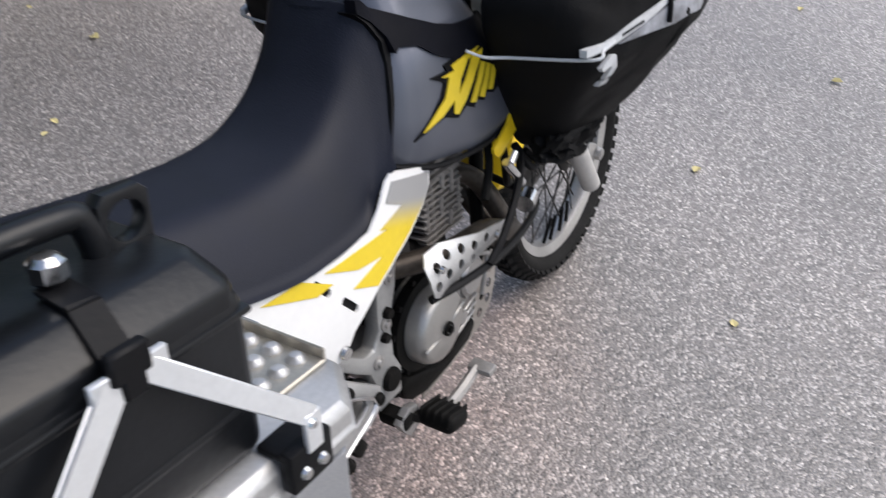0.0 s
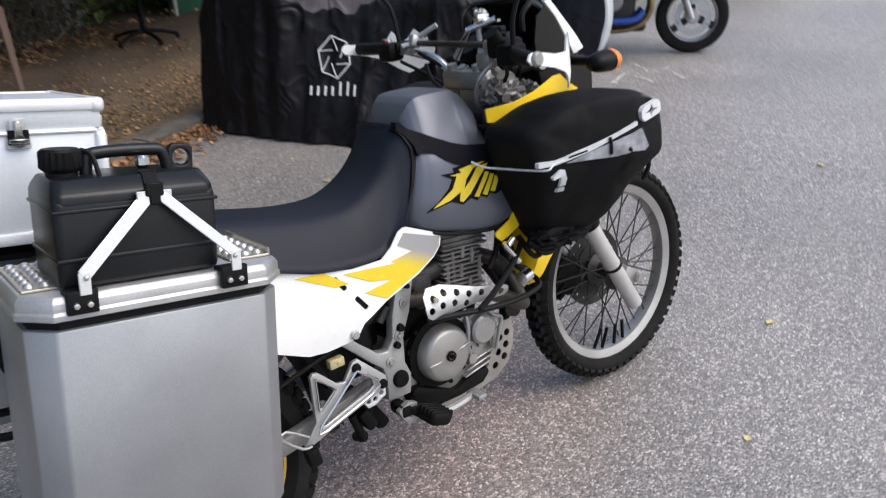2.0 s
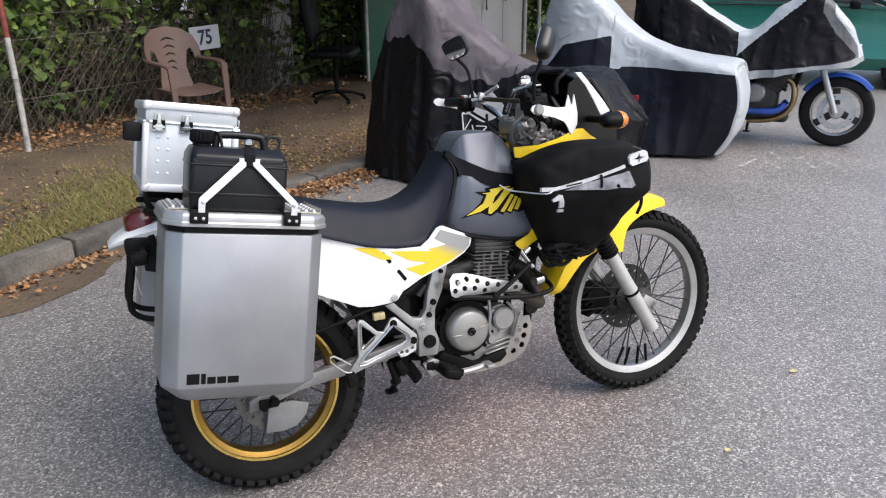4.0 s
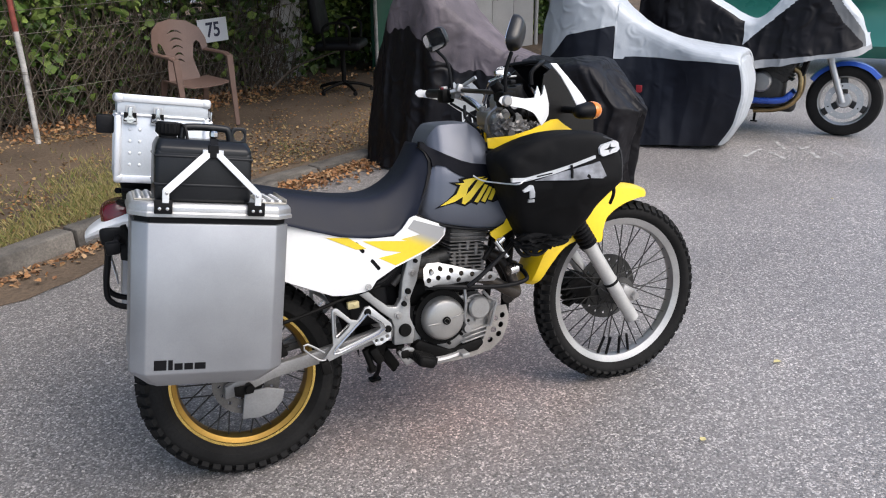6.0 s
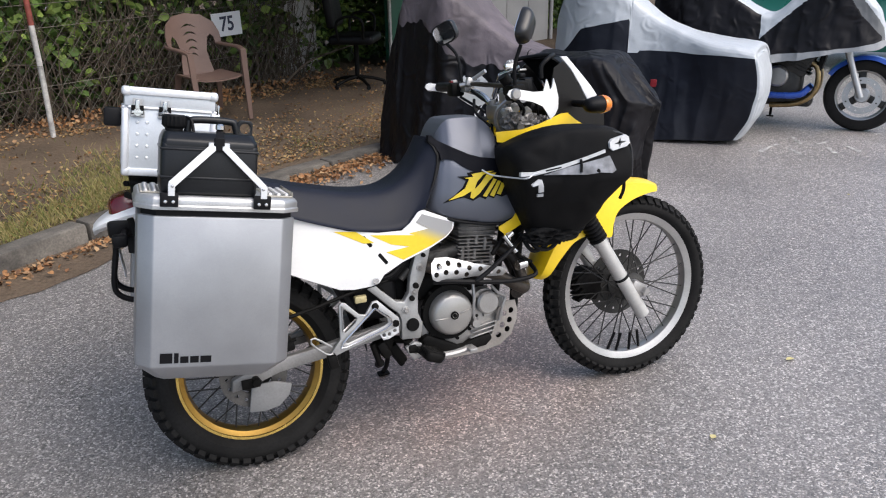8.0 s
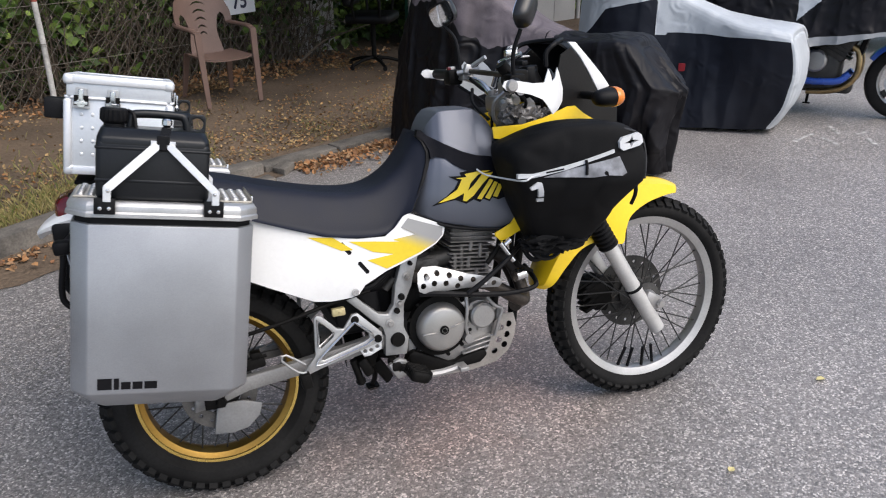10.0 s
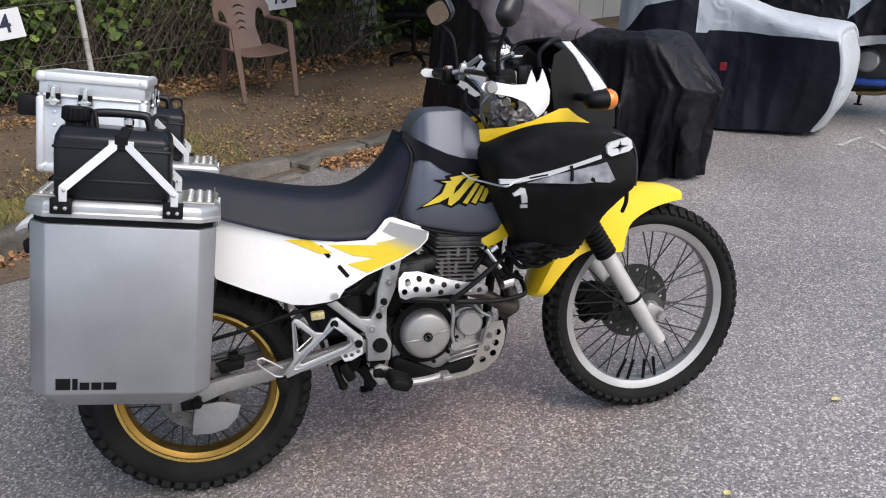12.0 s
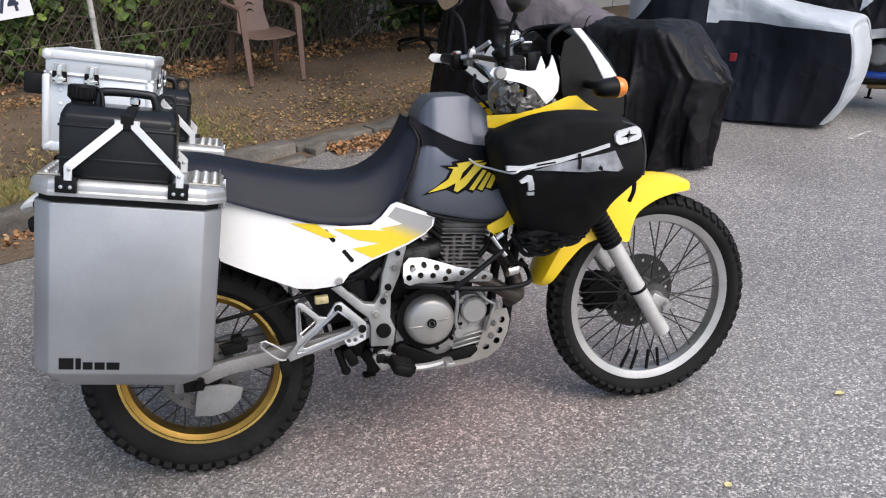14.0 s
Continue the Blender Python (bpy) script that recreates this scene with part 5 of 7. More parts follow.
part("footrest_mount", plate([(0.477, 0.338), (0.509, 0.352), (0.533, 0.342), (0.532, 0.298), (0.502, 0.29), (0.486, 0.315)], -0.165, 0.016, holes=[circle(0.512, 0.32, 0.009, 12)], bevel=0.002), CAST, bike, "alloy footrest mount")

part("inner_panel", merge(box((0.2, 0.3, 0.012), (0.955, 0, 0.945), 0.005), box((0.012, 0.26, 0.09), (0.875, 0, 0.93), 0.004)), BLACK, bike, "black panel ahead of the tank")

# ---- luggage, tilted nose-down with the rack ----
def slope(x, y, z):
    """Pose of a piece of luggage that stands at (x, y, z) of the motorcycle."""
    return LEANING @ pose(x, y, z, 0, 9.5, 0)


def chamfered(l, w, c):
    """Rectangle with cut corners, in x and y."""
    return [(-l / 2 + c, -w / 2), (l / 2 - c, -w / 2), (l / 2, -w / 2 + c), (l / 2, w / 2), (-l / 2, w / 2), (-l / 2, -w / 2 + c)]


def stack(outlines):
    """Skins outlines of (points, z) laid one over another."""
    bm = bmesh.new()
    rings = [[bm.verts.new((x, y, z)) for x, y in pts] for pts, z in outlines]
    for a, b in zip(rings, rings[1:]):
        for i in range(len(a)):
            q = (i + 1) % len(a)
            bm.faces.new((a[i], a[q], b[q], b[i]))
    bm.faces.new(rings[0][::-1])
    bm.faces.new(rings[-1])
    bmesh.ops.recalc_face_normals(bm, faces=bm.faces)
    return bm


def bevelled(bm, w=0.003, seg=2):
    bmesh.ops.bevel(bm, geom=[e for e in bm.edges if len(e.link_faces) == 2 and e.calc_face_angle(0) > 0.3], offset=w, segments=seg, affect="EDGES", profile=0.5)
    return bm


def pannier(side, m):
    """Aluminium pannier with a lid; the origin is at the middle of its lid's top, outside towards -y for the right-hand one."""
    L, W, H = 0.385, 0.23, 0.39
    s = 1 if side < 0 else -1
    box_ = thing("pannier", m, "brushed aluminium motorcycle pannier with cut corners and a lid", "pannier", "panniers on the motorcycle")
    flip = Matrix.Diagonal((1, s, 1, 1))

    def put(name, bm, mat, label="", parent=None, smooth=30):
        bm.transform(flip)
        return part(name, bm, mat, parent or box_, label, smooth)

    z0 = -0.06
    body = bevelled(stack([(chamfered(L - 0.1, W - 0.09, 0.02), z0 - H - 0.045), (chamfered(L, W, 0.036), z0 - H), (chamfered(L, W, 0.036), z0 - 0.004)]), 0.004)
    put("body", body, BRUSHED, "plain grey brushed sheet aluminium")
    put("seal", stack([(chamfered(L - 0.016, W - 0.016, 0.034), z0 - 0.01), (chamfered(L - 0.016, W - 0.016, 0.034), z0 + 0.014)]), BLACK, "black rubber seal")
    lid = bevelled(stack([(chamfered(L + 0.018, W + 0.018, 0.042), z0 + 0.012), (chamfered(L + 0.018, W + 0.018, 0.042), z0 + 0.022), (chamfered(L + 0.012, W + 0.012, 0.04), z0 + 0.0235), (chamfered(L + 0.012, W + 0.012, 0.04), z0 + 0.037), (chamfered(L - 0.002, W - 0.002, 0.036), z0 + 0.046)]), 0.0012, 1)
    lid = put("lid", lid, SILVER, "bright aluminium lid")
    for x in (-0.122, 0.1):
        put("strap_foot", merge(box((0.042, 0.012, 0.034), (x, -W / 2 - 0.013, z0 + 0.038), 0.002), box((0.042, 0.03, 0.006), (x, -W / 2 + 0.0, z0 + 0.049), 0.002)), BLACK, "black foot plate", lid)
        for dx in (-0.009, 0.009):
            put("rivet", lathe([(0.0, -0.004), (0.004, -0.003), (0.0055, 0.0)], 10, (x + dx, -W / 2 - 0.0195, z0 + 0.034), closed=False), CHROME, "", lid)
    for gx, gy in ((-1, 0), (1, 0)):
        put("tread_plate", merge(box((0.07, 0.17, 0.004), (gx * 0.152, 0.01, z0 + 0.0485), 0.001, 1), box((0.003, 0.17, 0.014 if gx > 0 else 0.004), (gx * 0.186, 0.01, z0 + (0.0535 if gx > 0 else 0.0485)), 0.001, 1)), TREAD, "studded warm-toned plate with a raised edge", lid)
        for i in range(3):
            for j in range(6):
                put("stud", moved(lathe([(0.0, -0.007), (0.005, -0.006), (0.0085, -0.002), (0.009, 0.0)], 10, closed=False), pose(gx * 0.152 + (i - 1) * 0.021, 0.01 + (j - 2.5) * 0.026, z0 + 0.05, -90, 0, 0)), SILVER, "", lid)
    # lettering as plain dark bars, close to the foot of the outer face
    if side < 0:
        x = -0.135
        for w, h in ((0.03, 0.026), (0.011, 0.026), (0.02, 0.017), (0.021, 0.017), (0.027, 0.017)):
            put("maker_mark_bar", box((w, 0.0016, h), (x + w / 2, -W / 2 - 0.0006, z0 - H + 0.012 + h / 2), 0.0), INK)
            x += w + 0.004
    latch = plate([(-0.02, z0 - 0.02), (0.02, z0 - 0.02), (0.02, z0 + 0.05), (-0.02, z0 + 0.05)], -0.003, 0.006, bevel=0.001)
    put("latch", moved(latch, pose(L / 2 + 0.004, 0.03, 0, 0, 0, 90)), CHROME, "bright over-centre latch")
    return box_


PAN_R = slope(-0.06, -0.353, 0.955)
PAN_L = slope(-0.06, 0.353, 0.955)
pan_right = pannier(-1, PAN_R)
pan_left = pannier(1, PAN_L)


def jerry_can(side, m):
    """A small canister with a carrying handle, a spout cap and a strap frame that holds it down."""
    s = 1 if side < 0 else -1
    can = thing("jerry_can", m, "black plastic fuel canister strapped onto the pannier lid", "jerry can", "canisters on the panniers")
    flip = Matrix.Diagonal((1, s, 1, 1))

    def put(name, bm, mat, label="", parent=None):
        bm.transform(flip)
        return part(name, bm, mat, parent or can, label)

    L, W = 0.232, 0.15
    body = merge(box((L, W, 0.13), (0, 0, 0.052), 0.012, 3), box((L + 0.004, W + 0.004, 0.006), (0, 0, 0.099), 0.0025), box((L + 0.003, W + 0.003, 0.008), (0, 0, 0.03), 0.003),
                 bevelled(stack([(chamfered(L, W, 0.01), 0.1), (chamfered(L - 0.003, W - 0.003, 0.01), 0.121), (chamfered(L - 0.018, W - 0.05, 0.012), 0.14)]), 0.004),
                 tube([(-0.05, 0, 0.12), (-0.048, 0, 0.155), (-0.036, 0, 0.169), (0.05, 0, 0.17), (0.066, 0, 0.16), (0.073, 0, 0.12)], 0.0095, 10, 4),
                 plate([(0.072, 0.11), (0.108, 0.11), (0.11, 0.17), (0.104, 0.176), (0.078, 0.176), (0.072, 0.17)], -0.007, 0.014, holes=[circle(0.091, 0.155, 0.0135, 16)], bevel=0.002))
    put("canister", body, JERRY)
    cap = lathe([(0.0, -0.03), (0.024, -0.03), (0.029, -0.026), (0.03, -0.004), (0.026, 0.0), (0.022, 0.004), (0.022, 0.03)], 40, closed=False)
    for v in cap.verts:
        r0 = math.hypot(v.co.x, v.co.z)
        if r0 > 0.027 and round(math.atan2(v.co.z, v.co.x) * 20 / math.pi) % 2:
            v.co.x, v.co.z = v.co.x * 0.9, v.co.z * 0.9
    cap = merge(moved(cap, pose(-0.082, 0, 0.149, -90, 0, 0)), tube([(-0.054, 0, 0.175), (-0.042, -0.012, 0.167), (-0.036, -0.022, 0.135)], 0.004, 6))
    put("cap", cap, BLACK, "black ribbed screw cap with a tether")
    sx, yo, yi = 0.0185, -0.106, 0.085

    def bar(a, b):
        a, b = Vector(a), Vector(b)
        bm = box((0.005, 0.016, 1.0), (0, 0, 0.5), 0.0)
        m = Matrix((Vector((0, 1, 0)), (b - a).normalized().cross(Vector((0, 1, 0))), (b - a).normalized())).transposed().to_4x4()
        bm.transform(Matrix.Translation(a) @ m @ Matrix.Diagonal((1, 1, (b - a).length, 1)))
        return bevelled(bm, 0.001, 1)

    for y, yt in ((yo, -0.086), (yi + 0.02, yi)):
        fr = put("strap_frame", merge(*[bar(a, b) for a, b in (((sx - 0.11, y, 0.016), (sx - 0.01, yt, 0.112)), ((sx + 0.11, y, 0.016), (sx + 0.01, yt, 0.112)), ((sx - 0.11, y, -0.012), (sx - 0.11, y, 0.02)), ((sx + 0.11, y, -0.012), (sx + 0.11, y, 0.02)))],
                                      box((0.05, 0.005, 0.012), (sx, yt, 0.114), 0.001, 1)), STRAP, "A-shaped satin aluminium holding frame")
        put("strap_clip", merge(box((0.026, 0.009, 0.02), (sx, yt - 0.001, 0.122), 0.002, 1), box((0.016, 0.009, 0.016), (sx, yt - 0.001, 0.108), 0.002, 1)), BLACK, "black clip at the apex", fr)
        for sg in (-1, 1):
            put("frame_rivet", lathe([(0.0, -0.006), (0.003, -0.005), (0.0045, -0.0025)], 8, (sx + 0.108 * sg, y, 0.012), closed=False), CHROME, "", fr)

    def ribbon(a, b):
        a, b = Vector(a), Vector(b)
        d = (b - a).normalized()
        w = (Vector((1, 0, 0)) - d * d.x).normalized()
        bm = box((0.02, 0.003, (b - a).length + 0.004), (0, 0, 0), 0.0)
        bm.transform(Matrix.Translation((a + b) / 2) @ Matrix((w, d.cross(w), d)).transposed().to_4x4())
        return bm

    put("strap", merge(ribbon((sx, -0.082, 0.108), (sx + 0.001, -0.077, 0.122)), ribbon((sx + 0.001, -0.077, 0.122), (sx + 0.006, -0.05, 0.1425)), ribbon((sx + 0.006, -0.05, 0.1425), (sx + 0.008, -0.02, 0.144))), BLACK, "black strap over the shoulder")
    put("strap_knob", moved(lathe([(0.0, -0.018), (0.007, -0.018), (0.011, -0.014), (0.011, -0.004), (0.007, 0.0)], 8, closed=False), pose(sx + 0.008, -0.02, 0.146, -90, 0, 0)), CHROME, "bright knob")
    return can


jerry_can(-1, PAN_R @ pose(-0.026, -0.028, 0.0))
jerry_can(1, PAN_L @ pose(-0.026, 0.028, 0.0))


def top_case(m):
    """Aluminium flight case: sheet panels framed by rounded edge profiles."""
    case_ = thing("top_case", m, "silver aluminium top case with rounded edge profiles and latches", "top case")
    L, W, H, lid = 0.25, 0.335, 0.24, 0.055
    part("body", box((L - 0.014, W - 0.014, H - lid - 0.004), (0, 0, (H - lid) / 2), 0.003), CASE, case_, "dimpled aluminium sheet")
    top = part("lid", box((L - 0.014, W - 0.014, lid - 0.006), (0, 0, H - lid / 2), 0.003), CASE, case_)
    for sx in (-1, 1):
        for sy in (-1, 1):
            part("edge_profile", box((0.02, 0.02, H - lid - 0.006), (sx * (L / 2 - 0.01), sy * (W / 2 - 0.01), (H - lid) / 2), 0.007, 3), PROFILE, case_)
            part("corner_cap", box((0.026, 0.026, 0.026), (sx * (L / 2 - 0.0125), sy * (W / 2 - 0.0125), H - 0.0125), 0.009, 3), PROFILE, top, "rounded corner cap")
            part("corner_cap", box((0.026, 0.026, 0.026), (sx * (L / 2 - 0.0125), sy * (W / 2 - 0.0125), 0.012), 0.009, 3), PROFILE, case_)
    for sy in (-1, 1):
        for z, t in ((H - 0.011, 0.021), (H - lid, 0.008), (0.011, 0.021)):
            part("edge_profile", box((L - 0.03, 0.0165, t), (0, sy * (W / 2 - 0.009), z), 0.004, 2), PROFILE, top if z > H - lid else case_)
    for sx in (-1, 1):
        for z, t in ((H - 0.011, 0.021), (H - lid, 0.008), (0.011, 0.021)):
            part("edge_profile", box((0.0165, W - 0.03, t), (sx * (L / 2 - 0.009), 0, z), 0.004, 2), PROFILE, top if z > H - lid else case_)
    for x, y, rz in ((-0.015, -W / 2, 0), (L / 2, -0.1, 90), (L / 2, 0.1, 90), (-0.085, -W / 2, 0)):
        base = part("latch", moved(merge(box((0.036, 0.003, 0.018), (0, -0.0015, H - lid - 0.016), 0.001, 1), box((0.024, 0.003, 0.02), (0, -0.0015, H - lid + 0.014), 0.001, 1)), pose(x, y, 0, 0, 0, rz)), SILVER, case_, "riveted latch plate")
        # dark plate laid in for the shadow behind the catch
        part("latch_shadow", moved(box((0.032, 0.003, 0.024), (0, -0.004, H - lid - 0.006), 0.001, 1), pose(x, y, 0, 0, 0, rz)), GRIME, base)
        part("latch_wing", moved(merge(rod((0, -0.011, H - lid - 0.012), (0, -0.005, H - lid - 0.012), 0.01, 14), box((0.03, 0.003, 0.007), (0, -0.011, H - lid - 0.012), 0.001, 1), box((0.012, 0.006, 0.03), (0, -0.008, H - lid + 0.006), 0.002, 1)), pose(x, y, 0, 0, 0, rz)), CHROME, base, "chromed butterfly catch")
    for i in range(2):
        for j in range(4):
            part("rivet", lathe([(0.0, -0.0015), (0.0025, -0.0015), (0.0045, 0.0)], 10, (-0.085 + 0.025 * i, -W / 2 + 0.006, 0.05 + 0.032 * j), closed=False), PROFILE, case_)
    part("handle", merge(box((0.02, 0.11, 0.04), (-L / 2 - 0.012, 0, H - lid - 0.03), 0.006), box((0.045, 0.06, 0.05), (-L / 2 - 0.022, -0.11, H - lid - 0.03), 0.006)), BLACK, case_, "black side handle")
    return case_


top_case(slope(-0.163, 0.0, 0.972))


def tank_bag(side):
    """Soft bag hung beside the tank, bulging outwards to the front."""
    s = 1 if side < 0 else -1
    bag = thing("tank_bag", LEANING, "black nylon pannier bag with a silver stripe beside the tank", "tank bag", "bags beside the tank")
    flip = Matrix.Diagonal((1, s, 1, 1))

    def put(name, bm, mat, label="", parent=None, smooth=38):
        bm.transform(flip)
        return part(name, bm, mat, parent or bag, label, smooth)

    def face(x, z):
        return -0.415 + 0.42 * max(0, 1.08 - x) ** 1.15 + 0.7 * max(0, 0.84 - z)

    out = [(0.822, 0.945), (0.86, 0.972), (0.97, 1.005), (1.09, 1.005), (1.165, 0.975), (1.19, 0.915), (1.185, 0.835), (1.13, 0.765), (1.105, 0.698), (1.06, 0.652), (0.99, 0.635), (0.937, 0.642), (0.898, 0.705), (0.86, 0.795), (0.83, 0.88)]
    pts = [(q.x, q.z) for q in curve_points([(x, 0, z) for x, z in out], 4, True)]
    cx, cz = 1.0, 0.84
    secs = []
    for depth, k in ((0.2, 0.9), (0.14, 0.99), (0.05, 1.0), (0.02, 0.985), (0.004, 0.95), (-0.006, 0.86), (-0.012, 0.6), (-0.014, 0.3)):
        ring = []
        for x, z in pts:
            px, pz = cx + (x - cx) * k, cz + (z - cz) * k
            wob = 0.01 * noise.noise(Vector((px * 9, pz * 9, depth * 20))) - 0.012 * abs(noise.noise(Vector((px * 5 + pz * 7, pz * 16, 3))))
            y = face(px, pz) + depth + wob
            ring.append((px, min(y, -0.17), pz))
        secs.append(ring)
    put("pouch", loft(secs, 3, 1), CLOTH)
    surf = lambda x, z: face(x, z) - 0.02
    put("reflective_stripe", plate([(0.83, 0.872), (0.87, 0.872), (0.95, 0.888), (1.075, 0.925), (1.075, 0.934), (0.95, 0.899), (0.87, 0.883), (0.83, 0.884)], surf, 0.012, 0.03), REFLECT, "silver reflective stripe")
    put("harness_cord", tube([(0.782, -0.172, 0.882), (0.798, -0.195, 0.868), (0.82, -0.225, 0.862), (0.84, surf(0.84, 0.866) - 0.001, 0.866), (0.862, surf(0.862, 0.874) - 0.001, 0.874), (0.885, surf(0.885, 0.88) - 0.001, 0.88)], 0.0026, 8), REFLECT, "grey cord to the tank harness")
    put("stripe_bar", plate([(0.9, 0.8825), (0.945, 0.8895), (0.945, 0.8935), (0.9, 0.8865)], lambda x, z: surf(x, z) - 0.001, 0.002), INK)
    put("map_pocket", plate([(0.895, 0.872), (0.972, 0.892), (1.09, 0.914), (1.112, 0.868), (1.098, 0.861), (1.06, 0.866), (1.02, 0.863), (0.96, 0.868)], surf, 0.012, 0.03), PANELPLASTIC, "crinkled clear plastic pocket")
    put("printed_figure", plate([(0.86, 0.845), (0.88, 0.86), (0.889, 0.858), (0.899, 0.818), (0.886, 0.816), (0.879, 0.843), (0.864, 0.838)], surf, 0.012, 0.02), REFLECT, "printed white figure")
    put("figure_bar", plate([(0.884, 0.812), (0.9, 0.812), (0.902, 0.802), (0.886, 0.802)], surf, 0.012), REFLECT)
    put("maker_badge", plate([(1.09, 0.953), (1.1, 0.963), (1.148, 0.972), (1.158, 0.965), (1.162, 0.945), (1.152, 0.937), (1.102, 0.928), (1.092, 0.936)], surf, 0.012, 0.02, [[(1.103, 0.947), (1.121, 0.953), (1.128, 0.966), (1.131, 0.954), (1.15, 0.952), (1.132, 0.946), (1.125, 0.934), (1.121, 0.946)]]), REFLECT, "silver oblong badge")
    put("pocket_toggle", tube([(x, surf(x, z) - 0.003, z) for x, z in ((1.0, 0.912), (1.002, 0.895), (1.001, 0.872))], 0.004, 6), BLACK, "black pull cord over the pocket")
    put("crumpled_foot", merge(crinkled((0.2, 0.09, 0.06), (0.985, -0.245, 0.658), 12, 0.012), crinkled((0.1, 0.08, 0.06), (1.06, -0.225, 0.668), 15, 0.012)), CLOTH, "crumpled cloth at the foot of the bag")
    put("gusset_seam", tube([(x, face(x, z) + 0.004, z) for x, z in ((0.845, 0.9), (0.862, 0.94), (0.9, 0.968), (0.97, 0.985), (1.06, 0.99), (1.13, 0.98), (1.172, 0.955), (1.186, 0.9), (1.182, 0.84))], 0.0035, 6), PIPING, "black gusset piping")
    put("zip", tube([(x, face(x, z) + 0.008, z) for x, z in ((0.86, 0.935), (0.95, 0.97), (1.06, 0.982), (1.14, 0.968), (1.172, 0.93), (1.172, 0.87), (1.16, 0.82))], 0.005, 6), BLACK, "black piped zip")
    put("hanging_strap", tube([(1.165, -0.39, 0.85), (1.17, -0.385, 0.8), (1.165, -0.37, 0.765)], 0.006, 6), BLACK, "black strap end")
    put("under_strap", tube([(0.92, -0.19, 0.64), (0.95, -0.21, 0.605), (1.0, -0.2, 0.595), (1.06, -0.16, 0.615), (1.1, -0.13, 0.65)], 0.007, 6), BLACK, "black strap under the bag")
    return bag


tank_bag(-1)
tank_bag(1)

# ---- covered motorcycles, parked side by side ----
def cover(start, end, profile, tint, names, label, folds, split=None, seed=0, tuck=0.12, tail=None, calm=1.0, pleats=(), seam=None, end_folds=0.012):
    """A rain cover draped over a motorcycle standing from start to end; profile rows: share of the length, height, half width at the top, half width at the hem, hem height."""
    a, b = Vector((*start, 0)), Vector((*end, 0))
    d = b - a
    along = d.normalized()
    side = Vector((-d.y, d.x, 0)).normalized()
    rows = curve_points([(p[0], p[1], p[2]) for p in profile], 36)
    hems = curve_points([(p[0], p[3], p[4]) for p in profile], 36)
    bm = bmesh.new()
    grid, sewn = [], []
    m = 200
    for i, (r, hm) in enumerate(zip(rows, hems)):
        c = a + d * r.x
        h, wt, wb, hz = r.y, r.z, hm.y, hm.z
        line = []
        level = seam(r.x) if seam else 0.0
        share = 0.3 + 0.7 * (h - 0.02 - level) / (h - 0.02 - hz)
        sewn.append(level if seam and 0.33 < share < 0.97 else None)
        for j in range(m + 1):
            u = j / m * 2 - 1
            f = abs(u)
            if sewn[-1]:
                f = f / 0.6 * share if f < 0.6 else share + (f - 0.6) / 0.4 * (1 - share)
            y = z = 0.0
            for step in (-2, -1, 0, 1, 2):
                g = abs(min(1.0, f + 0.03 * step * min(1.0, f / 0.06, (1 - f) / 0.06)))
                if g < 0.3:
                    y, z = y + wt * g / 1.5, z + (h - 0.02 * (g / 0.3) ** 2) / 5
                else:
                    k = (g - 0.3) / 0.7
                    y, z = y + (wt + (wb - wt) * k ** 1.3) / 5, z + ((h - 0.02) * (1 - k) + hz * k) / 5
            drop = 1 - (z / max(h, 0.1))
            w1 = noise.noise(Vector((r.x * 9 + seed, f * 1.2, seed)))
            w2 = noise.noise(Vector((r.x * 21 + seed * 2, f * 2.0, seed + 4)))
            fold = folds * min(1, 0.15 + drop * 1.5) * (0.55 - 2.4 * abs(w1) + 0.9 * w2 - 0.5 * abs(w2))
            fold = fold * (calm + (0.9 * max(0.0, 1 - r.x / 0.3) if tail else 0.0)) + sum(amp * min(1, drop * 2.2) * math.exp(-abs((r.x - u0 - lean * drop) / wid) ** 1.4) for u0, lean, amp, wid in pleats)
            if tail:
                fold *= 1 + 0.9 * max(0.0, 1 - r.x / 0.45)
            q = c + side * math.copysign(y + fold, u)
            near = max(0.0, 1 - r.x / 0.25)
            q += along * near * (tail(drop) if tail else tuck * drop ** 2 - 0.09 * math.sin(drop * math.pi))
            q.z = z
            n3 = noise.noise_vector(q * 4 + Vector((seed, 0, 0)))
            q += n3 * 0.03 * (0.4 + drop) * calm + noise.noise_vector(q * 11) * 0.01 * calm
            q.z = max(q.z, 0.006)
            line.append(bm.verts.new(q))
        grid.append(line)
    for i, (p, q) in enumerate(zip(grid, grid[1:])):
        for j in range(m):
            f = bm.faces.new((p[j], q[j], q[j + 1], p[j + 1]))
            if split:
                v, z = (j + 0.5) / m * 2 - 1, f.calc_center_median().z
                if sewn[i]:
                    z = max(z, seam(rows[i].x) + 0.001) if abs(v) < 0.6 else min(z, seam(rows[i].x) - 0.001)
                f.material_index = split(rows[i].x, v, z)
    # the hanging ends, gathered into folds that run down from the top edge
    for line, u, out in ((grid[0], 0.0, -along), (grid[-1], 1.0, along)):
        top = max(v.co.z for v in line)
        sheet = []
        for j in range(m // 2):
            p, q = line[j], line[m - j]
            across = [p]
            for k in range(1, 16):
                w = k / 16
                c = p.co.lerp(q.co, w)
                drop = 1 - c.z / top
                ease = math.sin(math.pi * w) ** 0.5
                ridge = noise.noise(Vector(((w - 0.5) * 5 / (0.5 + drop), drop * 0.8, seed + 7)))
                c += out * ease * (0.02 * ease + end_folds * min(1.0, 0.15 + drop * 3) * (0.35 - 1.9 * abs(ridge)))
                across.append(bm.verts.new(c))
            sheet.append(across + [q])
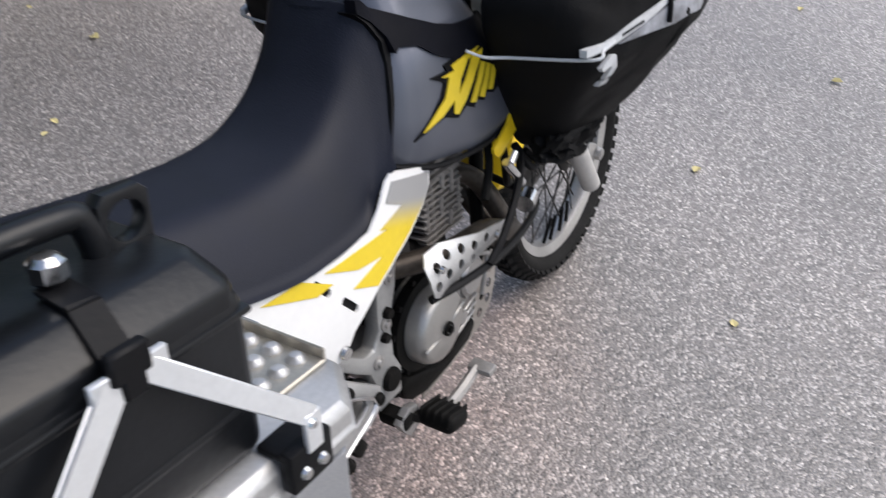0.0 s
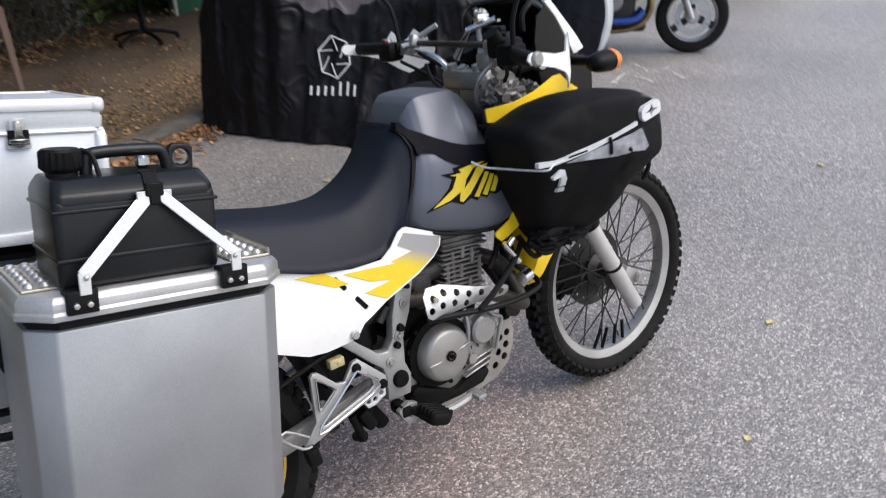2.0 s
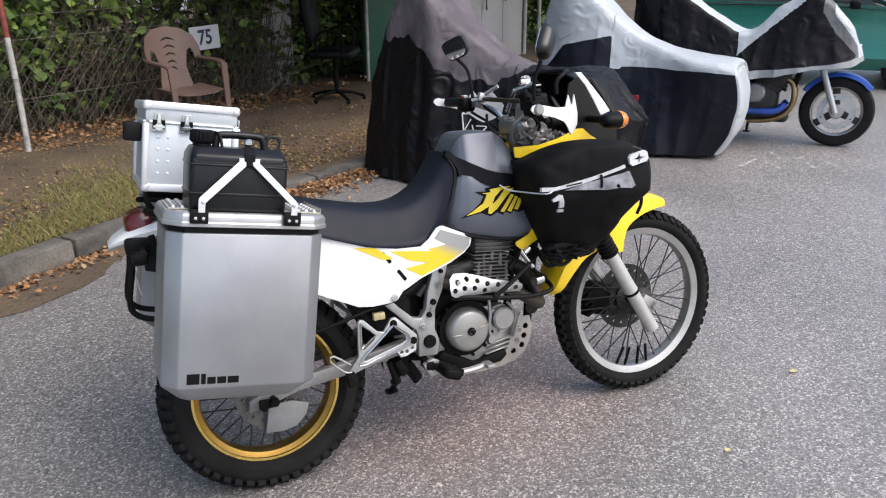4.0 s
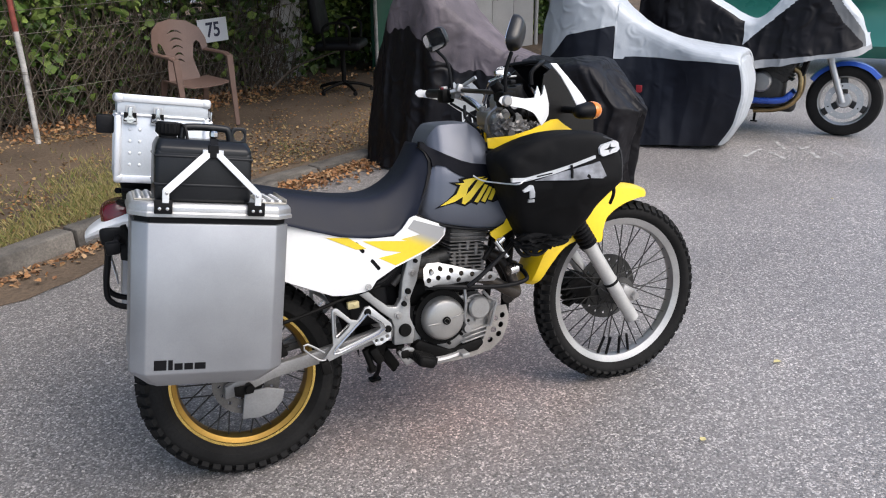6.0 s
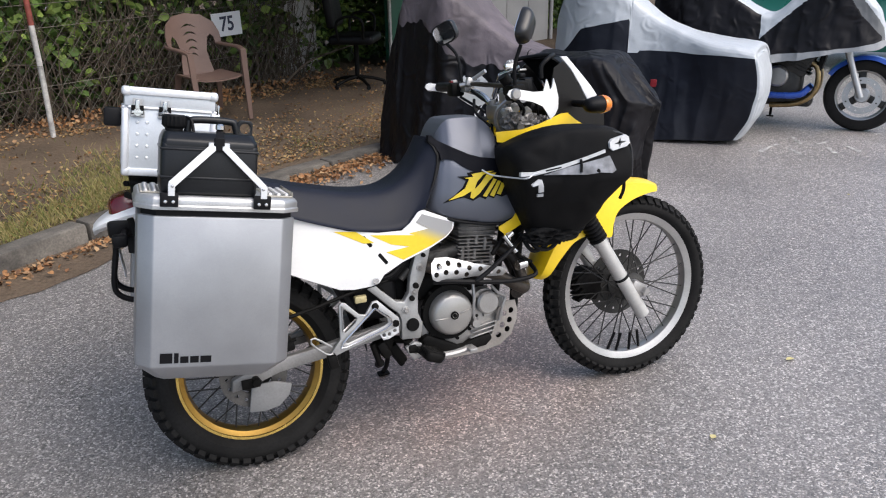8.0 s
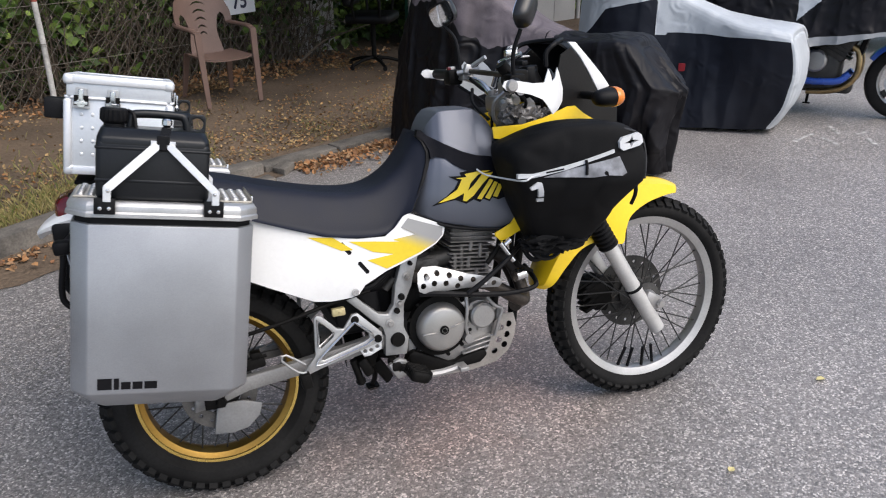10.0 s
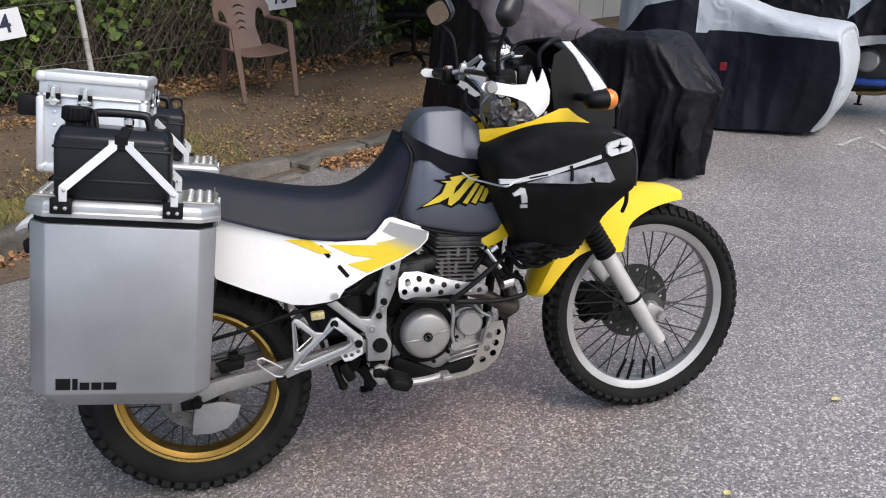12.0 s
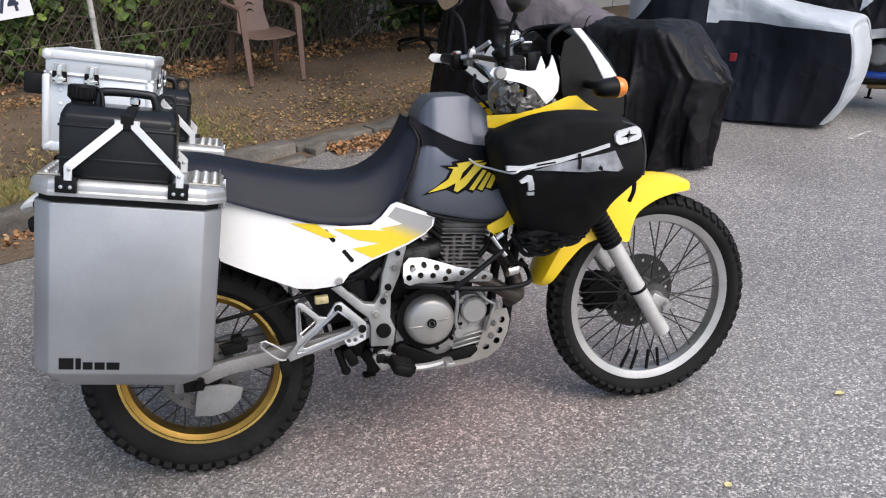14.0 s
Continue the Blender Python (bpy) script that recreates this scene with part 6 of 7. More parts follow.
        for j in range(m // 2 - 1):
            for k in range(16):
                f = bm.faces.new((sheet[j][k], sheet[j][k + 1], sheet[j + 1][k + 1], sheet[j + 1][k]))
                if split:
                    f.material_index = split(u, 1 - (j + 0.5) / (m // 2), f.calc_center_median().z)
        f = bm.faces.new(sheet[-1] + [line[m // 2]])
        if split:
            f.material_index = split(u, 0.0, top)
    bmesh.ops.recalc_face_normals(bm, faces=bm.faces)
    tree = BVHTree.FromBMesh(bm)
    cov = thing("motorcycle_cover", Matrix.Identity(4), label, "motorcycle cover", "covered motorcycles in the row")
    for k, m_ in enumerate(tint):
        piece = bm.copy()
        bmesh.ops.delete(piece, geom=[f for f in piece.faces if f.material_index != k], context="FACES")
        for f in piece.faces:
            f.material_index = 0
        part(names[k], piece, m_, cov, smooth=70)
    bm.free()
    return cov, tree


def faded_edge(u):
    """Height of the bleached cloth's lower edge."""
    return between(u, (0.38, 0.5, 0.62, 0.7, 0.8, 0.9), (0.86, 0.73, 0.78, 0.88, 1.04, 1.0)) + 0.05 * noise.noise(Vector((u * 16, 0, 2))) + 0.025 * noise.noise(Vector((u * 45, 0, 5)))


def second_seam(u):
    """Height at which the silver cloth is sewn to the navy."""
    return between(u, (0.545, 0.55, 0.598, 0.602, 0.69, 0.84, 0.91, 0.98), (0.7, 0.68, 0.68, 0.945, 0.91, 0.85, 0.71, 0.6))


def third_hem(u):
    """Height of the hem's upper edge."""
    return between(u, (0.03, 0.13, 0.31, 0.5), (0.77, 0.71, 0.66, 0.63))


def faded_part(u, v, z):
    """1 where the sun has bleached the top, with a ragged streaky edge."""
    return 1 if 0.38 < u < 0.92 and z > faded_edge(u) else 0


def second_panels(u, v, z):
    """0 navy side, 1 silver top, ridge and tail."""
    if u < 0.012 or u > 0.97:
        return 1
    return 0 if z < second_seam(u) else 1


PLEATS = [(0.05, 0.02, 0.025, 0.02), (0.19, 0.05, 0.03, 0.022), (0.24, -0.04, 0.02, 0.012), (0.45, -0.02, 0.025, 0.03), (0.66, 0.04, 0.025, 0.03)]
cover_one, cover_tree = cover((2.98, 2.02), (1.72, 3.62), [(0.0, 0.79, 0.12, 0.07, 0.02), (0.025, 0.835, 0.2, 0.13, 0.02), (0.08, 0.855, 0.25, 0.2, 0.02), (0.2, 0.86, 0.26, 0.29, 0.02), (0.34, 0.84, 0.2, 0.41, 0.02), (0.48, 0.92, 0.18, 0.46, 0.02), (0.6, 1.1, 0.2, 0.45, 0.02), (0.7, 1.3, 0.3, 0.4, 0.02), (0.8, 1.42, 0.2, 0.38, 0.02), (0.9, 1.2, 0.14, 0.33, 0.02), (0.96, 0.92, 0.12, 0.28, 0.02), (1.0, 0.7, 0.1, 0.22, 0.02)],
                  [COVERDARK, COVERFADE], ["black_cloth", "faded_top_cloth"], "black rain cover, faded on top, over a motorcycle with a box", 0.05, faded_part, 1, pleats=PLEATS, calm=0.6, seam=faded_edge, end_folds=0.07, tail=lambda f: 0.24 * max(0.0, 1 - f / 0.3) ** 0.8 - 0.03 * math.sin(min(1, f / 0.6) * math.pi) + 0.07 * f)
cover_two, second_tree = cover((4.42, 2.66), (3.4, 3.97), [(0.0, 0.72, 0.26, 0.16, 0.04), (0.02, 0.77, 0.3, 0.22, 0.04), (0.18, 0.8, 0.3, 0.28, 0.03), (0.34, 0.86, 0.2, 0.36, 0.03), (0.5, 0.98, 0.16, 0.38, 0.03), (0.68, 1.22, 0.22, 0.38, 0.03), (0.82, 1.42, 0.22, 0.36, 0.03), (0.92, 1.3, 0.16, 0.3, 0.03), (1.0, 0.95, 0.1, 0.22, 0.03)],
                  [COVERNAVY, COVERSILVER], ["navy_side_cloth", "silver_top_cloth"], "navy and silver rain cover over a motorcycle", 0.018, second_panels, 2, 0.1, calm=0.4, seam=second_seam)


def third_panels(u, v, z):
    """0 black side, 1 silver ridge and nose, 2 grey panel behind the nose, 3 hem."""
    if z < third_hem(u):
        return 3
    if u < between(z, (0.86, 1.11), (0.013, 0.12)):
        return 1
    if u < between(z, (0.795, 0.94, 1.11), (0.029, 0.106, 0.164)):
        return 2
    if u < 0.5:
        return 1 if z > 0.8 + 1.77 * (0.47 - u) else 0
    return 1 if abs(v) < 0.2 else 0


cover_three, _ = cover((5.53, 2.51), (4.35, 3.92), [(0.0, 0.86, 0.1, 0.14, 0.74), (0.06, 1.06, 0.16, 0.24, 0.7), (0.2, 1.27, 0.18, 0.3, 0.66), (0.33, 1.16, 0.17, 0.32, 0.6), (0.46, 0.95, 0.2, 0.33, 0.56), (0.6, 1.05, 0.2, 0.33, 0.5), (0.85, 1.32, 0.18, 0.3, 0.42), (1.0, 1.3, 0.1, 0.2, 0.4)],
                    [COVERDARK, COVERSILVER, COVERGREY, COVERHEM], ["black_cloth", "silver_ridge_cloth", "grey_panel_cloth", "grey_hem_cloth"], "black and silver cover pulled over a blue motorcycle", 0.03, third_panels, 3, 0.0, calm=0.7, seam=third_hem)

tag_out = Vector((-0.789, -0.614, 0))
tag_at = second_tree.ray_cast(Vector((3.721, 3.070, 0.452)) + tag_out * 0.6, -tag_out)[0] or Vector((3.721, 3.070, 0.452))
tag = box((0.05, 0.006, 0.06), (0, 0, 0), 0.002, 1)
tag.transform(Matrix.Translation(tag_at + tag_out * 0.004) @ Matrix.Rotation(math.atan2(tag_out.x, -tag_out.y), 4, "Z"))
part("sewn_tag", tag, REDCLOTH, cover_two, "small red tag sewn to the flank")

# maker's emblem on the first cover, as plain bars: a ring of short strokes over a row of upright bars
mark = tagged(new("cover_print"), "grey printed emblem bars on the black cover", "print")
ax = Vector((1.26, -1.6, 0)).normalized()


def on_cover(s, z):
    """A spot on the road-side flank of the first cover, s metres from its tail end."""
    p = Vector((2.98, 2.02, z)) - ax * s
    out = Vector((-ax.y, ax.x, 0)) * -1
    hit = cover_tree.ray_cast(p + out * 1.5, -out)[0]
    return (hit + out * 0.004) if hit else p + out * 0.36


def stroke(a, b, r=0.005):
    part("print_bar", tube([on_cover(*a), on_cover((a[0] + b[0]) / 2, (a[1] + b[1]) / 2), on_cover(*b)], r, 5, 2), REFLECT, mark)


for k in range(6):
    a0, a1 = math.pi / 3 * k + 0.3, math.pi / 3 * (k + 1) + 0.3
    stroke((1.08 + 0.1 * math.cos(a0), 0.5 + 0.12 * math.sin(a0)), (1.08 + 0.1 * math.cos(a1), 0.5 + 0.12 * math.sin(a1)))
    stroke((1.08 + 0.1 * math.cos(a0), 0.5 + 0.12 * math.sin(a0)), (1.08 + 0.035 * math.cos(a0 + 0.8), 0.5 + 0.042 * math.sin(a0 + 0.8)), 0.004)
for k, hgt in enumerate((0.05, 0.05, 0.05, 0.05, 0.075, 0.075, 0.06)):
    stroke((1.22 - 0.045 * k, 0.29), (1.22 - 0.045 * k, 0.29 + hgt), 0.008)

# ---- the blue motorcycle under the third cover ----
road_bike = thing("road_motorcycle", pose(5.47, 2.57, 0, -6, 0, math.degrees(math.atan2(-0.76, 0.64))), "blue road motorcycle under a rain cover, seen below its hem", "motorcycle")
WX = 0.0
rim3 = part("front_wheel", lathe([(0.2, -0.045), (0.21, -0.048), (0.21, 0.048), (0.2, 0.045), (0.185, 0.0)], 40, (WX, 0, 0.295)), CAST, road_bike, "silver cast front wheel")
part("tyre", lathe([(0.205, -0.05), (0.25, -0.062), (0.28, -0.05), (0.296, 0.0), (0.28, 0.05), (0.25, 0.062), (0.205, 0.05)], 48, (WX, 0, 0.295)), RUBBER, rim3)
part("brake_disc", moved(plate(circle(0, 0, 0.15, 40), -0.075, 0.004, holes=[circle(0, 0, 0.1, 24)] + [circle(0.126 * math.cos(a), 0.126 * math.sin(a), 0.007, 8) for a in (2 * math.pi * k / 14 for k in range(14))]), pose(WX, 0, 0.295)), SILVER, rim3, "drilled brake disc")
for k in range(3):
    a = 2 * math.pi * k / 3 + 0.4
    part("wheel_spoke", moved(box((0.2, 0.03, 0.06), (0.1, 0, 0), 0.01), pose(WX, 0, 0.295) @ Matrix.Rotation(a, 4, "Y")), DARKCAST, rim3)
part("hub", lathe([(0.0, -0.08), (0.05, -0.08), (0.06, -0.06), (0.06, 0.06), (0.0, 0.08)], 24, (WX, 0, 0.295), closed=False), SILVER, rim3)
for s in (-1, 1):
    part("fork_leg", rod((WX - 0.01, 0.1 * s, 0.28), (WX - 0.17, 0.1 * s, 0.68), 0.026, 14), SILVER, road_bike, "silver fork leg")
part("front_mudguard", loft([[(WX + r * math.cos(radians(a)), y, 0.295 + r * math.sin(radians(a))) for y, r in ((-0.07, 0.29), (-0.06, 0.325), (0, 0.335), (0.06, 0.325), (0.07, 0.29), (0, 0.325))] for a in (40, 60, 85, 110, 135, 150)], 3, 1), BLUE, road_bike, "blue front mudguard")
part("engine", merge(box((0.5, 0.36, 0.3), (-0.72, 0, 0.38), 0.05, 3), box((0.26, 0.38, 0.3), (-0.52, 0, 0.6), 0.03, 2, (0, 25, 0)), *[rod((-0.66, 0.05 + 0.15 * s, 0.38), (-0.66, 0.06 + 0.17 * s, 0.38), 0.1, 20) for s in (-1, 1)]), DARKCAST, road_bike, "grey engine")
for k in range(6):
    part("cooling_fin", box((0.28, 0.4, 0.008), (-0.54, 0, 0.5 + 0.03 * k), 0.002, 1, (0, 25, 0)), DARKCAST, road_bike)
for s in (-1, 1):
    part("frame_rail", tube([(-0.3, 0.2 * s, 0.74), (-0.6, 0.22 * s, 0.7), (-0.88, 0.22 * s, 0.52), (-0.98, 0.2 * s, 0.4)], 0.03, 10), BLUE, road_bike, "blue frame rail")
for s in (-1, 1):
    part("lower_rail", tube([(-0.4, 0.19 * s, 0.34), (-0.5, 0.2 * s, 0.27), (-0.85, 0.2 * s, 0.27), (-1.0, 0.19 * s, 0.36)], 0.028, 10), BLUE, road_bike, "blue lower frame rail")
    part("engine_cover", lathe([(0.0, -0.02), (0.07, -0.018), (0.085, -0.004), (0.09, 0.03)] if s < 0 else [(0.0, 0.02), (0.07, 0.018), (0.085, 0.004), (0.09, -0.03)], 24, (-0.66, 0.21 * s, 0.42), closed=False), CAST, road_bike, "round alloy engine cover")
part("radiator", box((0.04, 0.34, 0.26), (-0.33, 0, 0.6), 0.008, 2, (0, 12, 0)), GRIME, road_bike, "black radiator")
part("belly_pan", box((0.5, 0.2, 0.12), (-0.62, 0, 0.23), 0.04, 3), DARKCAST, road_bike, "dark sump")
for k in range(4):
    y = -0.15 + 0.1 * k
    part("exhaust_header", tube([(-0.42, y, 0.55), (-0.36, y, 0.5), (-0.345, y, 0.36), (-0.4, y * 0.85, 0.25), (-0.52, y * 0.7, 0.19), (-0.7, y * 0.6, 0.17)], 0.024, 10), BRONZE, road_bike, "golden heat-stained header pipe")
rw = part("rear_wheel", lathe([(0.2, -0.06), (0.22, -0.06), (0.25, -0.08), (0.285, -0.06), (0.296, 0), (0.285, 0.06), (0.25, 0.08), (0.22, 0.06), (0.2, 0.06)], 40, (-1.42, 0, 0.296)), RUBBER, road_bike)
part("side_stand", merge(tube([(-0.7, 0.15, 0.25), (-0.72, 0.3, 0.05)], 0.012, 8, 1), box((0.06, 0.04, 0.012), (-0.72, 0.31, 0.036), 0.003)), GRIME, road_bike)

# ---- teal car beyond the row ----
car = thing("car", pose(8.43, 5.67, 0, 0, 0, math.degrees(math.atan2(-0.77, 0.64))), "teal parked car with dark windows", "car")


def car_ring(x, half, z0, z1, zr, hr):
    """Half width at the waist, sill, waistline, roof height, half width of the roof."""
    return [(x, -half, z0), (x, -half - 0.02, (z0 + z1) / 2), (x, -half, z1), (x, -hr, zr), (x, hr, zr), (x, half, z1), (x, half + 0.02, (z0 + z1) / 2), (x, half, z0)]


part("body", loft([car_ring(*r) for r in ((-2.0, 0.7, 0.4, 0.75, 0.85, 0.6), (-1.9, 0.78, 0.25, 0.88, 1.0, 0.62), (-1.2, 0.82, 0.22, 0.92, 1.0, 0.66), (0.0, 0.83, 0.22, 0.92, 0.98, 0.7), (1.0, 0.82, 0.22, 0.9, 0.95, 0.7), (1.9, 0.78, 0.25, 0.78, 0.82, 0.65), (2.05, 0.68, 0.35, 0.62, 0.66, 0.55))], 4, 2), CARPAINT, car, "teal painted bodywork")
part("cabin", loft([car_ring(*r) for r in ((-1.75, 0.7, 0.9, 0.95, 0.98, 0.6), (-1.3, 0.74, 0.9, 1.1, 1.38, 0.58), (-0.4, 0.75, 0.9, 1.12, 1.45, 0.58), (0.3, 0.75, 0.9, 1.1, 1.38, 0.58), (1.0, 0.73, 0.9, 0.93, 0.96, 0.62))], 4, 2), GLASS, car, "dark window glass")
for x in (-1.25, 1.3):
    for s in (-1, 1):
        w3 = part("car_wheel", lathe([(0.0, -0.1), (0.19, -0.1), (0.2, -0.11), (0.29, -0.1), (0.31, -0.06), (0.31, 0.08), (0.0, 0.08)], 32, (x, 0.76 * s, 0.31), closed=False), RUBBER, car)
        part("rim", merge(lathe([(0.0, -0.012), (0.04, -0.014), (0.05, -0.004), (0.0, 0.0)], 20, (x, 0.76 * s + 0.105 * s, 0.31), closed=False), lathe([(0.17, -0.008), (0.19, -0.012), (0.195, 0.0), (0.17, 0.004)], 32, (x, 0.76 * s + 0.105 * s, 0.31)), *[moved(box((0.14, 0.012, 0.035), (0.11, 0, 0), 0.004), pose(x, 0.76 * s + 0.105 * s, 0.31) @ Matrix.Rotation(2 * math.pi * k / 5, 4, "Y")) for k in range(5)]), SILVER, w3, "silver alloy rim")
        part("wheel_arch", lathe([(0.0, -0.02), (0.37, -0.02), (0.38, 0.02), (0.0, 0.02)], 32, (x, 0.835 * s, 0.33), closed=False), BLACK, car)
part("door_mirror", box((0.12, 0.16, 0.1), (0.55, -0.95, 0.98), 0.03, 3), BLACK, car)

# ---- fence, posts and signs ----
F0, FD2 = Vector((-1.1, 5.2, 0)), Vector((0.9, 0.436, 0))
FU, FN = FD2.normalized(), Vector((-0.436, 0.9, 0)).normalized()
FYAW = math.degrees(math.atan2(0.436, 0.9))


def along_fence(s, off, z):
    p = F0 + FU * s + FN * off
    return Vector((p.x, p.y, z))


fence = thing("chain_link_fence", Matrix.Identity(4), "rusty chain-link fence with tension wires, overgrown", "fence")
S0, S1, FH = -2.6, 3.4, 1.0


def mesh_wires():
    """Crossing diagonal wires."""
    bm = bmesh.new()
    step, h = 0.1, FH - 0.1
    blocks = []
    n = int((S1 - S0 + h) / step)
    for i in range(n):
        for dirn in (1, -1):
            s0 = S0 - h + i * step if dirn > 0 else S0 + i * step
            pts = []
            for k in range(7):
                f = k / 6
                s = s0 + dirn * h * f * 0.8
                if S0 <= s <= S1:
                    q = along_fence(s, 0.02 * noise.noise(Vector((s * 1.5, f * 2, 0))) + (0.002 * dirn), 0.1 + h * f + 0.01 * noise.noise(Vector((s * 2, f * 3, 4))))
                    pts.append(q)
            if len(pts) > 1:
                blocks.append(tube(pts, 0.0023, 4, 1))
    bm.free()
    return merge(*blocks)


w_ob = part("wire_mesh", mesh_wires(), WIRE, fence, smooth=0)
w_ob["kind"] = "stuff"
for z in (0.93, 1.12, 0.45):
    part("tension_wire", tube([along_fence(S0, -0.01, z - 0.05), along_fence(1.0, -0.01, z + 0.0), along_fence(S1, -0.01, z + 0.06)], 0.003, 5), WIRE, fence)
post = thing("marker_post", pose(-0.81, 4.93, 0.1), "chipped white steel post with a red top", "post")
part("white_shaft", tube([(0, 0, -0.05), (0.004, 0, 0.5), (-0.002, 0, 0.88)], 0.022, 14), POSTWHITE, post)
part("red_band", rod((-0.002, 0, 0.88), (-0.006, 0, 1.6), 0.0222, 14), POSTRED, post, "chipped red paint")
part("wire_wrap", merge(*[moved(lathe([(0.024, -0.002), (0.027, 0.0), (0.024, 0.002)], 16), pose(0, 0, 0.55 + 0.012 * k, 82, 5, 0)) for k in range(2)], tube([(0.03, 0, 0.56), (-0.1, 0.15, 0.56), (-0.22, 0.2, 0.57)], 0.003, 5)), WIRE, post)
for s in (4.42,):
    part("end_post", rod(along_fence(s, 0, -0.05), along_fence(s, 0, 1.7), 0.022, 10), POSTWHITE, fence, "thin pale post")


def number_sign(s, z, text, w, h, tilt):
    """A white plate with two navy figures, wired to the fence."""
    p = along_fence(s, -0.05, z)
    sign = thing("number_sign", Matrix.Translation(p) @ pose(0, 0, 0, 0, tilt, FYAW), "white bay plate with the navy figures " + text, "sign", "bay plates on the fence")
    part("plate", box((w, 0.004, h), (0, 0, 0), 0.001, 1), SIGNWHITE, sign)
    cu = bpy.data.curves.new("figures", "FONT")
    cu.body, cu.size, cu.align_x, cu.align_y, cu.extrude, cu.offset = text, h * 0.86, "CENTER", "CENTER", 0.001, 0.004
    fo = bpy.data.objects.new("figures", cu)
    me = bpy.data.meshes.new_from_object(fo)
    me.transform(pose(0, -0.004, 0, 90, 0, 0) @ Matrix.Diagonal((0.85, 1, 1, 1)))
    me.materials.append(SIGNINK)
    ob = new("figures", me)
    ob.parent = sign
    for x in (-w / 2 + 0.02, w / 2 - 0.02):
        part("wire_tie", tube([(x, -0.004, h / 2 - 0.015), (x, 0.02, h / 2 - 0.01), (x, 0.05, h / 2 - 0.03)], 0.0015, 4), WIRE, sign)
    return sign


number_sign(2.125, 0.8, "75", 0.335, 0.225, -2)
number_sign(-0.37, 0.785, "74", 0.335, 0.225, -5)

# ---- gate panels behind the covered motorcycles ----
gate = tagged(new("wall_panels"), "green sheet gate beside a pale panel", "wall", kind="structure")
for k in range(5):
    s = 4.6 + 0.33 * k
    part("green_sheet", moved(box((0.325, 0.03, 2.1), (0, 0, 1.05), 0.006), Matrix.Translation(along_fence(s, 0.05 + 0.008 * (k % 2), 0)) @ pose(0, 0, 0, 0, 0, FYAW)), GREENPAINT, gate, "dark green painted sheet")
part("gate_edge", moved(box((0.03, 0.05, 2.15), (0, 0, 1.07), 0.004), Matrix.Translation(along_fence(4.42, 0.05, 0)) @ pose(0, 0, 0, 0, 0, FYAW)), GREENPAINT, gate)
for k in range(3):
    part("pale_sheet", moved(box((0.5, 0.03, 2.1), (0, 0, 1.05), 0.006), Matrix.Translation(along_fence(6.5 + 0.51 * k, 0.05, 0)) @ pose(0, 0, 0, 0, 0, FYAW)), PALEPANEL, gate, "grey-white panel")
part("panel_post", rod(along_fence(7.82, 0.02, 0), along_fence(7.82, 0.02, 2.15), 0.03, 10), PALEPANEL, gate)
part("pale_post", rod(along_fence(8.25, 0.05, 0), along_fence(8.25, 0.05, 2.15), 0.03, 10), POSTWHITE, gate)
for k, (a, b) in enumerate((((6.45, 1.9), (6.8, 0.8)), ((6.9, 1.9), (7.05, 1.3)), ((7.3, 1.8), (7.25, 0.9)))):
    part("hanging_cable", tube([along_fence(a[0], -0.02, a[1]), along_fence((a[0] + b[0]) / 2 + 0.08, -0.03, (a[1] + b[1]) / 2), along_fence(b[0], -0.02, b[1])], 0.009, 6), BLACK, gate, "dark hanging cable")


# ---- pale wall behind the hedge ----
glimpse = solid("wall_behind_hedge", moved(box((0.9, 0.06, 1.4), (0, 0, 0.7), 0.01), Matrix.Translation(along_fence(3.3, 0.6, 0)) @ pose(0, 0, 0, 0, 0, FYAW)), PALEPANEL, "pale rendered wall glimpsed through the hedge", "wall", "structure")

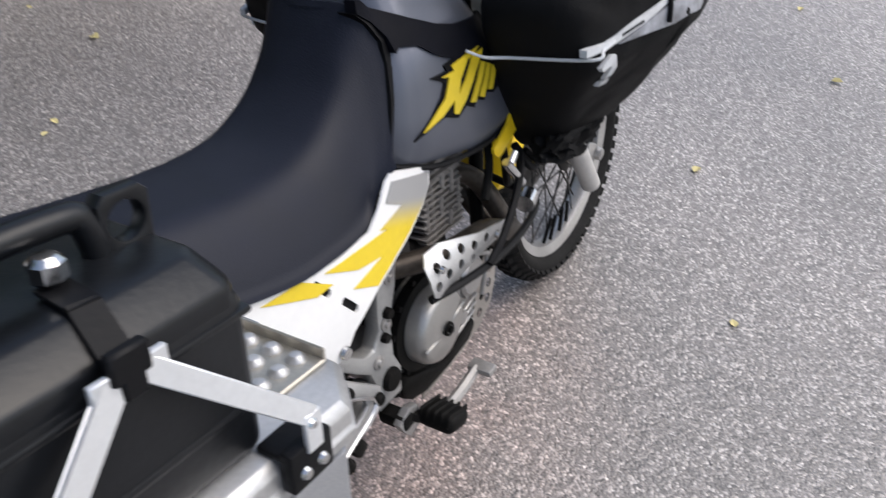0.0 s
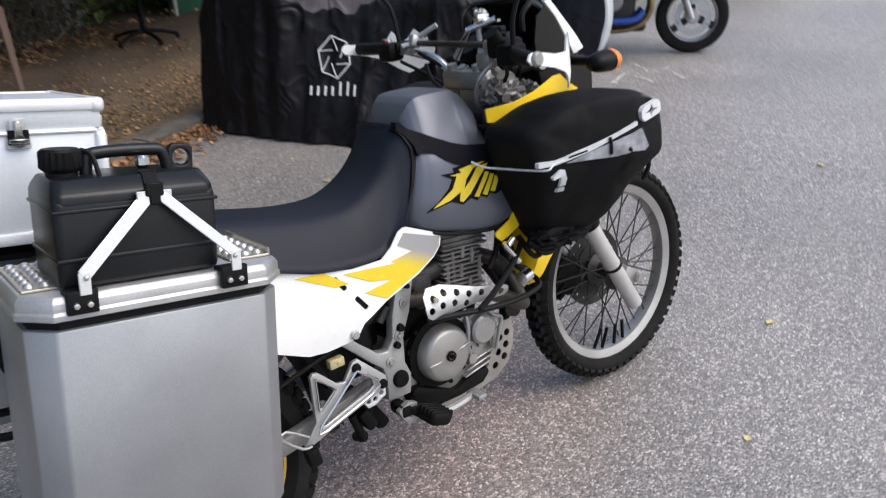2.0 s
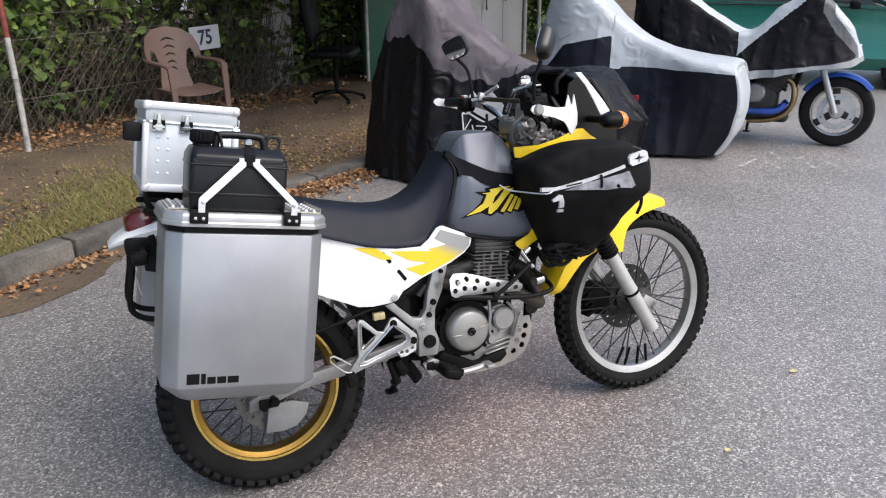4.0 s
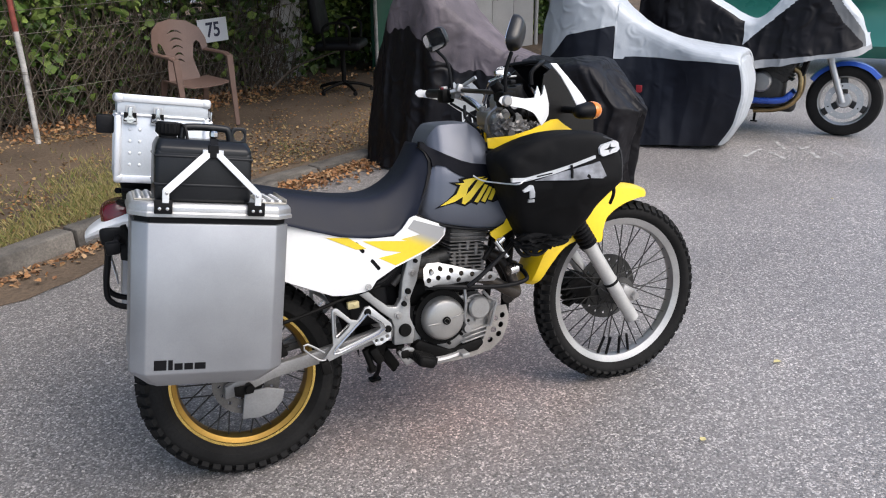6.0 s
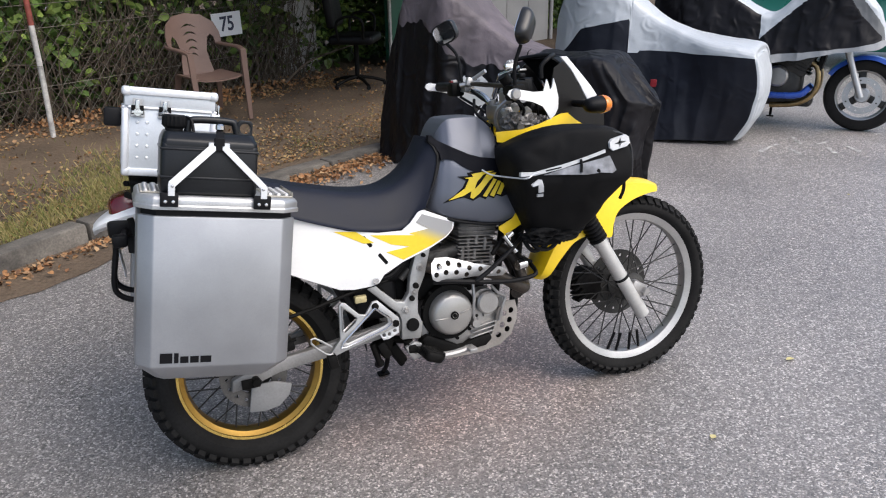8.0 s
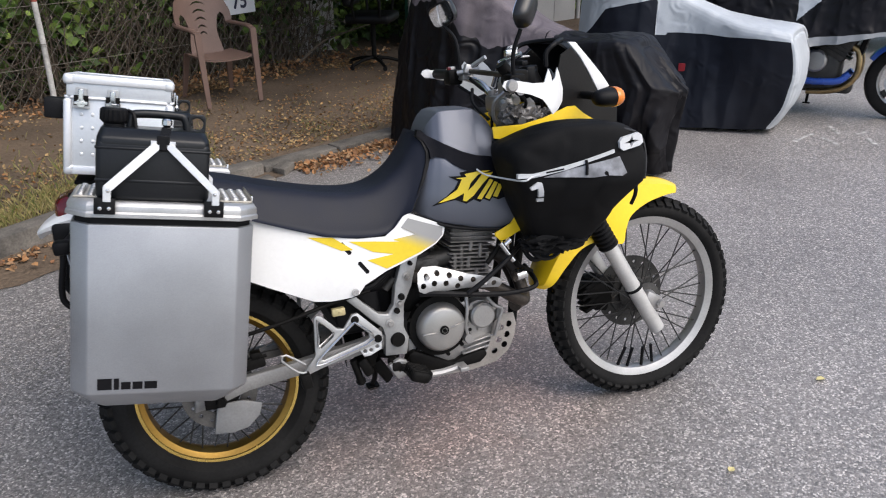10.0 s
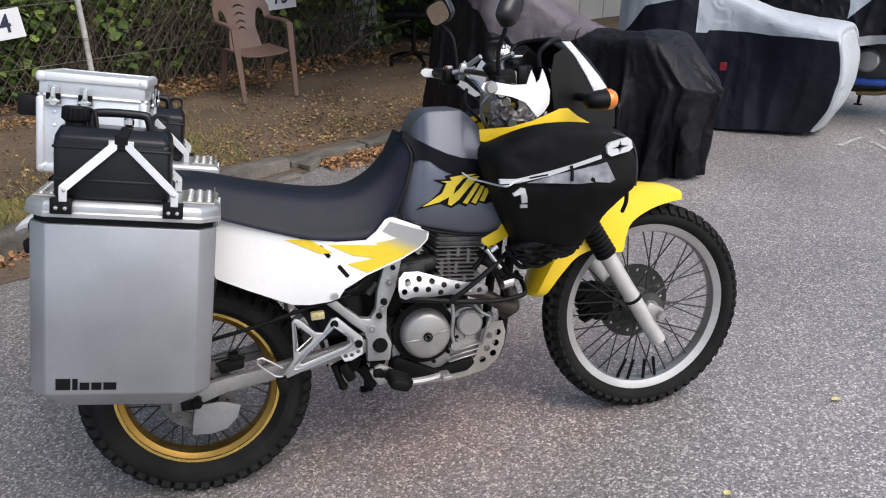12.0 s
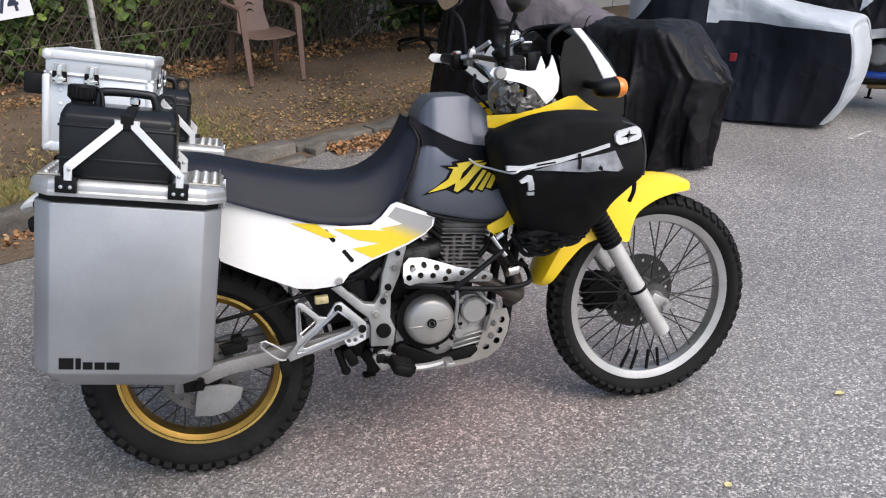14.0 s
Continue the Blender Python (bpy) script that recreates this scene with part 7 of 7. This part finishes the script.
# ---- brown garden chair ----
def garden_chair(m):
    """Moulded stacking chair: curved back with slots, arms that run down into the front legs."""
    ch = thing("garden_chair", m, "brown moulded plastic garden armchair on the verge", "chair")
    seat_ = loft([[(x, y + dy, z) for x, z in ((-0.24, 0.4), (-0.15, 0.382), (0, 0.375), (0.15, 0.382), (0.24, 0.4), (0.24, 0.385), (0.15, 0.367), (0, 0.36), (-0.15, 0.367), (-0.24, 0.385))] for dy, y in ((0, -0.24), (0, -0.22), (0.0, 0.0), (0, 0.2))], 3, 1)
    part("seat", seat_, CHAIRPLASTIC, ch)
    out = [(-0.17, 0.37), (-0.15, 0.48), (-0.135, 0.56), (-0.15, 0.63), (-0.17, 0.69), (-0.2, 0.715), (-0.225, 0.69), (-0.235, 0.62), (-0.265, 0.615), (-0.288, 0.66), (-0.285, 0.73), (-0.25, 0.82), (-0.15, 0.885), (0, 0.905), (0.15, 0.885), (0.25, 0.82), (0.285, 0.73), (0.288, 0.66), (0.265, 0.615), (0.235, 0.62), (0.225, 0.69), (0.2, 0.715), (0.17, 0.69), (0.15, 0.63), (0.135, 0.56), (0.15, 0.48), (0.17, 0.37)]
    slots = []
    for k, z in enumerate((0.8, 0.735, 0.67, 0.605, 0.55)):
        w = 0.08 - 0.009 * k
        slots.append([(-w, z - 0.022), (-w * 0.55, z + 0.004), (0, z + 0.014), (w * 0.55, z + 0.004), (w, z - 0.022), (w * 0.5, z - 0.01), (0, z - 0.002), (-w * 0.5, z - 0.01)])
    back = plate(out, lambda x, z: 0.2 + 0.28 * (z - 0.4) - 0.9 * x * x * (1 if z > 0.5 else 0.4), 0.012, 0.06, slots)
    part("backrest", back, CHAIRPLASTIC, ch, "slotted curved backrest")
    for s in (-1, 1):
        arm = loft([[(x * s + a * s, y, z + b) for a, b in ((-0.028, 0.006), (0.0, 0.012), (0.028, 0.006), (0.03, -0.012), (0, -0.006), (-0.03, -0.012))] for x, y, z in ((0.262, 0.26, 0.645), (0.272, 0.2, 0.632), (0.285, 0.05, 0.63), (0.285, -0.12, 0.63), (0.275, -0.22, 0.615))], 4, 2)
        part("armrest", arm, CHAIRPLASTIC, ch)
        for fy, top, foot in ((-1, (0.275, -0.225, 0.615), (0.265, -0.27, 0.0)), (1, (0.215, 0.2, 0.39), (0.25, 0.3, 0.0))):
            a, b = Vector(top), Vector(foot)
            leg = loft([[(q.x * s + u * w * s, q.y + v * w, q.z) for u, v in ((-1, -0.5), (1, -0.5), (1, 0.3), (0.6, 0.5), (-0.6, 0.5), (-1, 0.3))] for q, w in ((a, 0.03), ((a + b) / 2, 0.026), (b, 0.02))], 3, 1)
            part("leg", leg, CHAIRPLASTIC, ch)
    return ch


garden_chair(pose(0.49, 5.03, 0.105, 0, 0, 18) @ Matrix.Diagonal((0.87, 1, 0.97, 1)))


# ---- old office chair in the shade ----
oc = thing("office_chair", pose(2.12, 6.0, 0.1, 0, 0, 60), "old black office chair in the shade by the green gate", "chair")
part("seat", box((0.48, 0.46, 0.09), (0, 0, 0.5), 0.035, 3), BLACK, oc)
part("backrest", box((0.44, 0.08, 0.5), (0, 0.24, 0.86), 0.035, 3, (-8, 0, 0)), BLACK, oc)
part("column", rod((0, 0, 0.08), (0, 0, 0.47), 0.025, 12), GRIME, oc)
for s in (-1, 1):
    part("armrest", tube([(0.25 * s, 0.12, 0.5), (0.29 * s, 0.12, 0.68), (0.29 * s, 0.0, 0.74), (0.29 * s, -0.14, 0.7), (0.26 * s, -0.14, 0.52)], 0.014, 8), GRIME, oc)
for k in range(5):
    a = 2 * math.pi * k / 5
    part("base_arm", tube([(0, 0, 0.1), (0.15 * math.cos(a), 0.15 * math.sin(a), 0.085), (0.29 * math.cos(a), 0.29 * math.sin(a), 0.045)], 0.017, 8, 3), GRIME, oc)
    part("castor", moved(lathe([(0.0, -0.012), (0.02, -0.012), (0.025, 0.0), (0.02, 0.012), (0.0, 0.012)], 12, closed=False), pose(0.29 * math.cos(a), 0.29 * math.sin(a), 0.025, 0, 0, 40 * k)), BLACK, oc)


# ---- growth ----
def leaf_cloud(n, place, size, seed, flat=0.0, lobed=True):
    """Many small folded leaves; place gives a spot for each."""
    rnd = random.Random(seed)
    verts, faces = [], []
    for _ in range(n):
        c, s = place(rnd), size * rnd.uniform(0.6, 1.35)
        m = Euler((rnd.gauss(0, flat) if flat else rnd.uniform(-1.3, 1.3), rnd.gauss(0, flat) if flat else rnd.uniform(-1.3, 1.3), rnd.uniform(0, 6.3))).to_matrix()
        k = len(verts)
        curl = rnd.uniform(0.05, 0.3) * s
        shape = ((0, -0.6, 0), (0.42, -0.35, curl), (0.5, 0.15, curl), (0, 0.75, curl * 0.3), (-0.5, 0.15, curl), (-0.42, -0.35, curl), (0, 0.0, 0))
        for x, y, z in shape:
            verts.append(c + m @ Vector((x * s, y * s, z)))
        for a in range(6):
            faces.append((k + a, k + (a + 1) % 6, k + 6))
    me = bpy.data.meshes.new("leaves")
    me.from_pydata(verts, [], faces)
    return me


def stuff(name, me, mat, label, category):
    me.materials.append(mat)
    return tagged(new(name, me), label, category, kind="stuff")


def hedge_spot(r):
    s, off = r.uniform(-3.2, 9.5), abs(r.gauss(0.0, 0.4)) + 0.05
    if 0.7 < s < 3.0 and r.random() < 0.55:
        s, off = r.uniform(-3.2, 0.7), off * 0.7
    z = 0.62 + abs(r.gauss(0.25, 0.6)) if r.random() < 0.76 else r.uniform(0.12, 0.75)
    if s > 2.9:
        off += 0.3 if s < 4.4 else 0.4
    lump = 0.35 * noise.noise(Vector((s * 1.3, z * 1.3, 3)))
    return along_fence(s, max(0.03, off + lump), z)


def canopy_spot(r):
    """Unseen overhanging canopy above the fence, higher than the road's edge of the verge."""
    s, off = r.uniform(-9.0, 10.5) if r.random() < 0.7 else r.uniform(1.9, 4.6), r.uniform(-0.75, 2.2)
    if s > 1.7:
        off = r.uniform(-2.1, 1.0)
    low = 1.45 if 1.7 < s < 4.6 else 2.35
    z = low + 0.5 * noise.noise(Vector((s * 0.7, off * 0.7, 9))) + abs(r.gauss(0, 0.45 if s > 1.7 else 2.0))
    return along_fence(s, off, max(z, 1.36))


stuff("hedge_leaves", leaf_cloud(17000, hedge_spot, 0.068, 5), IVY, "green ivy and shrub leaves behind the fence", "hedge")
stuff("hedge_depth", leaf_cloud(7000, lambda r: along_fence(r.uniform(-5, 11), r.uniform(0.95, 1.8), r.uniform(0.0, 2.6)), 0.15, 6), IVY, "dense dark growth deep in the hedge", "hedge")
# these leaves stay out of view, added to shade hedge, verge and road
stuff("shade_canopy", leaf_cloud(26000, canopy_spot, 0.16, 7), IVY, "unseen leafy canopy added above the hedge for shade", "hedge")


def twigs():
    rnd = random.Random(11)
    blocks = []
    for k in range(1150):
        s, off = rnd.uniform(-3.0, 3.1) if k < 850 else rnd.uniform(0.4, 3.2), rnd.uniform(0.03, 0.7)
        h = rnd.uniform(0.5, 1.5)
        lean_s, lean_o = rnd.gauss(0, 0.25), rnd.gauss(0, 0.12)
        pts = [along_fence(s + lean_s * f + 0.05 * rnd.gauss(0, 1) * f, off + lean_o * f, 0.08 + h * f) for f in (0, 0.3, 0.6, 1.0)]
        blocks.append(tube(pts, 0.005, 4, 2, radii=(rnd.uniform(0.004, 0.009), 0.002)))
    for k in range(240):
        s = rnd.uniform(-3.0, 3.0)
        ang = rnd.uniform(-0.6, 0.6)
        ln = rnd.uniform(0.3, 0.9)
        z = rnd.uniform(0.1, 0.8)
        pts = [along_fence(s + ln * f, rnd.uniform(0.0, 0.3), z + ang * ln * f + 0.05 * math.sin(f * 5 + k)) for f in (0, 0.35, 0.7, 1.0)]
        blocks.append(tube(pts, 0.004, 4, 2, radii=(0.0055, 0.002)))
    return merge(*blocks)


tw = solid("hedge_twigs", twigs(), BARK, "tangle of bare brown stems behind the fence", "twigs", "stuff")
branch = solid("fallen_branch", tube([along_fence(2.55, -0.35, 0.2), along_fence(2.9, -0.3, 0.36), along_fence(3.3, -0.25, 0.42), along_fence(3.75, -0.2, 0.47)], 0.012, 7, 5, radii=(0.014, 0.005)), BARK, "bare branch leaning on the fence", "branch")


def verge_height(x, y):
    hit = verge_tree.ray_cast(Vector((x, y, 2)), Vector((0, 0, -1)))[0]
    return hit.z if hit else 0.0


verge_tree = BVHTree.FromPolygons([v.co for v in verge.data.vertices], [p.vertices for p in verge.data.polygons])
KL = kerb_line(10)


def beside_kerb(t, off):
    """A spot t metres along x of the kerb line, off metres behind its face."""
    for a, b in zip(KL, KL[1:]):
        if a.x <= t <= b.x:
            f = (t - a.x) / (b.x - a.x)
            d = (b - a).normalized()
            return a.lerp(b, f) + Vector((-d.y, d.x, 0)) * off
    return KL[0]


def litter_spot(r):
    p = beside_kerb(r.uniform(-2.6, 3.2), r.uniform(0.2, 2.9) if r.random() < 0.55 else abs(r.gauss(0, 0.25)) + 2.2)
    dens = noise.noise(Vector((p.x * 1.7, p.y * 1.7, 7)))
    if dens < 0.0 and r.random() < 0.8:
        p = beside_kerb(r.uniform(-2.6, 3.2), 0.2 + abs(r.gauss(0, 0.45)))
    return Vector((p.x, p.y, verge_height(p.x, p.y) + 0.008))


stuff("leaf_litter", leaf_cloud(12000, litter_spot, 0.016, 21, 0.45), LEAFPALE, "pale dry leaf litter on the verge", "leaves")
stuff("hedge_foot_leaves", leaf_cloud(1500, lambda r: along_fence(r.gauss(1.6, 1.3) if r.random() < 0.6 else r.uniform(-2.5, 3.4), -abs(r.gauss(0, 0.28)) + 0.2, 0.112 + abs(r.gauss(0, 0.025))), 0.028, 22, 0.6), LEAFBROWN, "brown fallen leaves drifted against the fence", "leaves")


def gutter_spot(r):
    if r.random() < 0.62:
        t, o = r.uniform(0.72, 1.5), -0.02 - abs(r.gauss(0, 0.12))
    else:
        t, o = r.uniform(-1.9, -0.35), -0.02 - abs(r.gauss(0, 0.07))
    p = beside_kerb(t, o)
    return Vector((p.x, p.y, 0.01 + abs(r.gauss(0, 0.012))))


stuff("gutter_leaves", leaf_cloud(1100, gutter_spot, 0.024, 23, 0.5), LEAFBROWN, "russet fallen leaves drifted in the gutter", "leaves")


def grass(n, seed):
    rnd = random.Random(seed)
    verts, faces = [], []
    for _ in range(n):
        p = beside_kerb(rnd.uniform(-2.6, 2.9), 0.16 + abs(rnd.gauss(0.15, 0.55)))
        if (p.x > 0.3 and rnd.random() < 0.72) or noise.noise(Vector((p.x * 1.4, p.y * 1.4, 1))) < (-0.05 if p.x < 0 else 0.45) and rnd.random() < 0.85:
            continue
        z, h, a, b = verge_height(p.x, p.y) - 0.005, rnd.uniform(0.02, 0.075) * (0.45 if p.x > 0.3 else 1.0), rnd.uniform(0, 6.3), rnd.uniform(0.01, 0.05)
        c, s, k = math.cos(a), math.sin(a), len(verts)
        w = 0.0025
        verts += [(p.x - s * w, p.y + c * w, z), (p.x + s * w, p.y - c * w, z), (p.x + c * b * 0.5, p.y + s * b * 0.5, z + h * 0.7), (p.x + c * b, p.y + s * b, z + h)]
        faces += [(k, k + 1, k + 2), (k, k + 2, k + 3)]
    me = bpy.data.meshes.new("grass")
    me.from_pydata(verts, [], faces)
    return me


stuff("verge_grass", grass(30000, 31), GRASSMAT, "sparse dry yellow-green grass on the verge", "grass")

# broken kerb pieces by the gutter
for k, (t, o, sz) in enumerate(((0.42, -0.12, (0.22, 0.11, 0.03)), (0.66, -0.04, (0.13, 0.1, 0.06)), (0.2, -0.1, (0.2, 0.1, 0.03)))):
    p = beside_kerb(t, o)
    bm = box(sz, (0, 0, 0), 0.012, 2)
    for v in bm.verts:
        v.co += noise.noise_vector(v.co * 14 + Vector((k * 3, 0, 0))) * 0.018
    ob = solid("kerb_fragment", bm, CONCRETE, "broken lump of kerb concrete in the gutter", "rubble", group="kerb fragments")
    ob.matrix_world = pose(p.x, p.y, (sz[2] / 2 - 0.004) + (0.11 if o > 0 else 0), 4, -3, 25 + 20 * k)


def dirt_strip():
    """Damp earth washed along the gutter, with a ragged edge."""
    bm = bmesh.new()
    rows = []
    for i in range(90):
        t = -2.6 + i * 0.05
        w = 0.16 + 0.16 * noise.noise(Vector((t * 1.7, 0, 0))) + 0.05 * noise.noise(Vector((t * 9, 0, 0))) + 0.26 * between(t, (-0.6, -0.1), (1, 0))
        w = max(0.03, w * 0.75)
        rows.append([bm.verts.new((*beside_kerb(t, 0.02 - w * f).to_2d(), 0.004 + 0.012 * (1 - f) ** 2)) for f in (0, 0.33, 0.66, 1)])
    for a, b in zip(rows, rows[1:]):
        for j in range(3):
            bm.faces.new((a[j], a[j + 1], b[j + 1], b[j]))
    return bm


solid("gutter_dirt", dirt_strip(), SOIL, "brown earth washed into the gutter", "dirt", "stuff")

# single leaves on the asphalt
for k, (x, y, sz) in enumerate(((2.06, -0.2, 0.03), (1.43, -0.5, 0.028), (2.94, -0.47, 0.026), (3.56, -0.2, 0.025), (1.62, 2.11, 0.03), (1.05, 1.68, 0.03), (3.7, 0.48, 0.025), (3.98, 1.28, 0.025), (1.66, 2.56, 0.02), (1.12, 1.72, 0.028))):
    me = leaf_cloud(1, lambda r: Vector((0, 0, 0.005)), sz, 50 + k, 0.12)
    me.materials.append(YELLOWLEAF)
    ob = tagged(new("fallen_leaf", me), "small pale yellow leaf lying on the asphalt", "leaf", "leaves on the asphalt")
    ob.location = (x, y, 0.0)

# chalk strokes by the blue motorcycle
for k, line in enumerate(([(4.25, 2.36), (4.42, 2.44), (4.54, 2.48)], [(4.51, 2.37), (4.5, 2.26), (4.46, 2.16)], [(4.83, 2.63), (4.75, 2.5), (4.7, 2.4)], [(4.79, 2.34), (4.94, 2.37)], [(4.8, 2.23), (4.72, 2.08)], [(4.97, 2.2), (4.92, 2.02)])):
    pts = curve_points([(x, y, 0) for x, y in line], 6)
    bm = bmesh.new()
    rows = []
    for i, p in enumerate(pts):
        d = (pts[min(i + 1, len(pts) - 1)] - pts[max(i - 1, 0)]).normalized()
        w = 0.016 + 0.01 * noise.noise(p * 20)
        rows.append([bm.verts.new((p.x - d.y * w * e, p.y + d.x * w * e, 0.0045)) for e in (-1, 1)])
    for a, b in zip(rows, rows[1:]):
        bm.faces.new((a[0], a[1], b[1], b[0]))
    solid("chalk_mark", bm, CHALK, "faint white chalk stroke on the asphalt", "chalk mark", group="chalk marks")
